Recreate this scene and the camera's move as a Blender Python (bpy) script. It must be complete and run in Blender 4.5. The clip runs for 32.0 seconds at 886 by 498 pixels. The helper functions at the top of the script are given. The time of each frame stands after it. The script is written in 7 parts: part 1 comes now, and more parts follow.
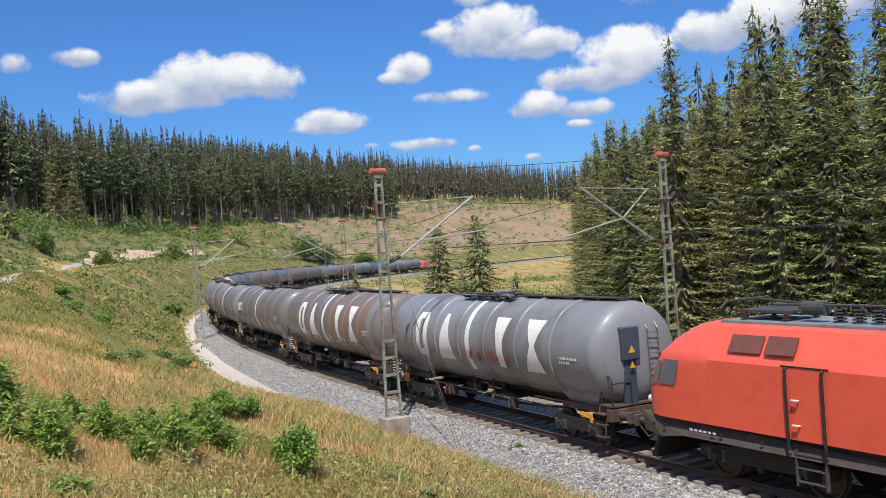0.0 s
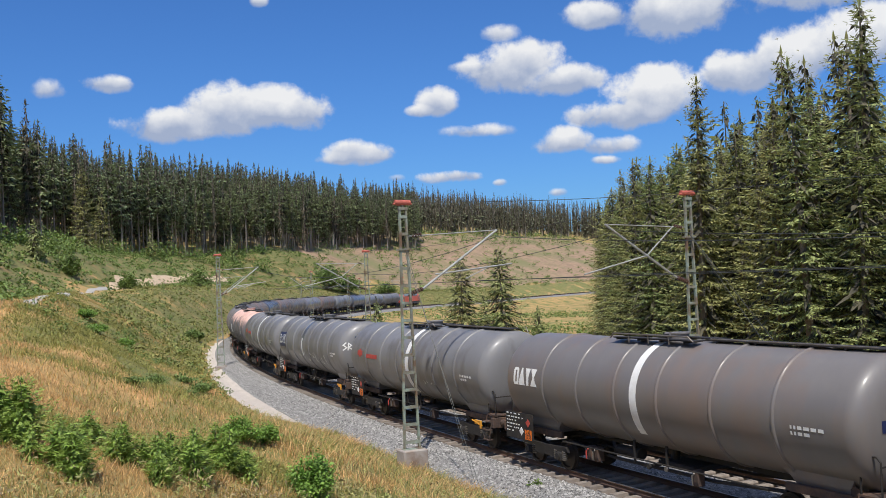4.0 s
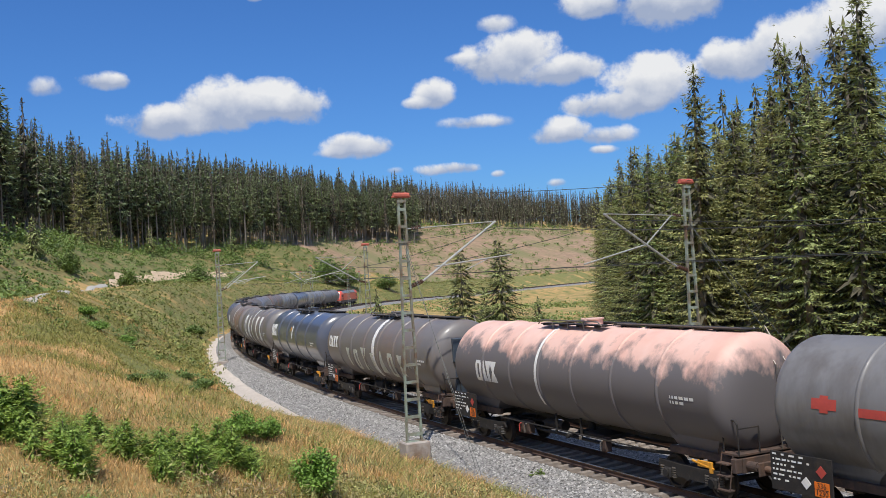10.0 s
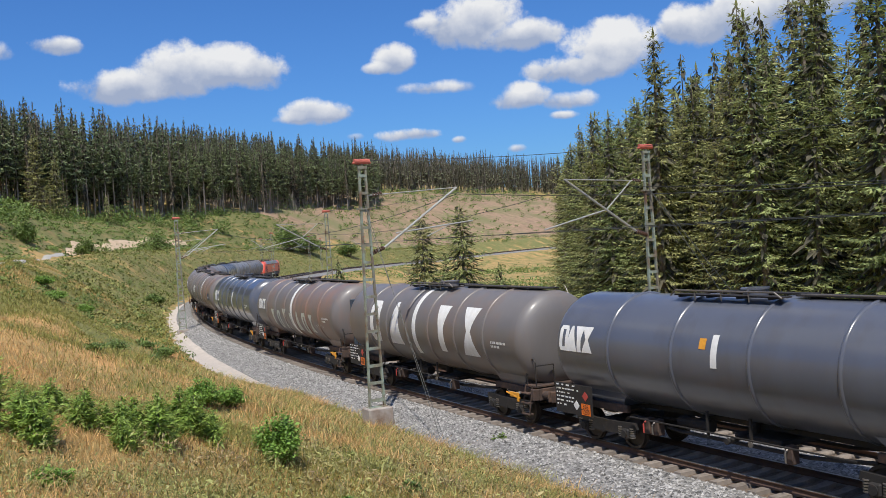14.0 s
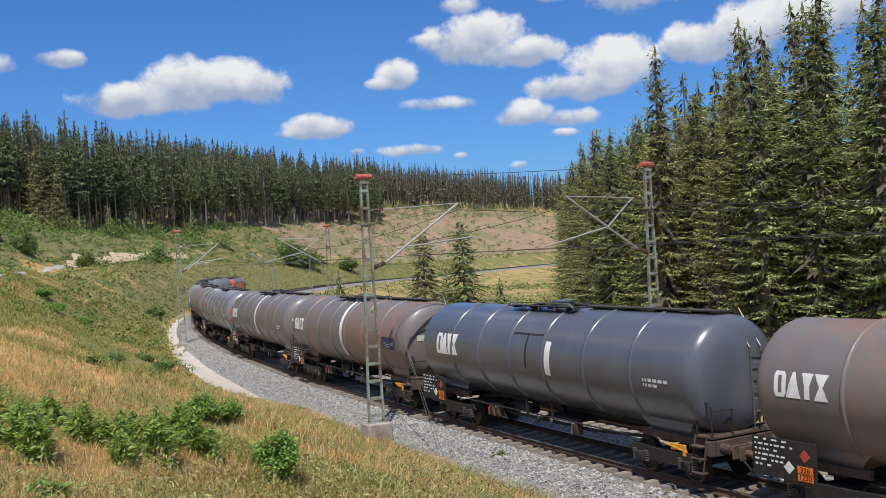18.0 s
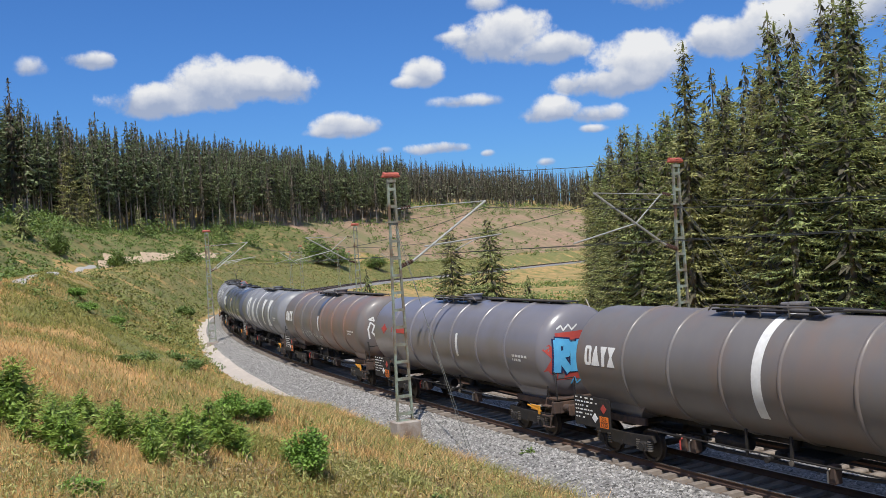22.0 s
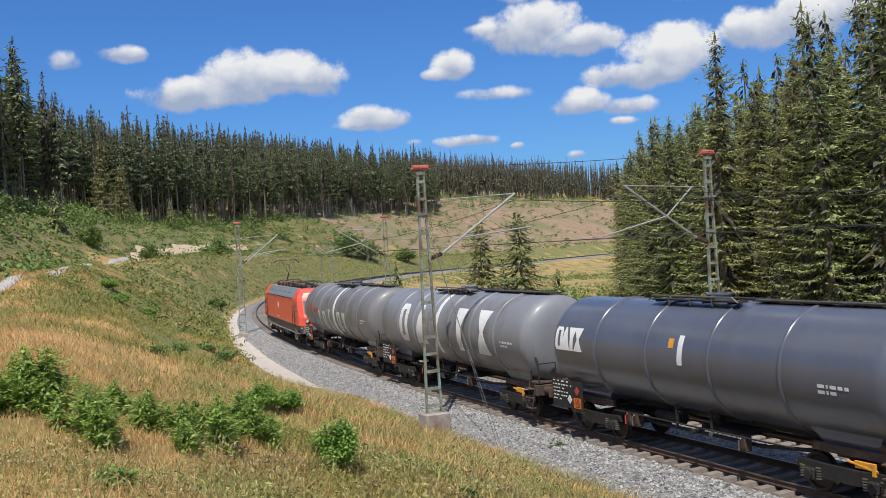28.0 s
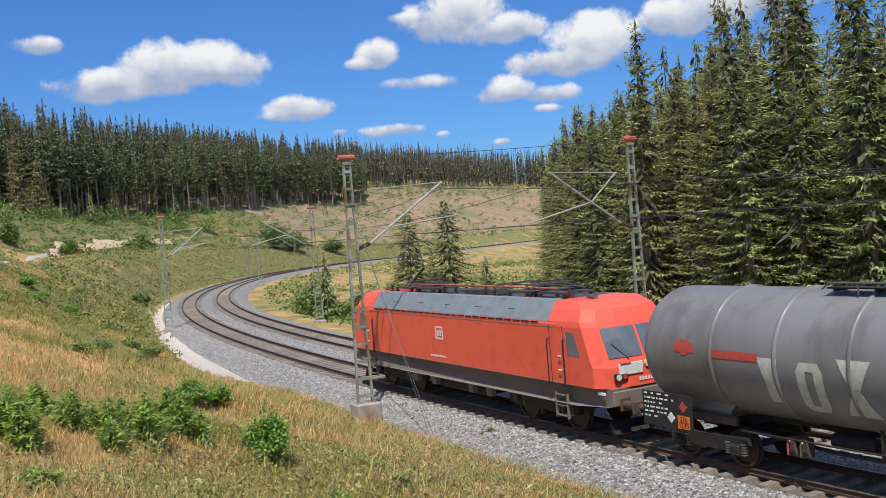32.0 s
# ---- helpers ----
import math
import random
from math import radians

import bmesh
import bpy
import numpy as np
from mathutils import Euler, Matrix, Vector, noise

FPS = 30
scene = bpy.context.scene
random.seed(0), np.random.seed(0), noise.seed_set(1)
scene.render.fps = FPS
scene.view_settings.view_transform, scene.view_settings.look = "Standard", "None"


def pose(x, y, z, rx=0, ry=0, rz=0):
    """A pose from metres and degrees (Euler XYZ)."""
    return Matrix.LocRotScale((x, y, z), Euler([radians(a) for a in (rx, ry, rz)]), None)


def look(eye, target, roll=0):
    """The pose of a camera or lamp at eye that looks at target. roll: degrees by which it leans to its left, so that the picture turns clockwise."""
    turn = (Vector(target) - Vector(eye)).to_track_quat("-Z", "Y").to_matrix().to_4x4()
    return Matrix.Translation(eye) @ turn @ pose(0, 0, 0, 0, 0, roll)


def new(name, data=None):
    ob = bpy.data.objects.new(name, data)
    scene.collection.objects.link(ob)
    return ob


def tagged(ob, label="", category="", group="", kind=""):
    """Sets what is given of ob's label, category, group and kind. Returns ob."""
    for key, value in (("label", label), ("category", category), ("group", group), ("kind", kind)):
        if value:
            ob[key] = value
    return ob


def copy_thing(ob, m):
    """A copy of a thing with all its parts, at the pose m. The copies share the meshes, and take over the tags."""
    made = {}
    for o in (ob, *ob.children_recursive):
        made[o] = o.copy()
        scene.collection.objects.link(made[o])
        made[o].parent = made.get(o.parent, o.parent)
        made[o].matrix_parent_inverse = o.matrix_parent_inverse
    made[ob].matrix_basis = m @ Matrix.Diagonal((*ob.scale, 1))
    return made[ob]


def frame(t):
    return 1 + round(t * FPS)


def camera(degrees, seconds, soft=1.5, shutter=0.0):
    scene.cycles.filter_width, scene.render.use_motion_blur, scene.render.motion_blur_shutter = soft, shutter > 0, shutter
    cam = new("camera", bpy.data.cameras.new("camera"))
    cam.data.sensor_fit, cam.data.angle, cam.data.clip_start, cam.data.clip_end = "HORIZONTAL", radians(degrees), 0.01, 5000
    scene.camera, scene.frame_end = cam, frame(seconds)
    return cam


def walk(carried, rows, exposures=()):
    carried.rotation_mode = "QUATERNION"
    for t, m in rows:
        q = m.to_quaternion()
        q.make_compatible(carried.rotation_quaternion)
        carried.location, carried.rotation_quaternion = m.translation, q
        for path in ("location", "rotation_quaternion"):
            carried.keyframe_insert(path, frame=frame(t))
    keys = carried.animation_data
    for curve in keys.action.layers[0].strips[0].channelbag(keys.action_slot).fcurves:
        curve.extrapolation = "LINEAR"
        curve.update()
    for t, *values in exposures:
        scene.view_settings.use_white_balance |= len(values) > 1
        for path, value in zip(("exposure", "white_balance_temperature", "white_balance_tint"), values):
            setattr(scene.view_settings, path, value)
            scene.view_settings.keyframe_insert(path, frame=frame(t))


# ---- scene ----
# ---------------------------------------------------------------- camera
EYE = 6.196
TURNS = [
    (0, 89.80, 3.87, 1.68), (0.5, 90.42, 3.33, 2.33), (1, 90.95, 3.29, 3.07), (1.5, 91.03, 3.53, 3.43),
    (2, 91.06, 3.67, 3.61), (2.5, 91.56, 2.95, 2.84), (3, 91.59, 3.20, 2.34), (3.5, 91.60, 2.86, 2.68),
    (5.5, 92.61, 1.63, 3.03), (6, 92.60, 2.27, 2.94), (6.5, 92.39, 2.51, 2.96), (7, 92.31, 3.18, 3.53),
    (7.5, 92.18, 3.00, 3.92), (8, 92.11, 3.09, 3.78), (8.5, 91.98, 2.72, 3.50), (9, 91.70, 3.15, 3.27),
    (9.5, 91.42, 3.26, 3.02), (10, 91.31, 3.27, 2.98), (10.5, 91.18, 3.52, 2.50), (11, 90.96, 2.96, 2.29),
    (11.5, 90.48, 3.24, 1.98), (12, 90.15, 3.06, 1.19), (12.5, 90.07, 3.31, 0.86), (13, 89.72, 4.01, 0.81),
    (13.5, 89.21, 3.91, 0.75), (15.5, 89.51, 2.99, 0.84), (16, 89.72, 3.06, 0.69), (16.5, 89.88, 2.61, 0.37),
    (17, 90.07, 3.26, 0.12), (17.5, 90.24, 3.12, 0.13), (18, 90.13, 3.15, 0.80), (18.5, 90.05, 3.16, 0.98),
    (19, 90.02, 3.04, 1.49), (19.5, 89.98, 3.19, 1.90), (20, 90.05, 3.28, 2.11), (20.5, 90.07, 3.30, 2.40),
    (21, 90.07, 3.60, 2.40), (21.5, 90.08, 3.71, 2.42), (22, 90.10, 3.50, 2.40), (22.5, 90.10, 3.49, 2.38),
    (23, 90.10, 3.57, 2.48), (23.5, 90.12, 3.42, 2.58), (24, 90.13, 3.08, 2.69), (24.5, 90.09, 3.12, 2.70),
    (25, 90.06, 3.06, 2.71), (25.5, 90.04, 3.14, 3.13), (27.5, 89.66, 3.48, 3.99), (28, 89.77, 3.42, 4.10),
    (28.5, 90.06, 3.03, 4.91), (29, 90.20, 3.17, 5.04), (29.5, 90.21, 3.59, 5.07), (30, 90.11, 3.92, 4.91),
    (30.5, 89.47, 4.07, 4.41), (31, 89.27, 3.94, 3.41), (31.5, 89.08, 4.52, 1.93), (32, 88.85, 4.54, -0.09),
]
cam = camera(48.29, 32.0, soft=0.7)
walk(cam, [(t, pose(0, 0, EYE, rx, ry, rz)) for t, rx, ry, rz in TURNS], [(0, 0.03), (3, -0.06), (6, -0.13), (28, -0.12), (32, -0.05)])

# ---------------------------------------------------------------- sky and sun
SUN_AZ, SUN_EL = 184.0, 61.0      # degrees clockwise from +y, degrees up


def sun_vector():
    a, e = radians(SUN_AZ), radians(SUN_EL)
    return Vector((math.sin(a) * math.cos(e), math.cos(a) * math.cos(e), math.sin(e)))


def build_light():
    sun = new("sun", bpy.data.lights.new("sun", "SUN"))
    sun.data.energy, sun.data.angle, sun.data.color = 4.9, radians(0.55), (1.0, 0.955, 0.88)
    sun.matrix_world = look((0, 0, 100), Vector((0, 0, 100)) - sun_vector())
    w = bpy.data.worlds.new("sky")
    scene.world = w
    w.use_nodes = True
    nt = w.node_tree
    nt.nodes.clear()
    N, L = nt.nodes.new, nt.links.new
    sky = N("ShaderNodeTexSky")
    sky.sky_type, sky.sun_disc = "NISHITA", False
    sky.sun_elevation, sky.sun_rotation = radians(SUN_EL), radians(SUN_AZ)
    sky.air_density, sky.dust_density, sky.ozone_density = 1.0, 0.35, 2.2
    tint = N("ShaderNodeMix")
    tint.data_type, tint.blend_type = "RGBA", "MULTIPLY"
    tint.inputs[0].default_value = 1.0
    L(sky.outputs[0], tint.inputs[6])
    tint.inputs[7].default_value = SKY_TINT
    co = N("ShaderNodeTexCoord")
    wob = N("ShaderNodeTexNoise")
    wob.inputs["Scale"].default_value, wob.inputs["Detail"].default_value, wob.inputs["Roughness"].default_value = 19.0, 7.0, 0.6
    L(co.outputs["Generated"], wob.inputs["Vector"])
    wob2 = N("ShaderNodeTexNoise")
    wob2.inputs["Scale"].default_value, wob2.inputs["Detail"].default_value = 34.0, 4.0
    L(co.outputs["Generated"], wob2.inputs["Vector"])

    def math_node(op, a, b=None, clamp=False):
        m = N("ShaderNodeMath")
        m.operation, m.use_clamp = op, clamp
        for i, v in enumerate((a, b)):
            if v is None:
                continue
            if isinstance(v, (int, float)):
                m.inputs[i].default_value = v
            else:
                L(v, m.inputs[i])
        return m.outputs[0]

    sep = N("ShaderNodeSeparateXYZ")
    L(co.outputs["Generated"], sep.inputs[0])
    az = math_node("ARCTAN2", sep.outputs[0], sep.outputs[1])
    el = math_node("ARCSINE", sep.outputs[2])
    n1 = math_node("SUBTRACT", wob.outputs[0], 0.5)
    mask, lit = None, None
    # each cloud: direction and half sizes in degrees, thickness
    for ca, ce, ha, he, thick in CLOUDS:
        u = math_node("DIVIDE", math_node("SUBTRACT", az, radians(ca)), radians(ha))
        v = math_node("DIVIDE", math_node("SUBTRACT", el, radians(ce)), radians(he))
        below = math_node("MAXIMUM", math_node("MULTIPLY", v, -1.0), 0.0)
        vv = math_node("ADD", v, math_node("MULTIPLY", below, -0.3))
        r2 = math_node("ADD", math_node("MULTIPLY", u, u), math_node("MULTIPLY", vv, vv))
        body = math_node("SUBTRACT", 1.0, r2)
        m = math_node("ADD", body, math_node("MULTIPLY", n1, 3.4))
        m = math_node("MULTIPLY", m, thick)
        shade = math_node("ADD", math_node("MULTIPLY", v, 0.95), 0.32)
        if mask is None:
            mask, lit = m, shade
        else:
            big = math_node("ADD", math_node("MULTIPLY", math_node("SUBTRACT", m, mask), 0.9), 0.5, True)
            mix = N("ShaderNodeMix")
            L(big, mix.inputs[0]), L(lit, mix.inputs[2]), L(shade, mix.inputs[3])
            lit = mix.outputs[0]
            mask = math_node("MAXIMUM", mask, m)
    # unseen clouds like those ahead, added overhead and behind to whiten sky light
    wide = N("ShaderNodeTexNoise")
    wide.inputs["Scale"].default_value, wide.inputs["Detail"].default_value, wide.inputs["Roughness"].default_value = 4.5, 6.0, 0.58
    L(co.outputs["Generated"], wide.inputs["Vector"])
    past = math_node("MAXIMUM", math_node("MULTIPLY", math_node("SUBTRACT", el, radians(22)), 6.0), math_node("MULTIPLY", math_node("SUBTRACT", math_node("ABSOLUTE", az), radians(42)), 6.0))
    rest = math_node("MULTIPLY", math_node("SUBTRACT", wide.outputs[0], 0.53), 9.0)
    mask = math_node("MAXIMUM", mask, math_node("MINIMUM", rest, past))
    edge = N("ShaderNodeMapRange")
    edge.interpolation_type = "SMOOTHSTEP"
    L(mask, edge.inputs[0])
    edge.inputs[1].default_value, edge.inputs[2].default_value = -0.05, 0.62
    ramp = N("ShaderNodeValToRGB")
    ramp.color_ramp.elements[0].position, ramp.color_ramp.elements[0].color = 0.0, CLOUD_DARK
    ramp.color_ramp.elements[1].position, ramp.color_ramp.elements[1].color = 0.8, CLOUD_LIGHT
    soft = math_node("SUBTRACT", wob2.outputs[0], 0.5)
    L(math_node("ADD", lit, math_node("ADD", math_node("MULTIPLY", n1, 1.1), math_node("MULTIPLY", soft, 1.2)), True), ramp.inputs[0])
    col = N("ShaderNodeMix")
    col.data_type = "RGBA"
    L(edge.outputs[0], col.inputs[0]), L(tint.outputs[2], col.inputs[6]), L(ramp.outputs[0], col.inputs[7])
    bg = N("ShaderNodeBackground")
    bg.inputs[1].default_value = 0.11
    out = N("ShaderNodeOutputWorld")
    L(col.outputs[2], bg.inputs[0]), L(bg.outputs[0], out.inputs[0])


SKY_TINT = (0.35, 0.67, 1.16, 1)
CLOUD_DARK, CLOUD_LIGHT = (3.5, 4.2, 5.8, 1), (8.2, 8.3, 8.5, 1)
CLOUDS = [
    (-17.66, 9.14, 3.37, 1.23, 1),
    (-15.08, 9.92, 2.92, 1.80, 1),
    (-11.79, 9.96, 3.37, 1.59, 1),
    (-7.27, 7.44, 2.68, 0.90, 0.95),
    (-8.42, 7.16, 1.72, 0.50, 0.7),
    (-2.39, 5.89, 1.99, 0.50, 0.95),
    (0.57, 5.47, 0.45, 0.29, 0.6),
    (-2.72, 10.12, 1.44, 0.94, 0.85),
    (-3.72, 9.75, 1.03, 0.43, 0.6),
    (1.64, 11.90, 3.16, 1.87, 1),
    (4.37, 11.03, 2.68, 1.08, 0.9),
    (-0.64, 12.10, 1.44, 0.50, 0.7),
    (7.64, 8.89, 2.89, 1.15, 1),
    (9.53, 9.62, 3.16, 1.87, 1),
    (4.34, 7.54, 2.13, 0.94, 0.9),
    (6.91, 7.20, 2.06, 0.65, 0.7),
    (6.55, 6.42, 0.96, 0.32, 0.6),
    (-0.58, 8.47, 2.27, 0.54, 0.65),
    (14.31, 10.71, 2.13, 1.59, 1),
    (17.34, 11.19, 3.10, 1.87, 1),
    (20.82, 11.63, 3.96, 1.87, 1),
    (0.93, 13.81, 1.31, 0.65, 0.6),
    (-21.39, 11.37, 1.79, 0.65, 0.85),
    (-24.52, 11.01, 1.17, 0.72, 0.65),
    (3.87, 4.73, 0.62, 0.29, 0.5),
    (-5.40, 5.97, 0.55, 0.29, 0.5),
    (12.10, 14.47, 4.82, 2.16, 1),
    (17.85, 14.84, 5.85, 1.62, 1),
    (6.39, 14.53, 2.41, 1.08, 0.9),
    (-15.13, 17.00, 3.10, 0.79, 0.8),
    (-12.93, 16.04, 0.55, 0.50, 0.6),
]
build_light()

# ---------------------------------------------------------------- materials


def material(name, c1, c2=None, scale=8.0, rough=0.7, metal=0.0, bump=0.0, c3=None, scale3=0.7, how3=0.5, bump_scale=None, random_tint=0.0, island=False,
             translucent=0.0, stretch=(1, 1, 1), coat=0.0, world=False, other=None):
    m = bpy.data.materials.new(name)
    m.use_nodes = True
    nt = m.node_tree
    N, L = nt.nodes.new, nt.links.new
    bsdf = nt.nodes["Principled BSDF"]
    bsdf.inputs["Roughness"].default_value, bsdf.inputs["Metallic"].default_value = rough, metal
    bsdf.inputs["Coat Weight"].default_value, bsdf.inputs["Coat Roughness"].default_value = coat, 0.03 if coat == 1 else 0.22
    c2 = c2 or tuple(v * 0.8 for v in c1)
    co = N("ShaderNodeTexCoord")
    mp = N("ShaderNodeMapping")
    mp.inputs["Scale"].default_value = stretch
    if world:
        g = N("ShaderNodeNewGeometry")
        L(g.outputs["Position"], mp.inputs[0])
    else:
        L(co.outputs["Object"], mp.inputs[0])
    n = N("ShaderNodeTexNoise")
    n.inputs["Scale"].default_value, n.inputs["Detail"].default_value, n.inputs["Roughness"].default_value = scale, 6, 0.6
    L(mp.outputs[0], n.inputs["Vector"])
    ramp = N("ShaderNodeValToRGB")
    ramp.color_ramp.elements[0].position, ramp.color_ramp.elements[1].position = 0.32, 0.68
    ramp.color_ramp.elements[0].color, ramp.color_ramp.elements[1].color = (*c1, 1), (*c2, 1)
    L(n.outputs[0], ramp.inputs[0])
    last = ramp.outputs[0]
    if c3:
        n3 = N("ShaderNodeTexNoise")
        n3.inputs["Scale"].default_value, n3.inputs["Detail"].default_value, n3.inputs["Roughness"].default_value = scale3, 5, 0.62
        L(mp.outputs[0], n3.inputs["Vector"])
        r3 = N("ShaderNodeMapRange")
        r3.inputs[1].default_value, r3.inputs[2].default_value = 1 - how3 - 0.1, 1 - how3 + 0.1
        L(n3.outputs[0], r3.inputs[0])
        x = N("ShaderNodeMix")
        x.data_type = "RGBA"
        L(r3.outputs[0], x.inputs[0]), L(last, x.inputs[6])
        x.inputs[7].default_value = (*c3, 1)
        last = x.outputs[2]
    if other:
        oi = N("ShaderNodeObjectInfo")
        x = N("ShaderNodeMix")
        x.data_type = "RGBA"
        L(oi.outputs["Random"], x.inputs[0]), L(last, x.inputs[6])
        x.inputs[7].default_value = (*other, 1)
        last = x.outputs[2]
    if random_tint:
        src = N("ShaderNodeNewGeometry").outputs["Random Per Island"] if island else N("ShaderNodeObjectInfo").outputs["Random"]
        mr = N("ShaderNodeMapRange")
        mr.inputs[3].default_value, mr.inputs[4].default_value = 1 - random_tint, 1 + random_tint
        L(src, mr.inputs[0])
        x = N("ShaderNodeMix")
        x.data_type, x.blend_type = "RGBA", "MULTIPLY"
        x.inputs[0].default_value = 1
        L(last, x.inputs[6]), L(mr.outputs[0], x.inputs[7])
        last = x.outputs[2]
    L(last, bsdf.inputs["Base Color"])
    if bump:
        nb = N("ShaderNodeTexNoise")
        nb.inputs["Scale"].default_value, nb.inputs["Detail"].default_value = bump_scale or scale * 4, 5
        L(mp.outputs[0], nb.inputs["Vector"])
        b = N("ShaderNodeBump")
        b.inputs["Strength"].default_value, b.inputs["Distance"].default_value = min(1.0, bump), 0.05
        L(nb.outputs[0], b.inputs["Height"]), L(b.outputs[0], bsdf.inputs["Normal"])
    if translucent:
        tr = N("ShaderNodeBsdfTranslucent")
        L(last, tr.inputs[0])
        ms = N("ShaderNodeMixShader")
        ms.inputs[0].default_value = translucent
        L(bsdf.outputs[0], ms.inputs[1]), L(tr.outputs[0], ms.inputs[2])
        L(ms.outputs[0], nt.nodes["Material Output"].inputs[0])
    return m


GRASS_DRY, GRASS_GREEN = (0.33, 0.20, 0.075), (0.135, 0.16, 0.035)
M = {}
M["ground"] = material("meadow", (0.56, 0.335, 0.135), (0.32, 0.235, 0.085), 0.8, 0.95, bump=1.0, bump_scale=7, c3=(0.17, 0.18, 0.05), scale3=0.22, how3=0.47, world=True)
M["heath"] = material("heath_leaves", (0.15, 0.185, 0.05), (0.29, 0.265, 0.085), 0.7, 0.8, random_tint=0.5, island=True, translucent=0.2)
M["ballast"] = material("ballast", (0.075, 0.073, 0.07), (0.38, 0.37, 0.35), 10, 0.9, bump=1.0, bump_scale=12, c3=(0.30, 0.275, 0.245), scale3=0.7, how3=0.36)
M["stone"] = material("ballast_stone", (0.32, 0.31, 0.295), (0.23, 0.22, 0.21), 5, 0.9, random_tint=0.75, island=True)
# oil-brown stones, coloured darker still for the shade under the train
M["track_bed"] = material("oily_track_bed", (0.20, 0.145, 0.105), (0.10, 0.075, 0.055), 16, 0.95, bump=1.0, bump_scale=14)
M["concrete"] = material("concrete", (0.42, 0.38, 0.34), (0.32, 0.28, 0.25), 3, 0.9, bump=0.3, c3=(0.24, 0.16, 0.11), scale3=1.2, how3=0.42)
M["bank"] = material("leafy_bank", (0.11, 0.14, 0.034), (0.24, 0.215, 0.07), 1.8, 0.9, bump=1.0, bump_scale=5, c3=(0.33, 0.225, 0.09), scale3=0.3, how3=0.40, world=True)
M["path"] = material("pale_gravel", (0.62, 0.55, 0.48), (0.48, 0.42, 0.36), 2.5, 0.95, bump=0.5, bump_scale=20)
M["road"] = material("forest_road_gravel", (0.46, 0.44, 0.41), (0.36, 0.34, 0.31), 1.5, 0.95, bump=0.3)
M["soil"] = material("bare_soil", (0.64, 0.49, 0.34), (0.50, 0.36, 0.23), 0.7, 0.95, bump=0.7, world=True)
M["rail_rust"] = material("rusty_rail", (0.13, 0.075, 0.05), (0.09, 0.055, 0.04), 6, 0.7, 0.3)
M["rail_top"] = material("polished_rail", (0.55, 0.54, 0.52), (0.42, 0.4, 0.38), 3, 0.3, 0.9)
M["sleeper"] = material("concrete_sleeper", (0.28, 0.235, 0.195), (0.19, 0.16, 0.135), 5, 0.9, bump=0.3, random_tint=0.2)
M["mast"] = material("mast_paint", (0.36, 0.43, 0.35), (0.26, 0.32, 0.26), 4, 0.6, 0.2, c3=(0.19, 0.12, 0.075), scale3=1.1, how3=0.49)
M["galv"] = material("galvanised_tube", (0.50, 0.50, 0.47), (0.40, 0.40, 0.37), 4, 0.5, 0.5)
M["insulator"] = material("brown_insulator", (0.10, 0.055, 0.04), None, 5, 0.25)
M["cap_red"] = material("red_cap", (0.52, 0.13, 0.09), (0.40, 0.10, 0.07), 6, 0.6)
M["wire"] = material("copper_wire", (0.08, 0.085, 0.08), None, 5, 0.5, 0.5)
M["bark"] = material("spruce_bark", (0.26, 0.215, 0.18), (0.15, 0.125, 0.10), 6, 0.95, bump=0.5, stretch=(3, 3, 0.6))
# dark tone that puts the shade inside spruce crowns into the colour
M["shade_twig"] = material("dead_spruce_twigs", (0.060, 0.055, 0.038), (0.095, 0.085, 0.052), 0.8, 0.9, random_tint=0.4, island=True)
M["bark_pale"] = material("pale_bark", (0.36, 0.31, 0.265), (0.22, 0.185, 0.155), 5, 0.95, random_tint=0.3, island=True)
M["needle"] = material("spruce_needles", (0.220, 0.290, 0.112), (0.360, 0.405, 0.152), 0.35, 0.6, random_tint=0.5, island=True, translucent=0.25, other=(0.345, 0.335, 0.135))
M["needle_far"] = material("far_spruce_needles", (0.160, 0.210, 0.105), (0.240, 0.280, 0.125), 0.05, 0.8, random_tint=0.45, island=True, translucent=0.15)
M["needle_young"] = material("young_spruce_needles", (0.19, 0.30, 0.05), (0.33, 0.42, 0.09), 2.5, 0.6, random_tint=0.4, island=True, translucent=0.25)
M["weed"] = material("weed_leaves", (0.22, 0.265, 0.07), (0.40, 0.365, 0.14), 1.2, 0.7, random_tint=0.55, island=True, translucent=0.25, c3=(0.38, 0.26, 0.155), scale3=0.8, how3=0.42)
M["needle_ridge"] = material("ridge_spruce_needles", (0.13, 0.15, 0.085), (0.19, 0.20, 0.11), 0.05, 0.8, random_tint=0.4, island=True, translucent=0.1)
M["hill"] = material("hillside_growth", (0.11, 0.135, 0.038), (0.23, 0.20, 0.07), 0.9, 0.95, bump=1.0, bump_scale=3, c3=(0.36, 0.23, 0.10), scale3=0.16, how3=0.38, world=True)
M["needle_brown"] = material("dead_needles", (0.20, 0.145, 0.10), (0.27, 0.19, 0.13), 0.5, 0.9, random_tint=0.3, island=True)
M["leaf"] = material("bush_leaves", (0.16, 0.29, 0.045), (0.26, 0.40, 0.08), 2.0, 0.6, random_tint=0.45, island=True, translucent=0.3)
M["leaf_dark"] = material("dark_leaves", (0.125, 0.20, 0.048), (0.20, 0.27, 0.07), 1.0, 0.6, random_tint=0.45, island=True, translucent=0.25)
M["grass_dry"] = material("dry_grass", (0.70, 0.445, 0.20), (0.54, 0.36, 0.15), 0.4, 0.8, random_tint=0.45, island=True, translucent=0.3)
M["grass_green"] = material("green_grass", (0.25, 0.265, 0.065), (0.40, 0.355, 0.11), 0.5, 0.8, random_tint=0.45, island=True, translucent=0.3)
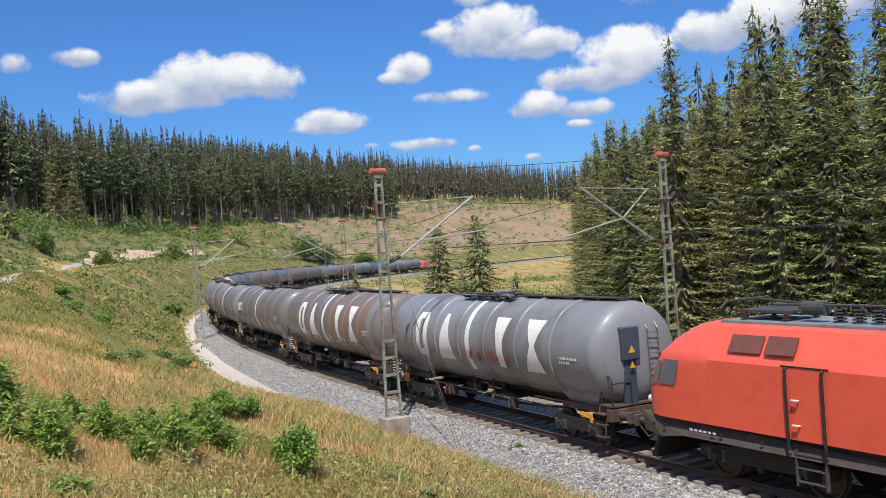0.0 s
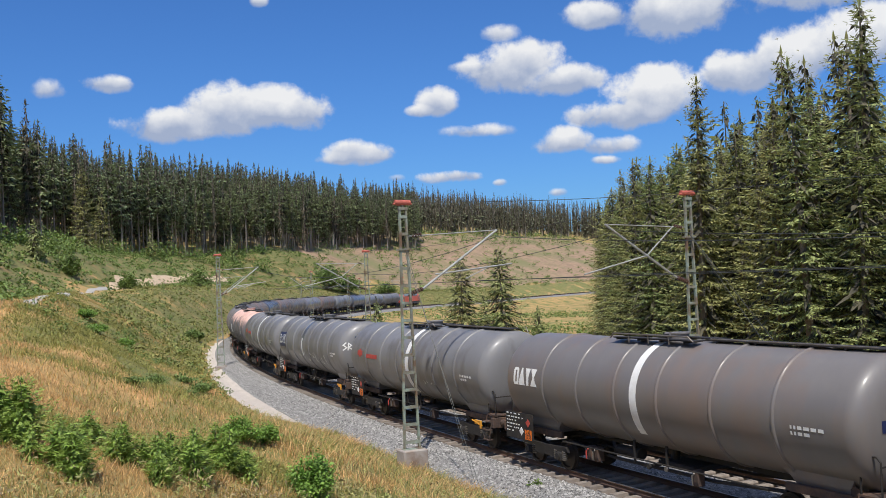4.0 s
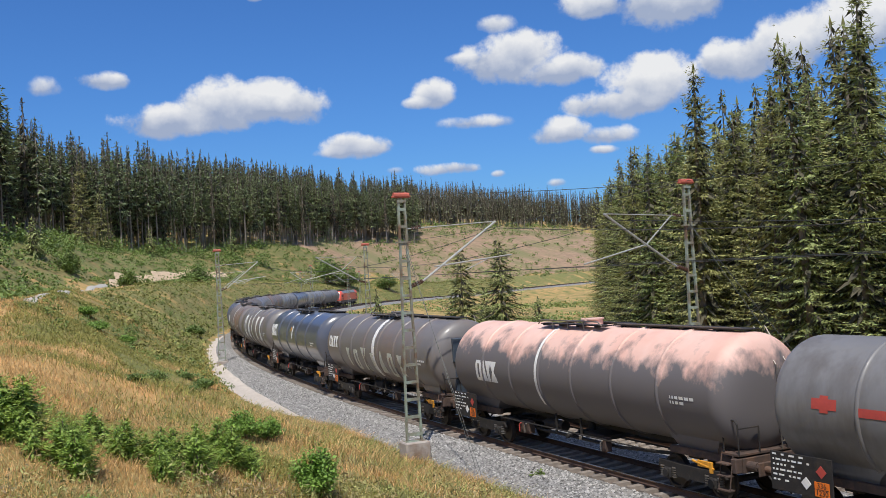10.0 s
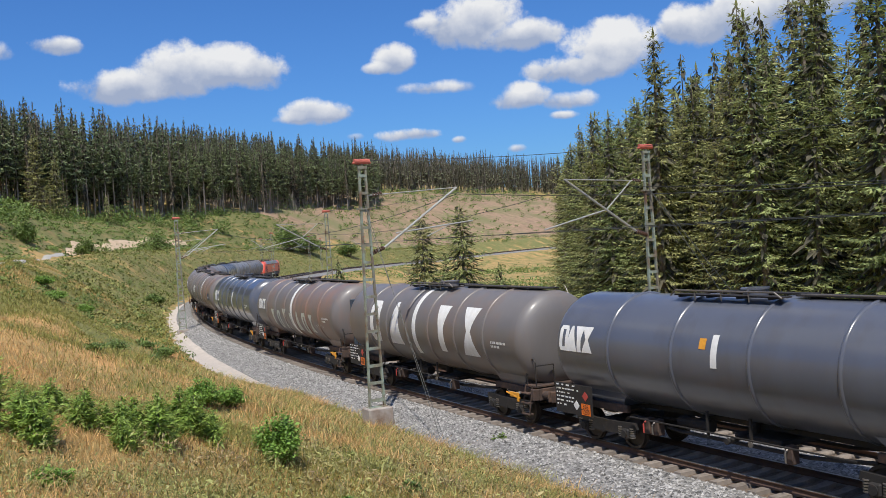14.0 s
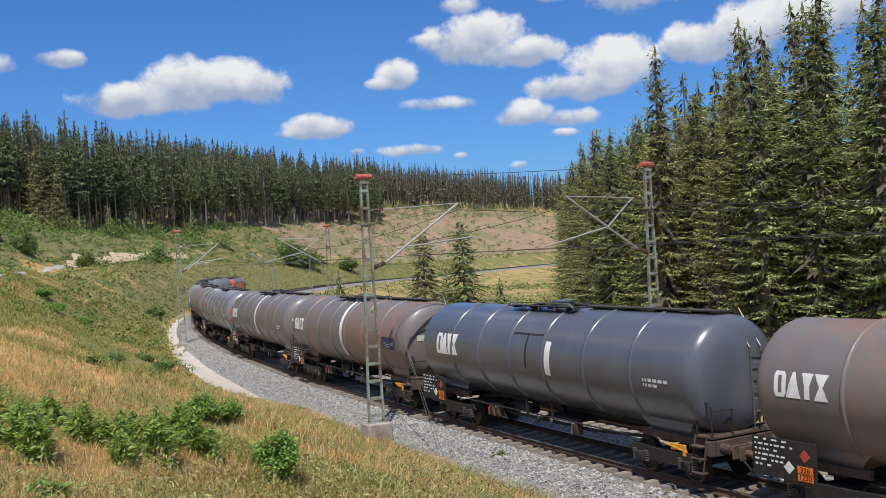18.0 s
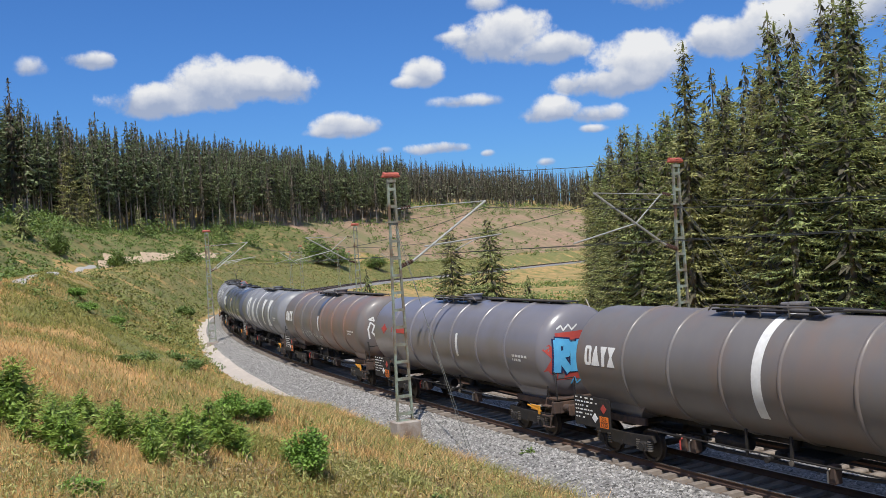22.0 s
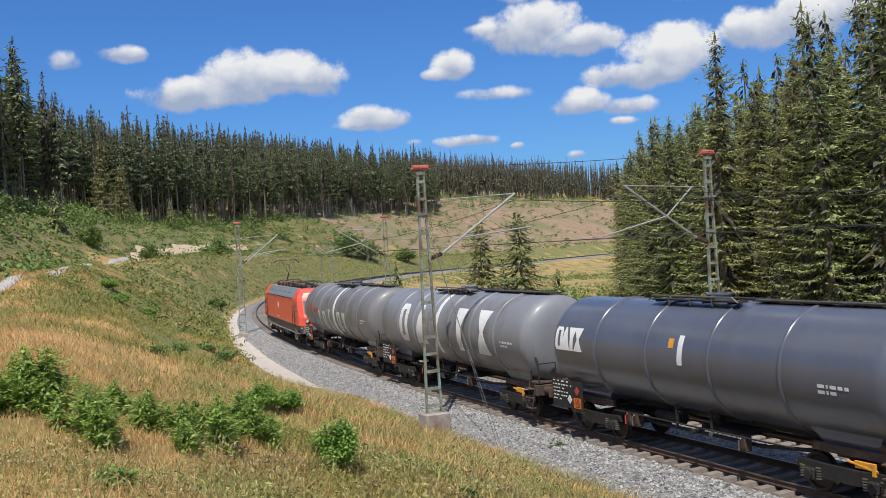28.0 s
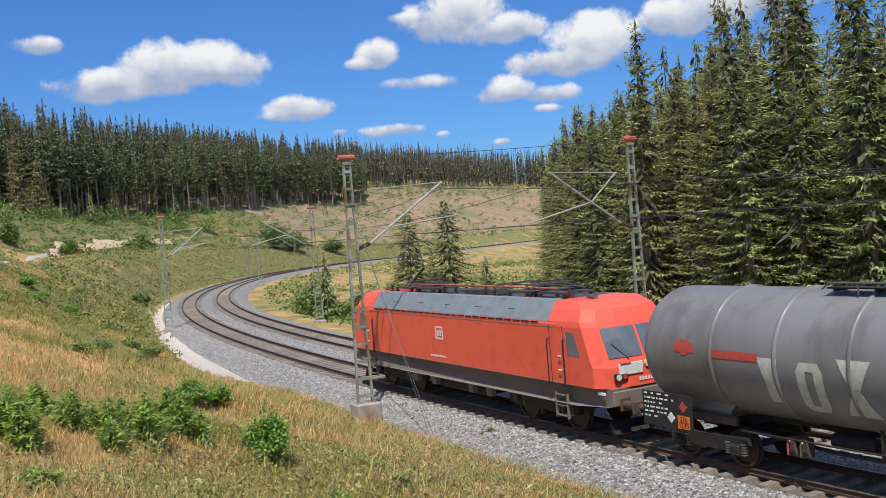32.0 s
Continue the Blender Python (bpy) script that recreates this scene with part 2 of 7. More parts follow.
M["stem"] = material("twig", (0.17, 0.11, 0.07), None, 5, 0.9)
M["red"] = material("traffic_red_paint", (0.88, 0.125, 0.075), (0.83, 0.112, 0.066), 0.8, 0.40, coat=0.2, c3=(0.76, 0.095, 0.055), scale3=2.2, how3=0.38)
M["frame_grey"] = material("grime_grey_frame", (0.20, 0.178, 0.152), (0.15, 0.132, 0.112), 4, 0.8, bump=0.1, c3=(0.22, 0.17, 0.13), scale3=2, how3=0.42)
M["frame_dark"] = material("brown_black_frame", (0.075, 0.062, 0.052), (0.05, 0.042, 0.036), 4, 0.8, bump=0.1, c3=(0.12, 0.085, 0.065), scale3=2, how3=0.40)
M["roof_grey"] = material("roof_grey_paint", (0.22, 0.255, 0.28), (0.17, 0.20, 0.22), 2, 0.55, c3=(0.12, 0.115, 0.105), scale3=1.6, how3=0.35)
M["roof_dark"] = material("roof_deck_dark", (0.07, 0.07, 0.072), (0.05, 0.048, 0.046), 4, 0.8)
M["black"] = material("underframe_black", (0.024, 0.021, 0.019), (0.016, 0.014, 0.013), 6, 0.75, bump=0.15, c3=(0.055, 0.040, 0.030), scale3=2.5, how3=0.36)
M["steel"] = material("worn_steel", (0.26, 0.24, 0.22), (0.17, 0.15, 0.13), 5, 0.5, 0.6)
M["wheel"] = material("wheel_steel", (0.06, 0.048, 0.038), (0.04, 0.032, 0.027), 6, 0.6, 0.4)
M["yellow"] = material("yellow_paint", (0.78, 0.36, 0.03), (0.60, 0.26, 0.03), 8, 0.6)
M["orange"] = material("orange_plate", (0.85, 0.20, 0.02), (0.78, 0.17, 0.02), 5, 0.5)
M["white"] = material("white_marking", (0.80, 0.80, 0.78), (0.68, 0.67, 0.64), 5, 0.6)
M["grille"] = material("brown_grille", (0.20, 0.07, 0.05), (0.14, 0.055, 0.04), 3, 0.6)
M["cabinet"] = material("slate_cabinet", (0.055, 0.075, 0.10), (0.045, 0.06, 0.08), 3, 0.5)
M["glass"] = material("cab_glass", (0.13, 0.16, 0.20), (0.10, 0.125, 0.15), 2, 0.05, coat=1.0)
M["lamp_glass"] = material("headlamp_glass", (0.75, 0.72, 0.6), None, 5, 0.15)
M["graffiti_blue"] = material("spray_blue", (0.10, 0.42, 0.75), (0.14, 0.52, 0.82), 5, 0.5)
M["graffiti_dark"] = material("spray_navy", (0.02, 0.03, 0.10), None, 5, 0.5)
M["graffiti_red"] = material("spray_red", (0.50, 0.07, 0.05), (0.40, 0.06, 0.05), 5, 0.6)
M["graffiti_pale"] = material("spray_pale", (0.56, 0.57, 0.50), (0.40, 0.42, 0.36), 6, 0.6)
M["rust_frame"] = material("rusty_frame", (0.10, 0.062, 0.046), (0.055, 0.040, 0.034), 5, 0.8, bump=0.15, c3=(0.17, 0.095, 0.06), scale3=2.2, how3=0.38)
T = (1, 1, 0.25)
M["tank_grey"] = material("tank_grey_paint", (0.215, 0.212, 0.214), (0.175, 0.171, 0.171), 0.5, 0.48, coat=0.12, c3=(0.115, 0.103, 0.095), scale3=0.8, how3=0.40, stretch=T)
M["tank_blue"] = material("tank_slate_paint", (0.108, 0.118, 0.148), (0.090, 0.098, 0.124), 0.5, 0.28, coat=0.6, c3=(0.085, 0.085, 0.095), scale3=0.8, how3=0.36, stretch=T)
M["tank_rust"] = material("tank_rusty_grey", (0.185, 0.165, 0.158), (0.145, 0.135, 0.132), 0.7, 0.5, coat=0.15, c3=(0.235, 0.145, 0.108), scale3=0.5, how3=0.43, stretch=(1, 1, 0.3))
M["tank_brown"] = material("tank_brown_grey", (0.175, 0.162, 0.156), (0.145, 0.134, 0.130), 0.7, 0.5, coat=0.2, c3=(0.185, 0.142, 0.12), scale3=0.6, how3=0.42, stretch=(1, 1, 0.3))
M["tank_light"] = material("tank_bluish_grey", (0.255, 0.262, 0.280), (0.205, 0.210, 0.222), 0.5, 0.48, coat=0.12, c3=(0.140, 0.128, 0.12), scale3=0.6, how3=0.40, stretch=T)
M["tank_silver"] = material("tank_silver_grey", (0.215, 0.205, 0.225), (0.18, 0.172, 0.185), 0.5, 0.34, coat=0.4, c3=(0.17, 0.155, 0.15), scale3=0.6, how3=0.38, stretch=T)
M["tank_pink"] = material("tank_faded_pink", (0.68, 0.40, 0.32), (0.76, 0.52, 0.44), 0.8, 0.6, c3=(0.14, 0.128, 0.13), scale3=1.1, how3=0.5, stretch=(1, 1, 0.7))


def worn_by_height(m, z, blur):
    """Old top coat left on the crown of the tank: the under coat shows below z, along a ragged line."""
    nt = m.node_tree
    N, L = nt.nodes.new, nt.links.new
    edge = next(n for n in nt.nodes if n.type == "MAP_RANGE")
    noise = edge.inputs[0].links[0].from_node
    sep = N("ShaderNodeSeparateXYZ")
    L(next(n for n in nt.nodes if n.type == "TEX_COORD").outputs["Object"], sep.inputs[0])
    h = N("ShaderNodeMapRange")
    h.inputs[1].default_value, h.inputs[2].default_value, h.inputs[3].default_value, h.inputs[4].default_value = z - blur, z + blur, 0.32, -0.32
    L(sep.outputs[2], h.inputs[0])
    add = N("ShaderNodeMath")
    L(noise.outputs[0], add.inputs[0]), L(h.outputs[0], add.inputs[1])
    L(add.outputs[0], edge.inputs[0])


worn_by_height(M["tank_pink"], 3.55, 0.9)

# ---------------------------------------------------------------- mesh tools


def part(name, bm, mat, parent=None, label=""):
    """One mesh object from a bmesh, under a thing or a part."""
    me = bpy.data.meshes.new(name)
    bm.to_mesh(me)
    bm.free()
    me.materials.append(mat)
    ob = new(name, me)
    if parent:
        ob.parent = parent
    if label:
        ob["label"] = label
    return ob


def again(ob, x=0, y=0, z=0, rz=0, parent=None):
    """Another part on the same mesh."""
    o = new(ob.name.split(".")[0], ob.data)
    o.parent = parent or ob.parent
    o.matrix_basis = pose(x, y, z, 0, 0, rz)
    return o


def thing(name, label, category, group="", m=None, kind=""):
    ob = new(name)
    ob.empty_display_size = 0.3
    if m is not None:
        ob.matrix_basis = m
    return tagged(ob, label, category, group, kind)


def soup(name, verts, faces, mat, parent=None):
    """A mesh of triangles or quads from arrays."""
    verts, faces = np.asarray(verts, np.float32), np.asarray(faces, np.int32)
    me = bpy.data.meshes.new(name)
    k = faces.shape[1]
    me.vertices.add(len(verts)), me.loops.add(faces.size), me.polygons.add(len(faces))
    me.vertices.foreach_set("co", verts.ravel())
    me.loops.foreach_set("vertex_index", faces.ravel())
    me.polygons.foreach_set("loop_start", np.arange(0, faces.size, k, dtype=np.int32))
    me.update(calc_edges=True)
    me.materials.append(mat)
    ob = new(name, me)
    if parent:
        ob.parent = parent
    return ob


def box(bm, x, y, z, sx, sy, sz, bevel=0.0, m=None):
    """A box about its centre."""
    r = bmesh.ops.create_cube(bm, size=1.0, matrix=(m or Matrix()) @ Matrix.Translation((x, y, z)) @ Matrix.Diagonal((sx, sy, sz, 1)))
    if bevel:
        es = list({e for v in r["verts"] for e in v.link_edges})
        bmesh.ops.bevel(bm, geom=es, offset=bevel, segments=1, affect="EDGES", profile=0.5)
    return bm


def rod(bm, a, b, r, n=8, r2=None):
    """A round bar from a to b."""
    a, b = Vector(a), Vector(b)
    q = (b - a).to_track_quat("Z", "Y").to_matrix().to_4x4()
    bmesh.ops.create_cone(bm, cap_ends=True, segments=n, radius1=r, radius2=r if r2 is None else r2, depth=(b - a).length,
                          matrix=Matrix.Translation((a + b) / 2) @ q)
    return bm


def bars(pts, r, n=6):
    """A bent bar through points."""
    bm = bmesh.new()
    for a, b in zip(pts, pts[1:]):
        rod(bm, a, b, r, n)
    return bm


def prism(bm, outline, y0, y1):
    """An outline in x and z pushed from y0 to y1."""
    a = [bm.verts.new((x, y0, z)) for x, z in outline]
    b = [bm.verts.new((x, y1, z)) for x, z in outline]
    bm.faces.new(a), bm.faces.new(b[::-1])
    for i in range(len(a)):
        j = (i + 1) % len(a)
        bm.faces.new((a[i], b[i], b[j], a[j]))
    bmesh.ops.recalc_face_normals(bm, faces=bm.faces[:])
    return bm


def loft(bm, rings, close=True, caps=True):
    """Skin over rings of points."""
    rows = [[bm.verts.new(p) for p in r] for r in rings]
    n = len(rows[0])
    for a, b in zip(rows, rows[1:]):
        for i in range(n if close else n - 1):
            j = (i + 1) % n
            bm.faces.new((a[i], a[j], b[j], b[i]))
    if caps:
        bm.faces.new(rows[0]), bm.faces.new(rows[-1][::-1])
    bmesh.ops.recalc_face_normals(bm, faces=bm.faces[:])
    return bm


def smooth(ob, angle=40):
    me = ob.data
    me.polygons.foreach_set("use_smooth", [True] * len(me.polygons))
    me.set_sharp_from_angle(angle=radians(angle))
    return ob
# ---------------------------------------------------------------- the line's course
KNOTS = (0, 25, 50, 75, 100, 130, 160, 200, 240, 280, 320, 360, 400, 440, 520)
BENDS = (-0.00229, -0.00221, -0.00218, -0.00237, -0.00282, -0.00303, -0.00295, -0.00258, -0.00235, -0.00243, -0.00249, -0.00242, -0.00232, -0.00222, 0.0)
LS = np.arange(-420, 1400, 0.5)
LK = np.interp(LS, KNOTS, BENDS)
LTH = np.cumsum(LK) * 0.5
LTH += 2.21795 - LTH[840]
LX, LY = np.cumsum(np.cos(LTH)) * 0.5, np.cumsum(np.sin(LTH)) * 0.5
LX += 39.1215 - LX[840]
LY += -24.408 - LY[840]
GAUGE, SECOND = 1.507, 3.996      # between rail centres; between track centres


def line_z(s):
    return -0.004584 * np.maximum(0, np.clip(s, 0, 400) - 80) ** 2 / 200


def line(s, off=0.0, z=0.0):
    """Points at s along the near track, off metres to the inside of its bend, z over the rails."""
    s = np.asarray(s, float)
    x, y, th = np.interp(s, LS, LX), np.interp(s, LS, LY), np.interp(s, LS, LTH)
    return np.stack([x + off * np.sin(th), y - off * np.cos(th), line_z(s) + z + 0 * x], -1)


def line_sd(x, y):
    """The nearest s, and the distance d from the near track: positive outside of the bend."""
    x, y = np.atleast_1d(np.asarray(x, float)), np.atleast_1d(np.asarray(y, float))
    cs, cx, cy, ct = LS[::8], LX[::8], LY[::8], LTH[::8]
    s, d = np.empty(len(x)), np.empty(len(x))
    for i in range(0, len(x), 4000):
        a, b = x[i:i + 4000], y[i:i + 4000]
        j = ((a[:, None] - cx) ** 2 + (b[:, None] - cy) ** 2).argmin(1)
        al = (a - cx[j]) * np.cos(ct[j]) + (b - cy[j]) * np.sin(ct[j])
        s[i:i + 4000] = cs[j] + np.clip(al, -4, 4)
        d[i:i + 4000] = -(a - cx[j]) * np.sin(ct[j]) + (b - cy[j]) * np.cos(ct[j])
        far = np.abs(al) > 6
        dd = np.hypot(a - cx[j], b - cy[j])
        d[i:i + 4000] = np.where(far, np.sign(d[i:i + 4000]) * dd, d[i:i + 4000])
    return s, d


def ease(u):
    u = np.clip(u, 0, 1)
    return u * u * (3 - 2 * u)


WAVES = [(2 * math.pi / w, a, p, 0.012 * w ** 0.85) for w, a, p in zip(np.geomspace(3.5, 48, 34), np.random.default_rng(5).uniform(0, 6.283, 34), np.random.default_rng(6).uniform(0, 6.283, 34))]


def bumps(x, y):
    """Uneven ground: many small waves of all directions."""
    z = 0.0
    for k, a, p, h in WAVES:
        z = z + h * np.sin(k * (x * math.cos(a) + y * math.sin(a)) + p)
    return z


def ground_z(x, y):
    s, d = line_sd(x, y)
    zt = line_z(s)
    bank = np.interp(s, (40, 70, 135, 200, 280, 340, 420, 600), (4.65, 4.6, 5.3, 6.6, 6.6, 4.0, 2.0, 2.0))
    wide = np.interp(s, (60, 90, 140, 200, 300), (14.0, 13.0, 12.0, 12.0, 14.0))
    u = np.clip((d - 3.5) / wide, 0, 1)
    out = -0.75 + (bank + 0.75 - zt) * (0.6 * u + 0.4 * ease(u))
    rise = np.interp(s, (60, 120, 230, 330, 420), (5.0, 7.0, 7.5, 7.0, 5.0))
    start, run = np.interp(s, (200, 300), (23.0, 25.0)), np.interp(s, (200, 300), (15.0, 26.0))
    out = out + rise * ease((d - start) / run) + 46 * np.tanh(0.0042 * np.maximum(0, d - np.interp(s, (200, 300), (34.0, 46.0))))
    ramp = np.interp(s, (300, 360, 420, 480), (24.0, 26.0, 48.0, 100.0))
    out = out + np.interp(s, (270, 320, 370, 420, 700), (0.0, 2.8, 8.0, 10.5, 11.0)) * ease((d - 26) / ramp)
    e = -d - 8.0
    inn = -0.75 - 2.6 * ease(e / 12) + 5 * ease((e - 120) / 200)
    z = zt + np.where(d > 0, out, inn)
    rough = np.where(d > 0, ease((d - 4) / 8), ease((e - 2) / 10))
    hollow = 1.35 * np.exp(-((x + 8) ** 2 + (y - 16) ** 2) / 170.0) * ease((d - 5) / 6) + 0.35 * np.exp(-((x - 1) ** 2 + (y - 11) ** 2) / 30.0) * ease((d - 5) / 6)
    return z - hollow + bumps(x, y) * 0.8 * rough * np.where(d > 0, 1.0, 0.2) * (1 - 0.75 * ease((np.hypot(x, y) - 90) / 150))


def build_ground():
    """One sheet from under the camera to the horizon, finer near by."""
    az = np.concatenate([np.radians(np.linspace(-40, 40, 300)), np.radians(np.linspace(46, 314, 46))])
    r = np.concatenate([[0.0, 1.0], np.geomspace(2, 130, 150), np.geomspace(133, 900, 90), np.geomspace(1000, 4000, 8)])
    A, Rr = np.meshgrid(az, r)
    x, y = (np.sin(A) * Rr).ravel(), (np.cos(A) * Rr).ravel()
    z = ground_z(x, y)
    n, m = len(az), len(r)
    i = (np.arange(m - 1)[:, None] * n + np.arange(n)).ravel()
    j = (np.arange(m - 1)[:, None] * n + (np.arange(n) + 1) % n).ravel()
    ob = soup("ground", np.c_[x, y, z], np.c_[i, i + n, j + n, j], M["ground"])
    smooth(ob, 80)
    tagged(ob, "dry golden and green meadow bank beside a railway", "ground", kind="structure")
    return ob


def strip(name, s, profile, mat, label="", category="", kind="", parent=None):
    """A profile of (off, z) swept along the line."""
    rows = [line(s, o, z) for o, z in profile]
    v = np.stack(rows, 1).reshape(-1, 3)
    k = len(profile)
    a = (np.arange(len(s) - 1)[:, None] * k + np.arange(k - 1)).ravel()
    ob = soup(name, v, np.c_[a, a + k, a + k + 1, a + 1], mat, parent)
    if label:
        tagged(ob, label, category, kind=kind)
    return ob


def build_line():
    s = np.concatenate([np.arange(-60, 300, 0.75), np.arange(300, 900, 3.0)])
    o = SECOND
    strip("ballast", s, [(-4.2, -1.0), (-2.35, -0.26), (-1.32, -0.21), (-1.2, -0.29), (1.2, -0.29), (1.32, -0.2), (o / 2, -0.27), (o - 1.32, -0.2), (o - 1.2, -0.29), (o + 1.2, -0.29), (o + 1.32, -0.21), (o + 2.2, -0.26), (o + 3.6, -1.0)],
          M["ballast"], "grey crushed-stone ballast bed of a double track", "ballast", "structure")
    for c in (0, o):
        strip("track_bed", s, [(c - 1.22, -0.265), (c, -0.255), (c + 1.22, -0.265)], M["track_bed"], "oil-stained stones between the rails, darkened further for shade", "ballast", "structure")
    w = 0.036
    for c, nm in ((0, "near"), (o, "second")):
        tr = thing("railway_track", "steel rails on concrete sleepers on a wide bend", "track", "tracks of the line")
        for g in (-GAUGE / 2, GAUGE / 2):
            a = c + g
            rail = strip("rail", s, [(a - 0.07, -0.17), (a - 0.07, -0.15), (a - 0.012, -0.13), (a - 0.012, -0.045), (a - w, -0.035), (a - w, -0.006),
                                     (a + w, -0.006), (a + w, -0.035), (a + 0.012, -0.045), (a + 0.012, -0.13), (a + 0.07, -0.15), (a + 0.07, -0.17)], M["rail_rust"], parent=tr)
            strip("rail_head", s, [(a - 0.03, -0.006), (a - 0.026, 0.0), (a + 0.026, 0.0), (a + 0.03, -0.006)], M["rail_top"], parent=rail)
        build_sleepers(tr, c)


def sleeper_mesh():
    bm = bmesh.new()
    prof = [(-0.15, -0.1), (-0.125, 0.035), (0.125, 0.035), (0.15, -0.1)]
    rings = []
    for y, dz in ((-1.3, 0.0), (-0.6, 0.0), (-0.3, -0.03), (0.3, -0.03), (0.6, 0.0), (1.3, 0.0)):
        rings.append([(x, y, z + (dz if z > 0 else 0)) for x, z in prof])
    loft(bm, rings)
    me = bpy.data.meshes.new("sleeper")
    bm.to_mesh(me)
    bm.free()
    me.materials.append(M["sleeper"])
    return me


SLEEPER = []


def build_sleepers(tr, c):
    if not SLEEPER:
        SLEEPER.append(sleeper_mesh())
    me = SLEEPER[0]
    lo, hi = (45, 165) if c == 0 else (100, 175)
    for s in np.arange(lo, hi, 0.62):
        p = line(s, c, -0.2)
        th = float(np.interp(s, LS, LTH))
        ob = new("sleeper", me)
        ob.parent = tr
        ob.matrix_basis = Matrix.Translation(p) @ Matrix.Rotation(th + random.uniform(-0.01, 0.01), 4, "Z")
    v0 = np.array([v.co[:] for v in me.vertices])
    f0 = [list(f.vertices) for f in me.polygons if len(f.vertices) == 4]
    vs, fs = [], []
    for s in np.concatenate([np.arange(0, lo, 0.62), np.arange(hi, 330, 0.62)]):
        th = float(np.interp(s, LS, LTH))
        rot = np.array([[math.cos(th), -math.sin(th), 0], [math.sin(th), math.cos(th), 0], [0, 0, 1]])
        fs += [[i + len(vs) * len(v0) for i in f] for f in f0]
        vs.append(v0 @ rot.T + line(s, c, -0.2))
    ob = soup("sleeper", np.concatenate(vs), fs, M["sleeper"], tr)
    tagged(ob, kind="stuff")


build_ground()
build_line()
# ---------------------------------------------------------------- overhead line


def mast_thing(s, d, zb, height, arm, label, reach=0.0):
    """A lattice mast at s and d (positive outside). arm: +1 reaches to +off, -1 back to the line, 0 none."""
    p = line(s, -d, zb)
    th = float(np.interp(s, LS, LTH))
    root = thing("catenary_mast", label, "mast", "masts of the overhead line", Matrix.Translation(p) @ Matrix.Rotation(th, 4, "Z"))
    # local x along the line, -y to the inside of the bend
    w0, w1 = 0.29, 0.12
    for sx in (-1, 1):
        bm = bmesh.new()
        rings = []
        for z, w in ((0, w0), (height * 0.8, w1 + 0.02), (height, w1)):
            c = sx * w
            rings.append([(-0.055, c - 0.035, z), (0.055, c - 0.035, z), (0.055, c + 0.035, z), (-0.055, c + 0.035, z)])
        loft(bm, rings)
        part("leg", bm, M["mast"], root)
    n = int(height / 0.62)
    for i in range(n):
        z = 0.35 + i * (height - 0.6) / (n - 1)
        w = w0 + (w1 - w0) * z / height
        for sy in (-1, 1):
            part("batten", box(bmesh.new(), sy * 0.06, 0, z, 0.012, 2 * w + 0.05, 0.1), M["mast"], root)
    bm = bmesh.new()
    box(bm, 0, 0, -0.6, 0.75, 0.95, 1.4, 0.04)
    part("foundation", bm, M["concrete"], root, "weathered concrete block")
    bm = bmesh.new()
    box(bm, 0, 0, 0.11, 0.3, 0.75, 0.03)
    part("base_plate", bm, M["mast"], root)
    # crossbeam and red cap on the top
    bm = bmesh.new()
    box(bm, 0, 0, height + 0.05, 0.16, 0.34, 0.1)
    rod(bm, (0, 0, height), (0, 0, height + 0.2), 0.05)
    part("head_bracket", bm, M["mast"], root)
    bm = bmesh.new()
    for x in (-0.2, 0, 0.2):
        rod(bm, (0, x - 0.1, height + 0.26), (0, x + 0.1, height + 0.28), 0.1, 10)
    box(bm, 0, 0, height + 0.22, 0.16, 0.72, 0.07, 0.02)
    part("cap_insulator", bm, M["cap_red"], root, "red-brown cap insulator")
    bm = bmesh.new()
    box(bm, 0, 0, height - 1.45, 0.2, 2 * w1 + 0.3, 0.06)
    part("clamp", bm, M["mast"], root)
    if arm:
        q = -arm      # local y of the side to which the arm reaches
        zr, zt = 5.85 - zb - 0.2, 8.05 - zb - 0.1
        tipz, rz = zt + 0.05, 6.0 - zb
        R_ = reach
        part("diagonal_tube", rod(bmesh.new(), (0, q * 0.7, zr + 0.35 * 0.7), (0, q * R_, tipz), 0.045), M["galv"], root, "pale galvanised tube")
        bm = bmesh.new()
        rod(bm, (0, q * 0.1, zr), (0, q * 0.75, zr + 0.36 * 0.72), 0.03)
        for k in range(5):
            a = 0.2 + k * 0.1
            rod(bm, (0, q * a, zr + a * 0.36), (0, q * (a + 0.05), zr + (a + 0.05) * 0.36), 0.085, 10)
        part("arm_insulator", bm, M["insulator"], root)
        part("tie_tube", rod(bmesh.new(), (0, q * 0.1, zt - 0.12), (0, q * R_, tipz), 0.02), M["galv"], root)
        bm = bmesh.new()
        for k in range(4):
            a = 0.35 + k * 0.1
            rod(bm, (0, q * a, zt - 0.12 + 0.02 * k), (0, q * (a + 0.05), zt - 0.11 + 0.02 * k), 0.06, 10)
        part("tie_insulator", bm, M["insulator"], root)
        mid = 0.42
        my, mz = q * (0.7 + (R_ - 0.7) * mid), zr + 0.25 + (tipz - zr - 0.25) * mid
        if arm < 0:
            part("brace", rod(bmesh.new(), (0, my, mz), (0, q * 0.8, zt - 0.1), 0.028), M["galv"], root)
            part("registration_tube", rod(bmesh.new(), (0, my, mz), (0, q * (R_ + 1.0), mz - 0.62), 0.03), M["galv"], root)
        else:
            part("registration_tube", rod(bmesh.new(), (0, q * 1.2, zr + 0.75), (0, q * (R_ + 0.6), zr + 1.05), 0.03), M["galv"], root)
            part("steady_arm", rod(bmesh.new(), (0, q * (R_ - 0.4), zr + 0.95), (0, q * (R_ - 1.4), zr + 0.55), 0.018), M["galv"], root)
    return root


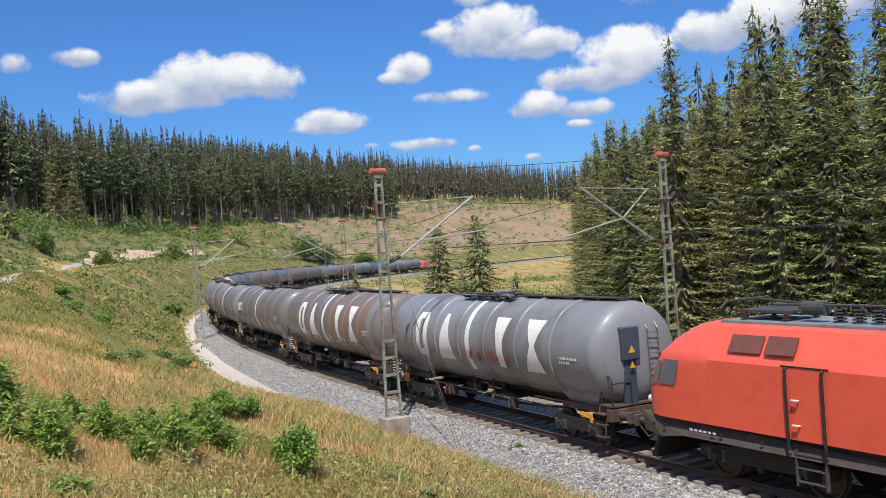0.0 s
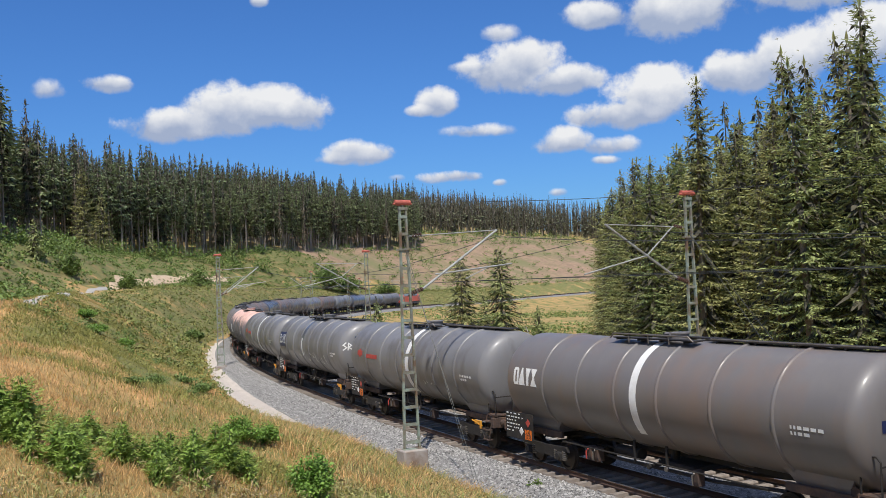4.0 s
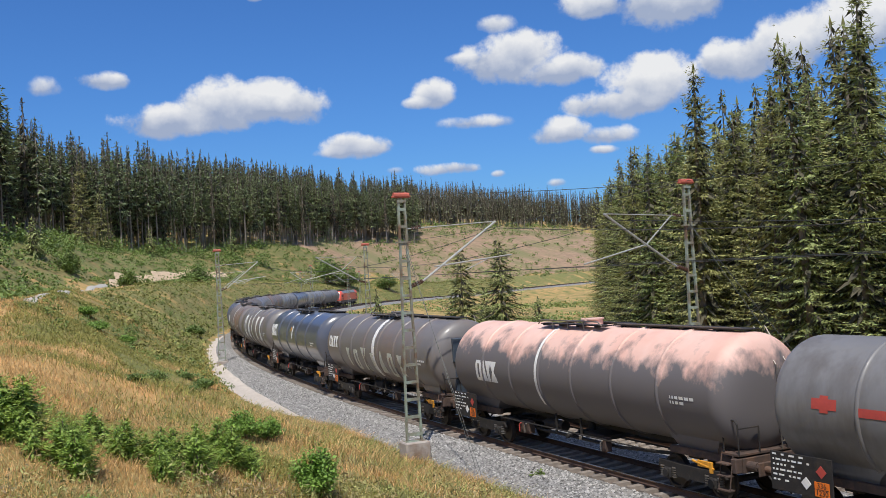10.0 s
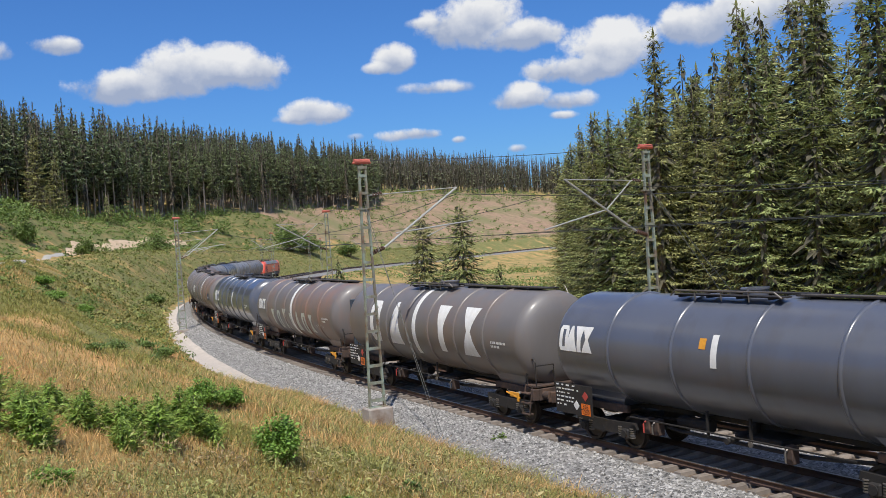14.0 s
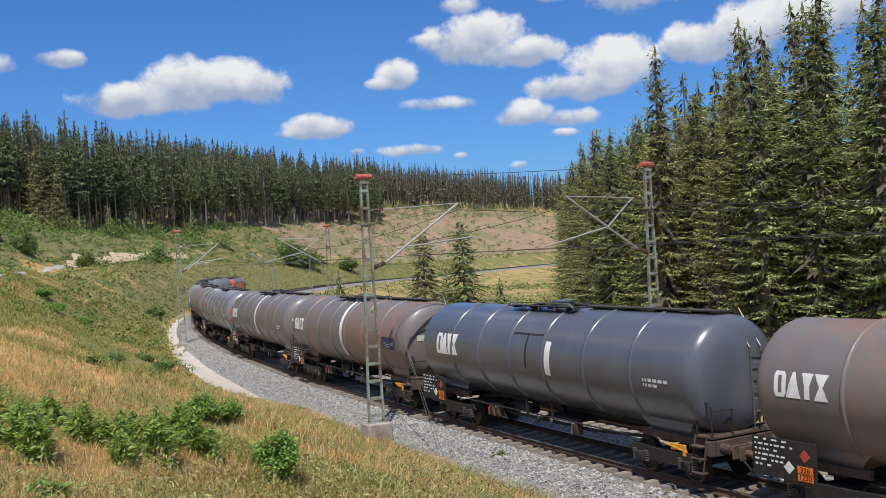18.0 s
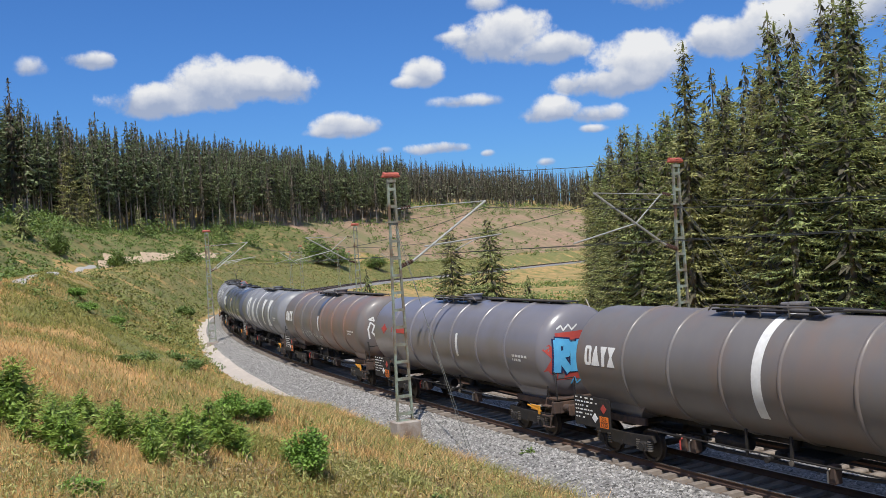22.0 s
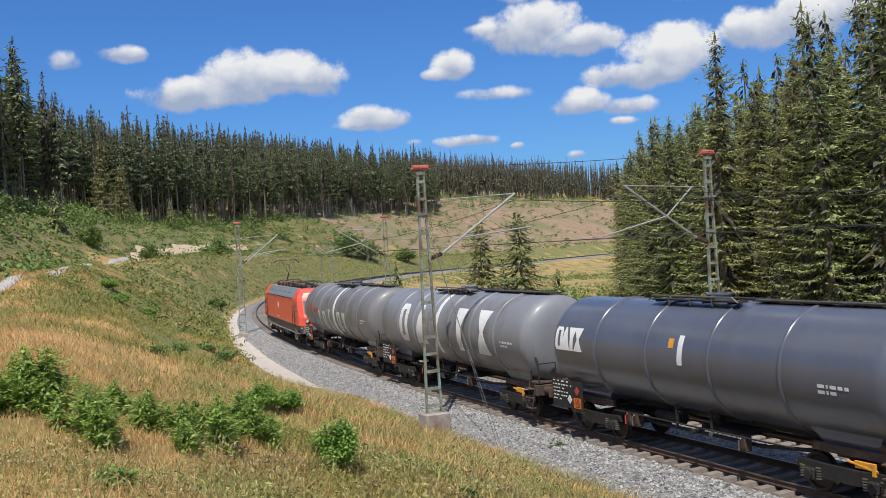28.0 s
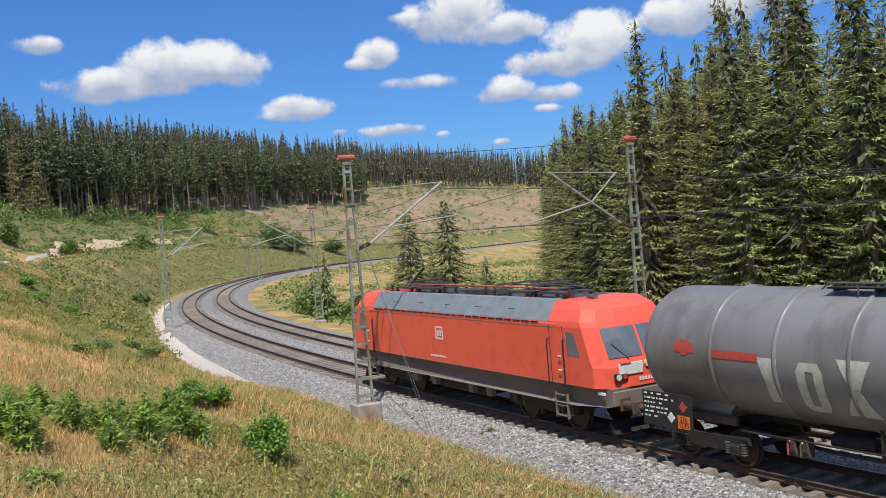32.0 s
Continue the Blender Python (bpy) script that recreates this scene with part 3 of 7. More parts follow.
MASTS = [
    # s, d, base z, height, arm, reach
    (73.5, 3.5, 0.0, 8.8, 1, 3.85),
    (71.0, -7.5, -0.5, 9.4, -1, 3.9),
    (124.0, 3.05, -0.35, 9.2, 1, 3.4),
    (119.0, -8.7, -0.6, 9.2, -1, 4.2),
    (174.0, 3.4, -0.4, 9.2, 1, 3.5),
    (215.0, -7.2, -0.5, 9.2, -1, 3.6),
    (24.0, 3.5, -0.4, 9.2, 1, 3.8),
    (22.0, -7.5, -0.5, 9.4, -1, 3.9),
    (268.0, -7.2, -0.5, 9.0, -1, 3.6),
    (266.0, 3.4, -0.4, 9.0, 1, 3.5),
    (330.0, -7.2, -0.5, 9.0, -1, 3.6),
    (322.0, 3.4, -0.4, 9.0, 1, 3.5),
]


def build_overhead():
    for s, d, zb, h, arm, reach in MASTS:
        mast_thing(s, d, zb, h, arm, "pale green lattice steel mast with a wire arm", reach)

    def wire(name, pts, r, label):
        bm = bmesh.new()
        rings = []
        for k, p in enumerate(pts):
            a, b = Vector(pts[max(0, k - 1)]), Vector(pts[min(len(pts) - 1, k + 1)])
            q = (b - a).to_track_quat("Z", "Y")
            rings.append([Vector(p) + q @ Vector((r * math.cos(6.283 * i / 5), r * math.sin(6.283 * i / 5), 0)) for i in range(5)])
        loft(bm, rings)
        tagged(part(name, bm, M["wire"]), label, "cable", "overhead wires")

    def span(a, b, sag, n=10):
        a, b = np.array(a, float), np.array(b, float)
        return [tuple(a + (b - a) * k / n - np.array([0, 0, 4 * sag * (k / n) * (1 - k / n)])) for k in range(n + 1)]

    def head(i):
        s, d, zb, h = MASTS[i][:4]
        return line(s, -d, zb + h + 0.3)

    near = [i for i in (6, 0, 2, 4, 9, 11)]
    for i, j in zip(near, near[1:]):
        s0, s1 = MASTS[i][0], MASTS[j][0]
        o0 = MASTS[i][5] - MASTS[i][1]
        o1 = MASTS[j][5] - MASTS[j][1]
        wire("carrier_wire", span(line(s0, o0, 7.75), line(s1, o1, 7.75), 1.1), 0.012, "thin dark carrier wire over the railway")
        wire("contact_wire", span(line(s0, o0 - 0.2, 6.1), line(s1, o1 - 0.2, 6.1), 0.05), 0.011, "thin dark contact wire over the railway")
    far = [7, 1, 3, 5, 8, 10]
    for i, j in zip(far, far[1:]):
        s0, s1 = MASTS[i][0], MASTS[j][0]
        o0, o1 = SECOND + 0.2, SECOND + 0.2
        wire("carrier_wire", span(line(s0, o0, 7.75), line(s1, o1, 7.75), 1.1), 0.012, "thin dark carrier wire over the railway")
        wire("contact_wire", span(line(s0, o0, 6.1), line(s1, o1, 6.1), 0.05), 0.011, "thin dark contact wire over the railway")
        wire("feeder_wire", span(head(i), head(j), 0.5), 0.012, "thin dark feeder wire between mast heads")
    wire("feeder_wire", span(head(0), head(1), 0.12), 0.012, "thin dark feeder wire between mast heads")
    # stays and ground anchor of the near mast
    p = line(73.5, -3.5, 7.3)
    for ds in (0.0, 0.3):
        wire("stay_wire", [tuple(p + (0, 0, ds)), tuple(line(68.37 + ds, -3.31, -0.75))], 0.008, "taut steel stay wire from a mast to the ground")
    # stays of the mast on the far side
    p, q = line(71.0, 7.5, 7.6), line(63.5, 8.6, -0.6)
    wire("stay_wire", [tuple(p), tuple(q)], 0.012, "taut steel stay wire from a mast to the ground")
    wire("stay_wire", [tuple(p), tuple(line(64.2, 8.2, -0.6))], 0.012, "taut steel stay wire from a mast to the ground")


build_overhead()
# ---------------------------------------------------------------- the train
# vehicle space: x ahead, y to the left, z up from the rail; the camera sees the -y side


def quad_strip(bm, rows):
    """rows of (left point, right point)."""
    vs = [(bm.verts.new(a), bm.verts.new(b)) for a, b in rows]
    for (a, b), (c, d) in zip(vs, vs[1:]):
        bm.faces.new((a, b, d, c))
    return bm


def wheel_mesh(r):
    bm = bmesh.new()
    prof = [(0.0, -0.07), (0.10, -0.09), (0.13, -0.03), (r - 0.10, -0.01), (r - 0.075, -0.065), (r, -0.065), (r, 0.04), (r + 0.028, 0.05), (r + 0.028, 0.075),
            (r - 0.075, 0.075), (r - 0.09, 0.04), (0.13, 0.05), (0.10, 0.1), (0.0, 0.1)]
    n = 28
    rings = []
    for k in range(n):
        a = 2 * math.pi * k / n
        rings.append([bm.verts.new((rr * math.cos(a), yy, rr * math.sin(a))) for rr, yy in prof])
    for k in range(n):
        A, B = rings[k], rings[(k + 1) % n]
        for i in range(len(prof) - 1):
            try:
                bm.faces.new((A[i], A[i + 1], B[i + 1], B[i]))
            except ValueError:
                pass
    bmesh.ops.remove_doubles(bm, verts=bm.verts[:], dist=1e-5)
    bmesh.ops.recalc_face_normals(bm, faces=bm.faces[:])
    return bm


def bogie(root, x, base, r, loco=False):
    """A bogie with two wheelsets under root."""
    bm = bmesh.new()
    for sy in (-1, 1):
        y = sy * (1.06 if loco else 1.02)
        if loco:
            prism(bm, [(-base / 2 - 0.55, 0.55), (-base / 2 - 0.55, 0.80), (-0.6, 0.92), (0.6, 0.92), (base / 2 + 0.55, 0.80), (base / 2 + 0.55, 0.55), (0.5, 0.50), (-0.5, 0.50)], y - 0.09, y + 0.09)
        else:
            prism(bm, [(-base / 2 - 0.42, 0.60), (-base / 2 - 0.36, 0.78), (-0.45, 0.74), (0.45, 0.74), (base / 2 + 0.36, 0.78), (base / 2 + 0.42, 0.60), (0.45, 0.40), (-0.45, 0.40)], y - 0.06, y + 0.06)
        rod(bm, (-0.12, y, 0.45), (-0.12, y + sy * 0.07, 0.45), 0.1, 10)
    box(bm, 0, 0, 0.62, 0.55, 2.0, 0.28, 0.03)
    b = part("bogie", bm, M["black"], root)
    b.location = (x, 0, 0)
    for sx in (-1, 1):
        xa = sx * base / 2
        bm = bmesh.new()
        rod(bm, (0, -0.8, 0), (0, 0.8, 0), 0.09, 10)
        for sy in (-1, 1):
            w = wheel_mesh(r)
            me = bpy.data.meshes.new("w")
            for v in w.verts:
                v.co.y = v.co.y * (sy * -1) + 0
                v.co.y += sy * (GAUGE / 2 - 0.0)
            w.to_mesh(me)
            w.free()
            bm.from_mesh(me)
            bpy.data.meshes.remove(me)
        ws = part("wheelset", bm, M["wheel"], b, "steel wheels on an axle")
        smooth(ws, 30)
        ws.location = (xa, 0, r)
        for sy in (-1, 1):
            bm = bmesh.new()
            y = sy * (1.1 if loco else 1.05)
            box(bm, xa, y, r, 0.30, 0.2, 0.28, 0.04)
            rod(bm, (xa, y, r), (xa, y + sy * 0.14, r), 0.11, 12)
            part("axle_box", bm, M["black"], b)
            for dx in (-0.24, 0.24):
                bm = bmesh.new()
                for k in range(5):
                    rod(bm, (xa + dx, y, r - 0.1 + k * 0.06), (xa + dx, y, r - 0.07 + k * 0.06), 0.085, 10)
                part("coil_spring", bm, M["steel"], b)
    return b


def buffers(root, x, face):
    """Two buffers and the coupling at the end whose headstock is at x; face is +1 or -1."""
    for sy in (-1, 1):
        bm = bmesh.new()
        y = sy * 0.875
        rod(bm, (x, y, 1.05), (x + face * 0.36, y, 1.05), 0.115, 14)
        rod(bm, (x + face * 0.3, y, 1.05), (x + face * 0.57, y, 1.05), 0.08, 12)
        box(bm, x + face * 0.02, y, 1.05, 0.05, 0.36, 0.36, 0.01)
        box(bm, x + face * 0.6, y, 1.05, 0.045, 0.46, 0.34, 0.02)
        part("buffer", bm, M["rust_frame"], root)
    bm = bmesh.new()
    box(bm, x + face * 0.2, 0, 1.0, 0.4, 0.12, 0.16, 0.02)
    rod(bm, (x + face * 0.35, 0.05, 0.98), (x + face * 0.62, 0.05, 0.72), 0.03)
    rod(bm, (x + face * 0.35, -0.05, 0.98), (x + face * 0.62, -0.05, 0.72), 0.03)
    part("coupling_hook", bm, M["steel"], root)
    for sy in (-0.35, 0.4):
        part("brake_hose", bars([(x, sy, 0.85), (x + face * 0.25, sy, 0.62), (x + face * 0.42, sy * 0.8, 0.42), (x + face * 0.6, sy * 0.5, 0.5)], 0.028), M["black"], root)


TANK_Z, TANK_R = 2.70, 1.53


def tank_rings(length, r):
    """Stations along a tank with flattened dished ends: (x, radius)."""
    h = length / 2
    left = []
    for k in range(11):
        a = math.pi / 2 * (1 - k / 10)
        left.append((-h + 0.56 * (1 - math.sin(a) ** 0.9), r * max(0.015, math.cos(a) ** 0.62) if k else 0.02))
    return left + [(-x, rr) for x, rr in left[::-1]]


def around(x, a, r):
    """A point on the tank: a is the angle from the top towards the -y side, in degrees."""
    return (x, -r * math.sin(radians(a)), TANK_Z + r * math.cos(radians(a)))


def on_end(h, y, z, over=0.012):
    """A point on the dished leading end, by its height and side."""
    prof = tank_rings(2 * h, TANK_R)[11:]
    return (float(np.interp(math.hypot(y, z - TANK_Z), [q[1] for q in prof[::-1]], [q[0] for q in prof[::-1]])) + over, y, z)


def end_strokes(tank, mat, h, lines, w, over=0.012):
    """Sprayed lines on the dished end, each through points (side, height)."""
    for pts in lines:
        bm = bmesh.new()
        for (y0, z0), (y1, z1) in zip(pts, pts[1:]):
            ln = math.hypot(y1 - y0, z1 - z0) or 1
            ny, nz = -(z1 - z0) / ln * w / 2, (y1 - y0) / ln * w / 2
            ey, ez = (y1 - y0) / ln * w * 0.3, (z1 - z0) / ln * w * 0.3
            rows = []
            for k in range(7):
                y, z = y0 - ey + (y1 - y0 + 2 * ey) * k / 6, z0 - ez + (z1 - z0 + 2 * ez) * k / 6
                rows.append((on_end(h, y - ny, z - nz, over), on_end(h, y + ny, z + nz, over)))
            quad_strip(bm, rows)
        part("sprayed_tag", bm, mat, tank)


def wrap(rows, r=None, cuts=6):
    """A patch on the tank from rows of (angle, x left, x right)."""
    r = r or TANK_R + 0.010
    full = []
    for (a, l, q), (b, l2, q2) in zip(rows, rows[1:]):
        cuts = max(1, math.ceil(abs(b - a) / 3))
        for k in range(cuts):
            f = k / cuts
            full.append((a + (b - a) * f, l + (l2 - l) * f, q + (q2 - q) * f))
    full.append(rows[-1])
    bm = bmesh.new()
    quad_strip(bm, [(around(l, a, r), around(q, a, r)) for a, l, q in full])
    bmesh.ops.recalc_face_normals(bm, faces=bm.faces[:])
    bm.normal_update()
    bmesh.ops.solidify(bm, geom=bm.faces[:], thickness=0.004)
    return bm


def band(x, w, r, a0=0, a1=360, n=48):
    bm = bmesh.new()
    rows = []
    for k in range(n + 1):
        a = a0 + (a1 - a0) * k / n
        rows.append([around(x - w / 2, a, TANK_R - 0.01), around(x - w * 0.3, a, r - 0.008), around(x, a, r), around(x + w * 0.3, a, r - 0.008), around(x + w / 2, a, TANK_R - 0.01)])
    loft(bm, rows, close=False, caps=False)
    return bm


def tank_wagon(length):
    """A bogie tank wagon of that length over buffers; its tank and bands take their colours later."""
    root = thing("tank_wagon", "grey tank wagon", "railway wagon", "tank wagons of the train")
    end = length / 2 - 0.62
    tl = length - 1.35
    bm = bmesh.new()
    n = 56
    rows = [[(x, -r * math.sin(2 * math.pi * k / n), TANK_Z + r * math.cos(2 * math.pi * k / n)) for k in range(n)] for x, r in tank_rings(tl, TANK_R)]
    loft(bm, rows)
    smooth(part("tank", bm, M["tank_grey"], root), 50)
    for x in (-4.9, -3.0, -1.1, 0.8, 2.9, 5.0) if length > 15.5 else (-4.0, -1.5, 1.1, 3.6):
        smooth(part("tank_band", band(x, 0.12, TANK_R + 0.045, n=40), M["tank_grey"], root), 70)
    # underframe
    for sx in (-1, 1):
        part("headstock", box(bmesh.new(), sx * (end - 0.1), 0, 1.05, 0.18, 2.5, 0.36, 0.02), M["rust_frame"], root, "rusty end beam")
        for sy in (-1, 1):
            part("sole_bar", box(bmesh.new(), sx * (end - 1.5), sy * 0.93, 1.10, 2.7, 0.12, 0.2, 0.015), M["rust_frame"], root)
        part("bolster", box(bmesh.new(), sx * (end - 1.95), 0, 1.02, 0.5, 1.8, 0.18), M["black"], root)
        bm = bmesh.new()
        loft(bm, [[(sx * (end - x), y, z) for x, y in ((x0, -w), (x1, -w), (x1, w), (x0, w))] for z, x0, x1, w in ((1.14, 2.55, 1.05, 0.86), (1.36, 2.7, 0.95, 0.94), (1.70, 3.1, 0.75, 1.02))])
        part("saddle", bm, M["tank_grey"], root)
        for sy in (-1, 1):
            bm = bmesh.new()
            prism(bm, [(sx * (end - 0.2), 1.2), (sx * (end - 1.0), 1.2), (sx * (end - 1.0), 1.42)], sy * 0.90, sy * 0.93)
            part("gusset", bm, M["rust_frame"], root)
    part("centre_sill", box(bmesh.new(), 0, 0, 1.16, 2 * end - 1.0, 0.42, 0.24), M["black"], root)
    for sy in (-1, 1):
        part("pull_rod", rod(bmesh.new(), (-end + 3.2, sy * 1.18, 0.98), (end - 3.2, sy * 1.18, 0.98), 0.022, 6), M["black"], root)
        for x in (-0.7, 0.7):
            part("rod_hanger", box(bmesh.new(), x, sy * 1.16, 1.18, 0.06, 0.05, 0.62), M["black"], root)
    bm = bmesh.new()
    bmesh.ops.create_cone(bm, cap_ends=True, segments=14, radius1=0.07, radius2=0.07, depth=0.03, matrix=Matrix.Translation((0.75, -1.24, 0.9)) @ Matrix.Rotation(radians(90), 4, "X"))
    part("valve_wheel", bm, M["steel"], root)
    bm = bmesh.new()
    rod(bm, (-2.4, -0.45, 0.92), (-1.3, -0.45, 0.92), 0.17, 14)
    part("air_cylinder", bm, M["black"], root)
    bm = bmesh.new()
    rod(bm, (0.2, 0.3, 0.95), (0.9, 0.3, 0.95), 0.15, 12)
    rod(bm, (-end + 2, 0.0, 0.8), (end - 2, 0.0, 0.8), 0.03, 6)
    part("brake_rigging", bm, M["black"], root)
    # pipes and valve boxes hanging under the barrel
    for sy in (-1, 1):
        part("pipe_run", bars([(-end + 3.0, sy * 0.75, 0.9), (-2.2, sy * 0.72, 0.72), (2.0, sy * 0.72, 0.72), (end - 3.0, sy * 0.75, 0.9)], 0.05, 8), M["black"], root)
    for x, y in ((-3.1, -0.95), (-2.75, -0.95), (1.7, -0.95)):
        box_part = part("valve_box", box(bmesh.new(), x, y, 0.78, 0.22, 0.24, 0.42, 0.02), M["rust_frame"], root)
        part("valve_handle", bars([(x, y - 0.14, 0.92), (x, y - 0.22, 0.86), (x, y - 0.22, 0.62)], 0.024), M["graffiti_red" if x < -3 else "steel"], box_part)
    part("brake_beam", box(bmesh.new(), 0.4, 0, 0.86, 1.5, 1.3, 0.16, 0.03), M["black"], root)
    bm = bmesh.new()
    rod(bm, (0, -0.3, 1.35), (0, -0.3, 0.9), 0.13, 12)
    rod(bm, (0, -0.3, 0.92), (0, -1.22, 0.86), 0.06, 10)
    rod(bm, (0, -1.18, 0.86), (0, -1.26, 0.86), 0.075, 12)
    part("outlet_pipe", bm, M["black"], root)
    b = bogie(root, end - 1.95, 1.8, 0.46)
    bb = again(b, -(end - 1.95), 0, 0)
    for c in b.children:
        o = new(c.name.split(".")[0], c.data)
        o.parent, o.matrix_basis = bb, c.matrix_basis.copy()
    buffers(root, end, 1)
    buffers(root, -end, -1)
    # top walkway: a railed deck round the manhole, then a plank to the ladder
    bm = bmesh.new()
    zt = TANK_Z + TANK_R
    for y in (-0.48, 0.48):
        box(bm, -0.4, y, zt + 0.05, 3.6, 0.30, 0.035)
    for x in (-2.0, -1.0, 0, 1.0):
        box(bm, x, 0, zt + 0.01, 0.05, 1.3, 0.05)
    part("walkway", bm, M["black"], root)
    bm = bmesh.new()
    box(bm, (1.4 + tl / 2 - 0.5) / 2, 0.05, zt + 0.06, tl / 2 - 1.9, 0.5, 0.03)
    for k in range(4):
        box(bm, 1.8 + k * 1.4, 0.05, zt + 0.0, 0.05, 0.55, 0.1)
    part("walkway_plank", bm, M["black"], root)
    bm = bars([(-2.3, -0.66, zt + 0.03), (-2.1, -0.68, zt + 0.17), (-0.2, -0.68, zt + 0.17), (1.2, -0.68, zt + 0.17), (1.4, -0.66, zt + 0.03)], 0.022)
    for x in (-1.4, -0.5, 0.4):
        rod(bm, (x, -0.66, zt - 0.08), (x, -0.68, zt + 0.17), 0.018, 6)
    part("walkway_rail", bm, M["steel"], root)
    bm = bars([(1.6, -0.24, zt + 0.1), (tl / 2 - 0.6, -0.24, zt + 0.1)], 0.016)
    part("walkway_rail", bm, M["steel"], root)
    bm = bmesh.new()
    rod(bm, (0, 0, zt - 0.06), (0, 0, zt + 0.18), 0.30, 20)
    rod(bm, (0, 0, zt + 0.18), (0, 0, zt + 0.22), 0.34, 20)
    rod(bm, (-0.1, -0.36, zt + 0.2), (0.1, -0.36, zt + 0.2), 0.05, 8)
    part("manhole", bm, M["tank_grey"], root)
    # end platform with rails, at the leading end
    x = end
    part("platform", box(bmesh.new(), x - 0.32, 0, 1.30, 0.62, 2.3, 0.045), M["rust_frame"], root)
    for sy in (-1, 1):
        part("platform_rail", bars([(x - 0.55, sy * 1.12, 1.3), (x - 0.55, sy * 1.12, 2.05), (x - 0.45, sy * 1.12, 2.15), (x - 0.12, sy * 1.12, 2.15), (x - 0.02, sy * 1.12, 2.05), (x - 0.02, sy * 1.12, 1.3)], 0.022), M["black"], root)
    part("platform_rail", bars([(x - 0.02, -1.1, 1.95), (x - 0.02, -0.45, 1.95), (x - 0.02, -0.45, 1.3)], 0.02), M["black"], root)
    part("brake_wheel", bars([(x - 0.02, 0.45, 1.3), (x - 0.02, 0.45, 1.75)], 0.03), M["black"], root)
    for sy in (-1, 1):
        bm = bmesh.new()
        for z in (0.45, 0.8, 1.1):
            box(bm, x - 0.35, sy * 1.30, z, 0.42, 0.2, 0.03)
        for dx in (-0.55, -0.15):
            rod(bm, (x + dx, sy * 1.36, 0.43), (x + dx, sy * 1.2, 1.3), 0.018, 6)
        part("step", bm, M["rust_frame"], root)
    bm = bmesh.new()
    box(bm, x - 1.05, -1.34, 0.98, 0.5, 0.05, 0.16, 0.01)
    box(bm, x - 0.78, -1.36, 0.93, 0.1, 0.06, 0.28, 0.01)
    rod(bm, (x - 1.5, -1.35, 1.02), (x - 0.7, -1.35, 0.9), 0.03, 6)
    part("brake_lever", bm, M["yellow"], root, "yellow brake change-over levers")
    # ladder over the dished end
    bm = bmesh.new()
    xe = tl / 2 + 0.08
    for y in (0.25, 0.62):
        rod(bm, (xe, y, 1.3), (xe - 0.05, y, 3.4), 0.018, 6)
        rod(bm, (xe - 0.05, y, 3.4), (xe - 0.75, y, zt + 0.1), 0.018, 6)
    for k in range(7):
        rod(bm, (xe, 0.25, 1.5 + k * 0.3), (xe, 0.62, 1.5 + k * 0.3), 0.014, 6)
    part("ladder", bm, M["steel"], root)
    # notice board at the trailing end
    bx = -end + 1.0
    board = part("notice_board", box(bmesh.new(), bx, -1.43, 1.24, 1.75, 0.03, 0.88, 0.008), M["black"], root, "black board with white writing")
    rnd = random.Random(5)
    bm = bmesh.new()
    for row in range(6):
        xx = bx - 0.8
        while xx < bx + (0.1, 0.25, -0.2, -0.05, -0.1, -0.3)[row]:
            w = rnd.uniform(0.04, 0.16)
            box(bm, xx + w / 2, -1.448, 1.62 - row * 0.115, w, 0.004, 0.042)
            xx += w + rnd.choice((0.05, 0.05, 0.14))
    tagged(part("writing", bm, M["white"], board), kind="stuff")
    o = part("hazard_plate", box(bmesh.new(), bx + 0.58, -1.452, 1.0, 0.40, 0.012, 0.32), M["orange"], root, "orange hazard plate with black numbers")
    part("divider", box(bmesh.new(), bx + 0.58, -1.46, 1.0, 0.38, 0.004, 0.012), M["black"], o)
    for txt, z in (("336", 1.08), ("1230", 0.92)):
        lettering(txt, 0.17, M["black"], o, Matrix.Translation((bx + 0.58, -1.461, z)))
    for dx, dz, cm in ((0.15, 1.08, "white"), (0.58, 1.38, "graffiti_red")):
        d = part("hazard_diamond", box(bmesh.new(), 0, 0, 0, 0.2, 0.01, 0.2), M[cm], board)
        d.matrix_basis = Matrix.Translation((bx + dx, -1.452, dz)) @ Matrix.Rotation(radians(45), 4, "Y")
    return root


def lettering(txt, size, mat, parent, m):
    """Flat writing in the built-in font, in the xz plane and facing -y."""
    cu = bpy.data.curves.new("writing", "FONT")
    cu.body, cu.size, cu.align_x, cu.align_y, cu.extrude = txt, size, "CENTER", "CENTER", 0.002
    tmp = bpy.data.objects.new("writing", cu)
    scene.collection.objects.link(tmp)
    bpy.context.view_layer.update()
    me = bpy.data.meshes.new_from_object(tmp.evaluated_get(bpy.context.evaluated_depsgraph_get()))
    scene.collection.objects.unlink(tmp)
    bpy.data.objects.remove(tmp)
    me.materials.clear()
    me.materials.append(mat)
    ob = new("writing", me)
    ob.parent = parent
    ob.matrix_basis = m @ Matrix.Rotation(radians(90), 4, "X")
    return ob


def paint(root, mat, names=("tank", "tank_band", "manhole", "saddle")):
    for o in root.children:
        if o.name.split(".")[0] in names:
            o.material_slots[0].link = "OBJECT"
            o.material_slots[0].material = mat


def child_of(root, name):
    return next(o for o in root.children if o.name.split(".")[0] == name)


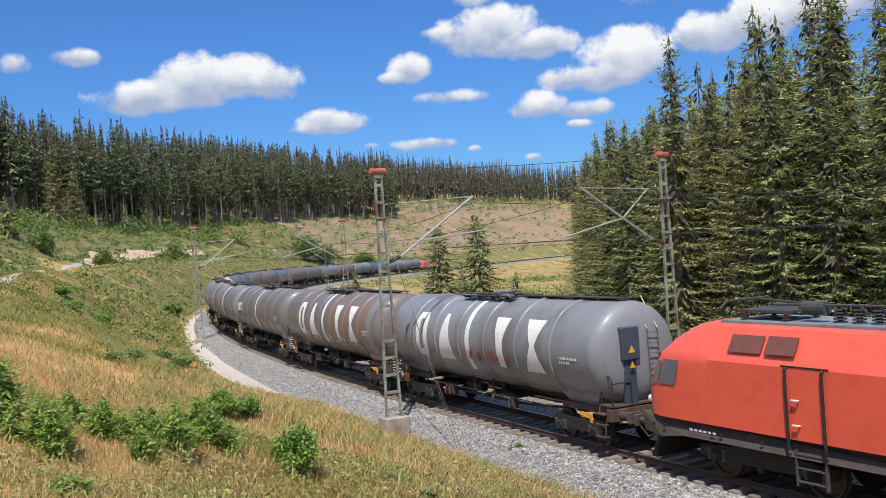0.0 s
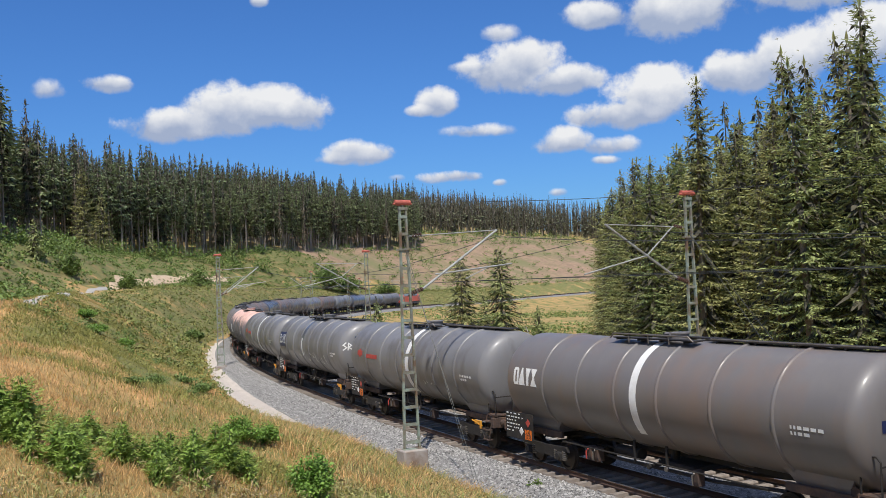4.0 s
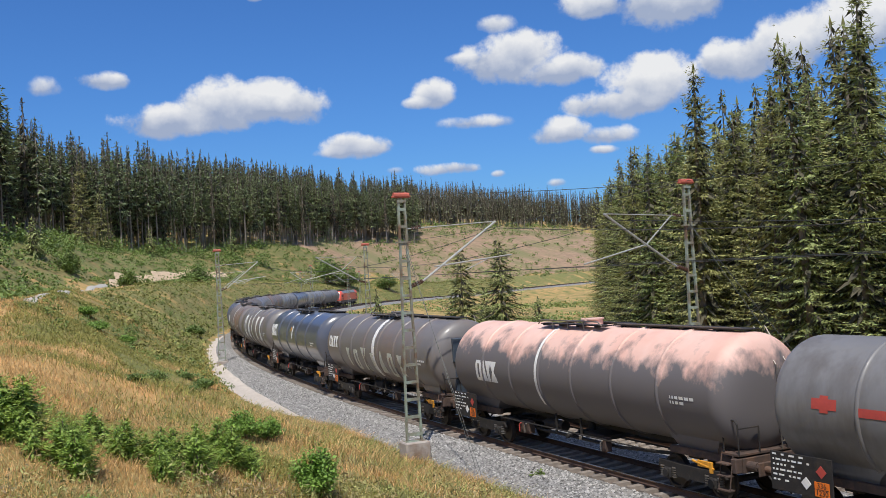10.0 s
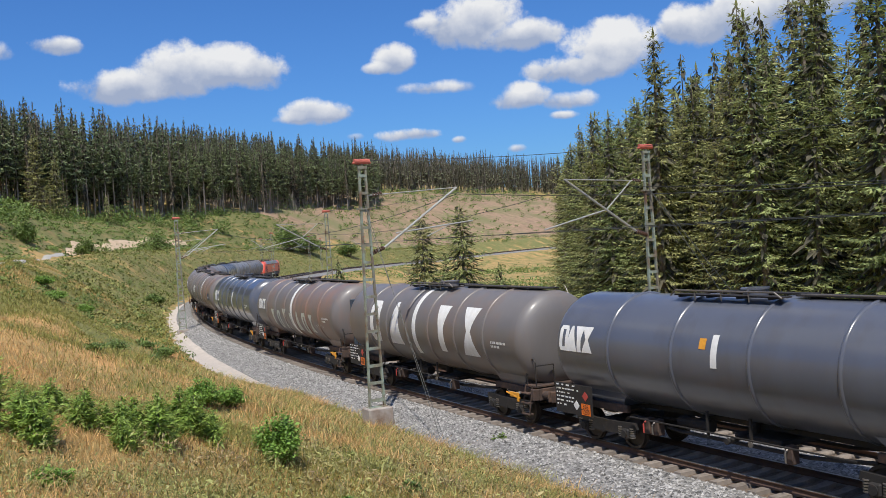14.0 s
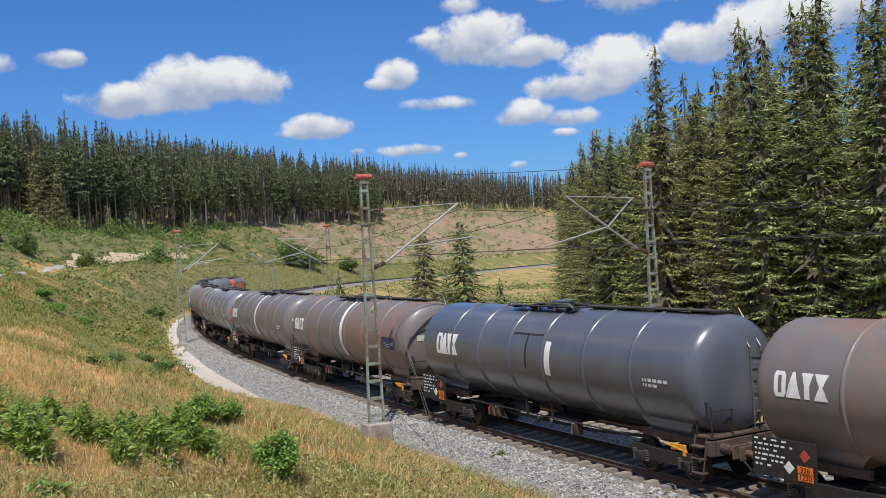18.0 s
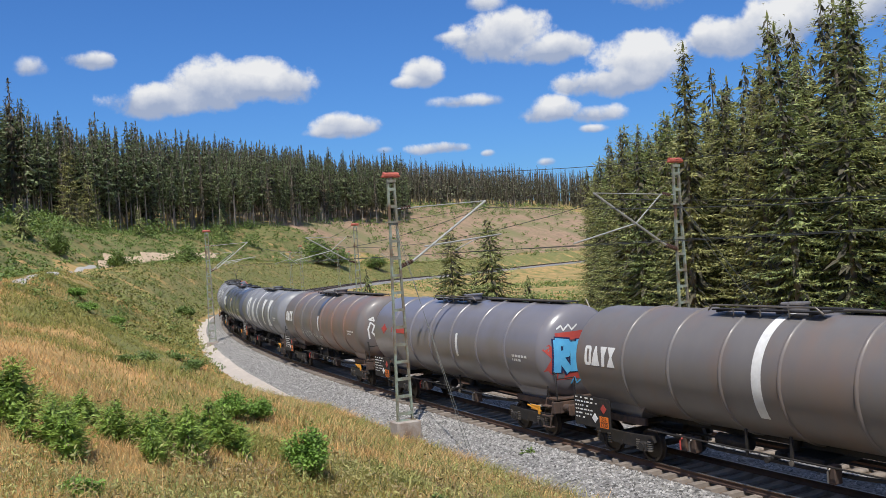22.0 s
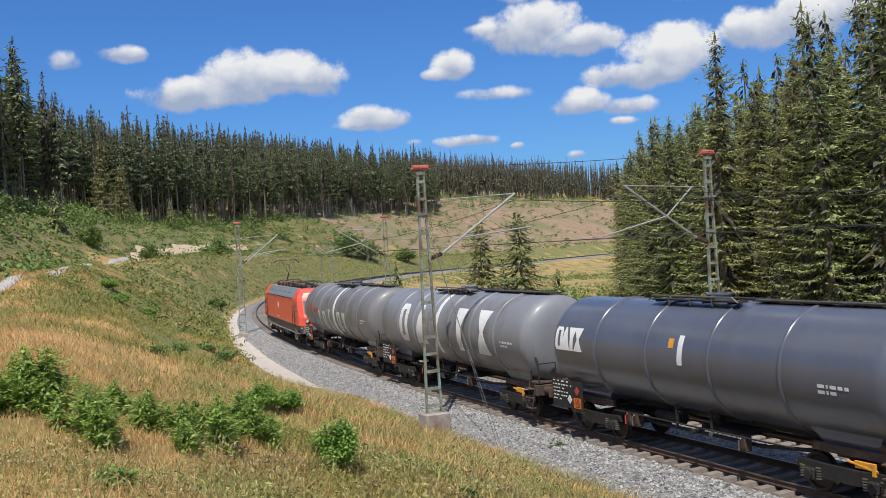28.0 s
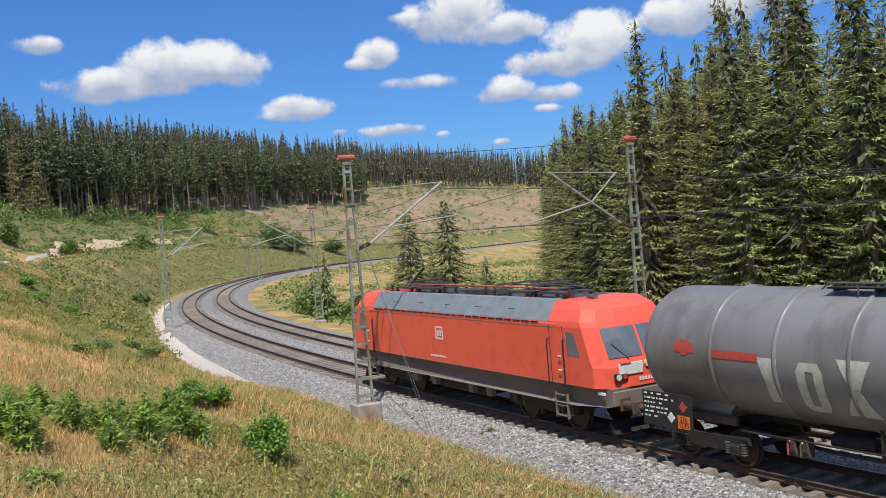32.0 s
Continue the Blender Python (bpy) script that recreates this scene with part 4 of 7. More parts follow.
def end_cabinet(root, L):
    """A slate-blue cabinet with warning signs beside the ladder on the leading end."""
    x = L / 2 - 0.62 - 0.12
    cab = part("end_cabinet", box(bmesh.new(), x, -0.40, 3.05, 0.34, 0.62, 0.95, 0.03), M["cabinet"], root, "slate-blue end cabinet")
    part("cabinet_post", box(bmesh.new(), x, -0.40, 1.95, 0.16, 0.42, 1.3, 0.02), M["cabinet"], root)
    for z, w in ((2.78, 0.24), (2.35, 0.2)):
        s = part("warning_sign", warning_triangle(w), M["yellow"], cab)
        s.matrix_basis = Matrix.Translation((x + 0.175, -0.40, z)) @ Matrix.Rotation(radians(90), 4, "Z")


def warning_triangle(w):
    return prism(bmesh.new(), [(-w / 2, 0), (w / 2, 0), (0, w * 0.9)], -0.006, 0.006)


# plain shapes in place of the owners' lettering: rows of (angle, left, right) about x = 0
BLOCKS = {
    "ring": [[(58, -0.26, 0.26), (66, -0.38, 0.38)], [(66, -0.38, -0.12), (100, -0.38, -0.12)], [(66, 0.12, 0.38), (100, 0.12, 0.38)], [(100, -0.38, 0.38), (108, -0.26, 0.26)]],
    "wedge": [[(58, -0.08, 0.08), (108, -0.46, 0.46)]],
    "post": [[(58, -0.36, 0.36), (82, -0.16, 0.16), (108, -0.16, 0.16)]],
    "cross": [[(58, -0.42, 0.42), (83, -0.1, 0.1), (108, -0.42, 0.42)]],
}


def sign_shape(tank, kind, x, mat, scale=1.0, a_mid=83.0, over=0.010):
    bm = bmesh.new()
    for rows in BLOCKS[kind]:
        b = wrap([(a_mid + (a - 83) * scale, x + l * scale, x + r * scale) for a, l, r in rows], TANK_R + over)
        me = bpy.data.meshes.new("t")
        b.to_mesh(me)
        b.free()
        bm.from_mesh(me)
        bpy.data.meshes.remove(me)
    part("painted_sign", bm, mat, tank)


def spray(tank, mat, x0, x1, a0, a1, seed, n=7, w=0.05):
    """Loose sprayed strokes on the tank."""
    rnd = random.Random(seed)
    for k in range(n):
        bm = bmesh.new()
        cx = x0 + (x1 - x0) * (k + 0.5) / n
        dx = (x1 - x0) / n * 0.42
        pts = [(cx + rnd.uniform(-dx, dx), rnd.uniform(a0, a1)) for _ in range(5)]
        for (xa, aa), (xb, ab) in zip(pts, pts[1:]):
            m = 6
            q = [around(xa + (xb - xa) * i / m, aa + (ab - aa) * i / m, TANK_R + 0.01) for i in range(m + 1)]
            ln = math.hypot(xb - xa, radians(ab - aa) * TANK_R) or 1
            ux, ua = -(radians(ab - aa) * TANK_R) / ln, (xb - xa) / ln
            rows = []
            for i in range(m + 1):
                x, a = xa + (xb - xa) * i / m, aa + (ab - aa) * i / m
                da = math.degrees(ua * w / 2 / TANK_R)
                rows.append((around(x - ux * w / 2, a - da, TANK_R + 0.01), around(x + ux * w / 2, a + da, TANK_R + 0.01)))
            quad_strip(bm, rows)
        part("sprayed_tag", bm, mat, tank)


def stripe(tank, x, a0, a1, w=0.26, mat="white"):
    part("stripe", wrap([(a0, x - w / 2, x + w / 2), (a1, x - w / 2, x + w / 2)], cuts=16), M[mat], tank)


def plain_block(tank, x, a0, a1, w, mat):
    part("painted_panel", wrap([(a0, x - w / 2, x + w / 2), (a1, x - w / 2, x + w / 2)], cuts=4), M[mat], tank)


def small_writing(tank, x, a, w, n=6):
    rnd = random.Random(int(x * 100))
    bm = bmesh.new()
    xx = x
    while xx < x + w:
        l = rnd.uniform(0.05, 0.2)
        b = quad_strip(bm, [(around(xx, a, TANK_R + 0.01), around(xx + l, a, TANK_R + 0.01)), (around(xx, a + 3, TANK_R + 0.01), around(xx + l, a + 3, TANK_R + 0.01))])
        xx += l + 0.05
    tagged(part("writing", bm, M["white"], tank), kind="stuff")


def big_letters(tank, mat="white"):
    for kind, x in (("ring", -4.2), ("wedge", -2.2), ("post", 1.9), ("cross", 4.0)):
        sign_shape(tank, kind, x, M[mat], 1.3, 84)


def small_logo(tank, x, mat="white", n=4, s=0.42, a=82):
    for i, kind in enumerate(("ring", "wedge", "post", "cross")[:n]):
        sign_shape(tank, kind, x + i * 0.36, M[mat], s, a)


LOOPS = [[(-1.02, 2.3), (-1.08, 2.75), (-0.95, 3.05), (-0.78, 2.9), (-0.9, 2.6), (-0.72, 2.35)], [(-0.6, 2.32), (-0.62, 2.98), (-0.3, 3.02), (-0.22, 2.8), (-0.5, 2.66), (-0.2, 2.5), (-0.28, 2.3), (-0.6, 2.32)],
         [(-0.02, 2.28), (-0.05, 3.0), (0.3, 2.98)], [(-0.05, 2.66), (0.22, 2.68)], [(0.45, 2.3), (0.42, 3.0), (0.72, 2.94)], [(0.42, 2.66), (0.66, 2.68)], [(-1.0, 3.2), (-0.8, 3.28), (-0.78, 3.12), (-1.0, 3.2)]]
SCRIPT = [[(-1.0, 2.75), (-1.06, 3.0), (-0.92, 3.02), (-0.98, 2.72), (-0.82, 3.02), (-0.76, 2.72)], [(-0.62, 2.72), (-0.6, 2.98)], [(-0.45, 2.72), (-0.42, 3.0), (-0.22, 2.86), (-0.42, 2.72)], [(-0.05, 2.98), (-0.05, 2.72), (0.14, 2.72)], [(0.28, 2.72), (0.3, 2.98), (0.48, 2.9), (0.3, 2.84), (0.5, 2.72)]]


def livery(root, kind, L):
    t = child_of(root, "tank")
    h = (L - 1.35) / 2
    small_writing(t, h - 2.0, 92, 0.9)
    small_writing(t, h - 2.0, 97, 0.5)
    if kind.startswith("big"):
        big_letters(t)
        stripe(t, -0.4, 8, 128, 0.3)
    if kind == "big_rust":
        plain_block(t, h - 1.05, 4, 150, 0.8, "tank_light")
        spray(t, M["graffiti_pale"], -4.4, 4.6, 104, 126, 13, 12, 0.09)
    if kind == "big_grey":
        spray(t, M["graffiti_red"], -0.4, 2.4, 96, 114, 3, 6, 0.12)
    if kind in ("striped", "red_tag"):
        stripe(t, 0.2, 12, 140, 0.36)
        for q in (-0.22, 0.0, 0.22):
            plain_block(t, -5.75 + q, 76 + 12 * abs(q), 90 - 12 * abs(q), 0.22, "graffiti_red")
        plain_block(t, -4.2, 83, 90, 1.5, "graffiti_red")
        spray(t, M["graffiti_pale"], 1.7, 3.0, 110, 118, 19, 4, 0.035)
    if kind == "red_tag":
        for i, shape in enumerate(("post", "ring", "cross", "wedge", "ring", "post")):
            sign_shape(t, shape, -3.2 + i * 1.1, M["graffiti_pale"], 0.8 + 0.08 * (i % 3), 106 + 3 * (i % 2))
    if kind == "striped_tag":
        stripe(t, 0.2, 12, 140, 0.34)
        for i, shape in enumerate(("post", "ring", "cross", "post", "wedge", "ring", "cross")):
            sign_shape(t, shape, -3.6 + i * 1.2, M["graffiti_pale"], 0.72 + 0.08 * (i % 3), 108 + 3 * (i % 2))
        spray(t, M["graffiti_pale"], 4.4, 5.6, 104, 112, 29, 4, 0.03)
        small_logo(t, -6.5)
    if kind == "plain_stripe":
        stripe(t, -0.2, 12, 130, 0.3)
        end_strokes(t, M["graffiti_dark"], h, [[(-0.85, 2.75), (-0.35, 2.75)]], 0.26)
        small_logo(t, -6.5)
    if kind == "patched":
        stripe(t, 0.3, 12, 130, 0.32)
        plain_block(t, 5.9, 84, 102, 1.3, "graffiti_dark")
        end_strokes(t, M["graffiti_pale"], h, [[(-0.85, 2.85), (-0.5, 2.85)]], 0.22)
        small_logo(t, -6.5)
    if kind == "sre":
        stripe(t, -0.8, 74, 112, 0.2)
        plain_block(t, -0.75, 20, 74, 0.5, "tank_blue")
        end_strokes(t, M["white"], h, [[(-1.15, 3.2), (-1.3, 3.08), (-1.14, 2.96), (-1.3, 2.84)], [(-1.08, 2.84), (-1.04, 3.18), (-0.9, 3.06), (-1.06, 2.98), (-0.86, 2.84)], [(-0.8, 2.98), (-0.64, 3.04), (-0.76, 3.14), (-0.8, 2.9), (-0.6, 2.86)]], 0.06)
        plain_block(t, -6.0, 66, 100, 1.5, "graffiti_dark")
        small_logo(t, -6.5)
        spray(t, M["graffiti_pale"], -2, 4.6, 100, 122, 5, 10, 0.05)
    if kind == "pink":
        small_logo(t, -5.2, "white", 4, 0.55, 94)
        stripe(t, -1.2, 12, 130, 0.24)
    if kind == "rail":
        small_logo(t, -6.0, "white", 4, 0.55, 78)
        stripe(t, 0.0, 62, 92, 0.2)
        plain_block(t, -0.4, 66, 76, 0.22, "yellow")
    if kind == "vtg":
        small_logo(t, -5.8, "white", 4, 0.55, 82)
        stripe(t, 1.1, 66, 104, 0.28)
        plain_block(t, -0.1, 58, 60, 1.7, "black")
        plain_block(t, -0.1, 60, 100, 0.08, "black")
    if kind == "rinf":
        for q in (-0.24, -0.12, 0.0, 0.12, 0.24):
            plain_block(t, -5.9 + q, 80 - 26 * (0.3 - abs(q)), 80 + 26 * (0.3 - abs(q)), 0.125, "graffiti_red")
        plain_block(t, -4.3, 76, 84, 1.5, "graffiti_red")
        stripe(t, 1.3, 74, 106, 0.16)
        body = [[(-0.98, 2.2), (-0.95, 3.1), (-0.62, 3.05), (-0.66, 2.72), (-0.92, 2.68), (-0.6, 2.2)], [(-0.42, 2.2), (-0.4, 3.0)], [(-0.2, 2.2), (-0.16, 3.05), (0.16, 2.3), (0.2, 3.1)], [(0.42, 2.2), (0.42, 3.1), (0.8, 3.05)], [(0.42, 2.68), (0.7, 2.7)]]
        end_strokes(t, M["graffiti_red"], h, [[(-1.2, 2.2), (-1.0, 2.6), (-1.25, 2.9)], [(-0.9, 3.25), (0.7, 3.3)], [(-0.9, 2.02), (0.8, 2.05)]], 0.26, 0.010)
        end_strokes(t, M["graffiti_dark"], h, body, 0.34, 0.016)
        end_strokes(t, M["graffiti_blue"], h, body, 0.24, 0.022)
        end_strokes(t, M["white"], h, [[(-0.9, 3.5), (-0.75, 3.6), (-0.7, 3.45), (-0.5, 3.62), (-0.4, 3.45), (-0.2, 3.6)]], 0.045)
        end_strokes(t, M["graffiti_blue"], h, [[(-0.5, 1.75), (-0.4, 1.95), (-0.3, 1.75), (-0.1, 1.9), (0.0, 1.75), (0.2, 1.92)]], 0.05)
    if kind == "cbf":
        stripe(t, 0.3, 74, 104, 0.16)
        plain_block(t, 0.3, 14, 72, 0.42, "tank_blue")
        end_strokes(t, M["white"], h, LOOPS, 0.07)
        small_logo(t, -6.5)
        spray(t, M["graffiti_pale"], -3.5, 0.9, 106, 124, 7, 8, 0.06)
    if kind == "scrawl":
        stripe(t, 0.1, 10, 124, 0.3)
        end_strokes(t, M["graffiti_pale"], h, SCRIPT, 0.06)
        small_logo(t, -6.5)


# trailing coupling of each wagon on its way at 32 s, paint, livery, label
WAGONS = [
    (-246.6, "tank_light", "big_grey", "bluish-grey tank wagon with large white shapes and red tag"),
    (-230.5, "tank_rust", "big_rust", "rust-stained grey tank wagon with large white painted shapes"),
    (-214.2, "tank_brown", "plain_stripe", "plain brownish-grey tank wagon with one white stripe"),
    (-197.9, "tank_grey", "striped", "dark grey tank wagon with a broad white band"),
    (-181.5, "tank_grey", "sre", "grey tank wagon with a white sprayed tag by its end"),
    (-165.4, "tank_grey", "striped", "dark grey tank wagon with a broad white band"),
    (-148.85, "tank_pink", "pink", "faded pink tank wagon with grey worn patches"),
    (-132.4, "tank_brown", "striped_tag", "brownish-grey tank wagon with a white band and sprayed letters"),
    (-117.6, "tank_blue", "rail", "slate-blue glossy tank wagon with a short white stripe"),
    (-101.0, "tank_brown", "big_plain", "brownish-grey tank wagon with large white painted shapes"),
    (-84.6, "tank_rust", "striped_tag", "rust-stained tank wagon with a white band and sprayed letters"),
    (-67.9, "tank_blue", "vtg", "dark slate-blue tank wagon with a white painted sign"),
    (-51.9, "tank_rust", "patched", "rusty grey tank wagon with a white band"),
    (-35.8, "tank_brown", "scrawl", "weathered brownish-grey tank wagon with a thin white scrawl"),
    (-19.1, "tank_silver", "rinf", "silver-grey tank wagon with blue graffiti on its end"),
    (-2.75, "tank_rust", "cbf", "brown-grey tank wagon with white outlined graffiti"),
    (13.5, "tank_light", "big_plain", "bluish-grey tank wagon with large white painted shapes"),
    (28.4, "tank_blue", "rail", "slate-blue glossy tank wagon with a short white stripe"),
    (44.8, "tank_light", "big_plain", "bluish-grey tank wagon with large white painted shapes"),
    (61.1, "tank_grey", "red_tag", "dark grey tank wagon with red signs and sprayed shapes"),
]
SPEED = 10.176


def vehicle_rows(c, half):
    """Rows of poses for a vehicle whose middle is at c at 32 s; half: bogies from the middle."""
    rows = []
    for k in range(41):
        t = 0.8 * k
        s = c + SPEED * (32.0 - t)
        a, b = line(s - half), line(s + half)
        d = a - b
        m = (a + b) / 2
        rows.append((t, Matrix.Translation(m) @ Matrix.Rotation(math.atan2(d[1], d[0]), 4, "Z")))
    return rows


MOVING = []


def build_wagons():
    protos = {}
    ends = [-263.0] + [w[0] for w in WAGONS]
    for (e, col, liv, label), a, b in zip(WAGONS, ends, ends[1:]):
        L = round(b - a, 1)
        key = min((14.85, 16.4), key=lambda q: abs(q - L))
        if key not in protos:
            root = tank_wagon(key)
            protos[key] = root
        else:
            root = copy_thing(protos[key], Matrix())
            for o in list(root.children_recursive)[::-1]:      # drop the first one's livery
                if o.name.split(".")[0] in ("painted_sign", "sprayed_tag", "stripe", "painted_panel", "end_cabinet", "cabinet_post", "warning_sign") or (o.name.split(".")[0] == "writing" and o.parent.name.startswith("tank")):
                    bpy.data.objects.remove(o)
        root["label"] = label
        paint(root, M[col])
        livery(root, liv, key)
        if liv in ("big_grey", "sre", "striped_tag"):
            end_cabinet(root, key)
        MOVING.append((root, (a + b) / 2, key / 2 - 2.57))


def locomotive(raised):
    root = thing("electric_locomotive", "bright red electric locomotive with a grey roof and grimy frame", "locomotive", "locomotives of the train")
    W = 1.49
    bm = bmesh.new()
    prism(bm, [(-8.8, 1.0), (-8.85, 1.5), (8.85, 1.5), (8.8, 1.0), (7.4, 0.93), (-7.4, 0.93)], -W + 0.02, W - 0.02)
    for v in bm.verts:
        if abs(v.co.x) > 8:
            v.co.y *= 0.86
    part("frame_skirt", bm, M["frame_grey"], root, "dirty grey lower frame")
    bm = bmesh.new()
    loft(bm, [[(x, -W, 1.5), (x, -W, 3.2), (x, -W + 0.03, 3.26), (x, W - 0.03, 3.26), (x, W, 3.2), (x, W, 1.5)] for x in (-6.75, 6.75)])
    part("body", bm, M["red"], root)
    for sy in (-1, 1):
        bm = bmesh.new()
        loft(bm, [[(x, sy * (W - 0.03), 3.27), (x, sy * (W - 0.42), 3.86), (x, sy * (W - 0.62), 3.88), (x, sy * (W - 0.62), 3.27)] for x in (-6.3, 6.3)])
        rp = part("roof_panel", bm, M["roof_grey"], root, "grey sloping roof panel")
        bm = bmesh.new()
        for k in range(24):
            x = -5.9 + k * 0.5
            box(bm, x, sy * (W + 0.0), 3.235, 0.4, 0.03, 0.035)
        part("vent_slot", bm, M["black"], rp)
        bm = bmesh.new()
        for x in (-4.2, -2.1, 0, 2.1, 4.2):
            box(bm, x, sy * (W - 0.235), 3.57, 0.02, 0.47, 0.02, m=Matrix())
        part("panel_seam", bm, M["roof_dark"], rp)
    part("roof_deck", box(bmesh.new(), 0, 0, 3.62, 13.2, 1.8, 0.2), M["roof_dark"], root)
    for face in (1, -1):
        bm = bmesh.new()
        rings = []
        for z, xf, w, r in ((1.5, 8.88, W, 0.5), (2.05, 8.84, W, 0.5), (2.22, 8.76, W, 0.5), (3.15, 8.37, W, 0.45), (3.3, 8.30, W - 0.03, 0.45), (3.62, 8.12, W - 0.20, 0.4), (3.86, 7.7, W - 0.40, 0.4)):
            f = 0.80
            rings.append([(face * 6.3 if z > 3.2 else face * 6.75, -w, z), (face * (xf - r), -w, z), (face * (xf - 0.1), -w * f, z), (face * xf, -w * 0.4, z),
                          (face * xf, w * 0.4, z), (face * (xf - 0.1), w * f, z), (face * (xf - r), w, z), (face * 6.3 if z > 3.2 else face * 6.75, w, z)])
        loft(bm, rings)
        cab = part("cab", bm, M["red"], root)
        # windscreen panes on the raked face
        for sy in (-1, 1):
            bm = bmesh.new()
            z0, z1 = 2.30, 3.12
            x0, x1 = 8.76 - (z0 - 2.22) * 0.42 + 0.022, 8.76 - (z1 - 2.22) * 0.42 + 0.022
            cols = [(0.05, 0.0), (0.6, 0.0), (1.14, 0.09)]
            quad_strip(bm, [((face * (x0 - b), sy * y, z0), (face * (x1 - b), sy * y, z1)) for y, b in cols])
            bmesh.ops.recalc_face_normals(bm, faces=bm.faces[:])
            bmesh.ops.solidify(bm, geom=bm.faces[:], thickness=0.012)
            part("windscreen_pane", bm, M["glass"], cab)
            part("wiper", bars([(face * (x0 + 0.02), sy * 0.55, z0 - 0.05), (face * (x0 - 0.2), sy * 0.95, z0 + 0.38)], 0.015), M["black"], cab)
            # side window, door seams and grab rails
            bm = bmesh.new()
            prism(bm, [(face * 7.20, 2.32), (face * 7.18, 3.0), (face * 7.55, 3.0), (face * 7.80, 2.32)], sy * (W + 0.006), sy * (W - 0.02))
            part("side_window", bm, M["glass"], cab)
            bm = bmesh.new()
            for x in (6.35, 7.02):
                box(bm, face * x, sy * (W + 0.002), 2.3, 0.022, 0.012, 1.75)
            part("door_seam", bm, M["black"], cab)
            for x in (6.28, 7.08):
                part("grab_rail", bars([(face * x, sy * (W + 0.01), 1.45), (face * x, sy * (W + 0.07), 1.5), (face * x, sy * (W + 0.07), 2.75), (face * x, sy * (W + 0.01), 2.8)], 0.02), M["black"], cab)
            for z in (1.9, 2.3):
                part("door_handle", bars([(face * 6.8, sy * (W + 0.01), z), (face * 6.8, sy * (W + 0.06), z), (face * 6.95, sy * (W + 0.06), z)], 0.016), M["white"], cab)
            bm = bmesh.new()
            for z in (0.55, 0.85, 1.15):
                box(bm, face * 6.68, sy * (W - 0.12), z, 0.55, 0.2, 0.03)
            for dx in (-0.28, 0.28):
                box(bm, face * (6.68 + dx), sy * (W - 0.06), 0.85, 0.04, 0.08, 0.75)
            part("cab_step", bm, M["frame_grey"], root)
            bm = bmesh.new()
            box(bm, face * 8.84, sy * 0.92, 1.80, 0.1, 0.42, 0.2, 0.02)
            ho = part("headlamp_housing", bm, M["black"], cab)
            bm = bmesh.new()
            rod(bm, (face * 8.86, sy * 1.03, 1.8), (face * 8.91, sy * 1.03, 1.8), 0.085, 16)
            part("headlamp", bm, M["lamp_glass"], ho)
            bm = bmesh.new()
            rod(bm, (face * 8.86, sy * 0.82, 1.8), (face * 8.905, sy * 0.82, 1.8), 0.07, 14)
            part("tail_lamp", bm, M["graffiti_red"], ho)
            part("bolt_handle", bars([(face * 8.84, sy * 0.95, 2.2), (face * 8.9, sy * 0.95, 2.17), (face * 8.9, sy * 0.6, 2.17)], 0.018), M["red"], cab)
            part("white_label", box(bmesh.new(), face * 8.5, sy * (W * 0.89 + 0.03), 1.36, 0.3, 0.05, 0.07), M["white"], root)
        bm = bmesh.new()
        rod(bm, (face * 8.84, 0.0, 2.08), (face * 8.9, 0.0, 2.08), 0.10, 16)
        part("top_lamp", bm, M["lamp_glass"], cab)
        part("front_panel", box(bmesh.new(), face * 8.86, -0.58, 2.0, 0.06, 0.8, 0.32, 0.01), M["white"], cab, "plain white panel")
        fr = part("front_sign", box(bmesh.new(), face * 8.885, 0.18, 1.86 + 0.1, 0.02, 0.30, 0.22), M["white"], cab)
        bm = bmesh.new()
        for k in range(7):
            box(bm, face * 8.89, -0.3 + k * 0.1, 1.68, 0.01, 0.065, 0.1)
        part("number_bars", bm, M["white"], cab)
        bm = bmesh.new()
        box(bm, face * 8.80, 0, 1.22, 0.16, 2.5, 0.42, 0.03)
        part("headstock", bm, M["frame_grey"], root)
        buffers(root, face * 8.86, face)
        bm = bmesh.new()
        prism(bm, [(face * 8.45, 0.2), (face * 8.6, 0.2), (face * 8.4, 0.5), (face * 8.3, 0.5)], -1.05, 1.05)
        part("track_clearer", bm, M["black"], root)
    # emblem and number on each side
    for sy in (-1, 1):
        bm = bmesh.new()
        for x, z, sx, sz in ((0, 2.75, 0.55, 0.05), (0, 2.35, 0.55, 0.05), (-0.25, 2.55, 0.05, 0.36), (0.25, 2.55, 0.05, 0.36), (-0.09, 2.55, 0.12, 0.2), (0.1, 2.55, 0.1, 0.2)):
            box(bm, x - 0.6, sy * (W + 0.003), z, sx, 0.008, sz)
        part("emblem", bm, M["white"], root, "white framed emblem")
        bm = bmesh.new()
        for k in range(9):
            box(bm, -1.3 + k * 0.13, sy * (W + 0.003), 1.72, 0.09, 0.006, 0.07)
        part("number_bars", bm, M["white"], root)
        bm = bmesh.new()
        box(bm, 0, sy * (W + 0.004), 3.12, 13.4, 0.006, 0.02)
        box(bm, 0, sy * (W - 0.005), 1.51, 15.2, 0.04, 0.02)
        part("side_seam", bm, M["frame_grey"], root)
        for x in (-3.0, -1.5, 1.2, 2.4):
            bm = bmesh.new()
            prism(bm, [(x - 0.2, 0.95), (x - 0.13, 0.62), (x + 0.13, 0.62), (x + 0.2, 0.95)], sy * 1.2, sy * 1.38)
            part("jacking_bracket", bm, M["frame_grey"], root)
    bm = bmesh.new()
    box(bm, 0, 0, 0.75, 3.4, 2.2, 0.5, 0.08)
    part("transformer", bm, M["black"], root)
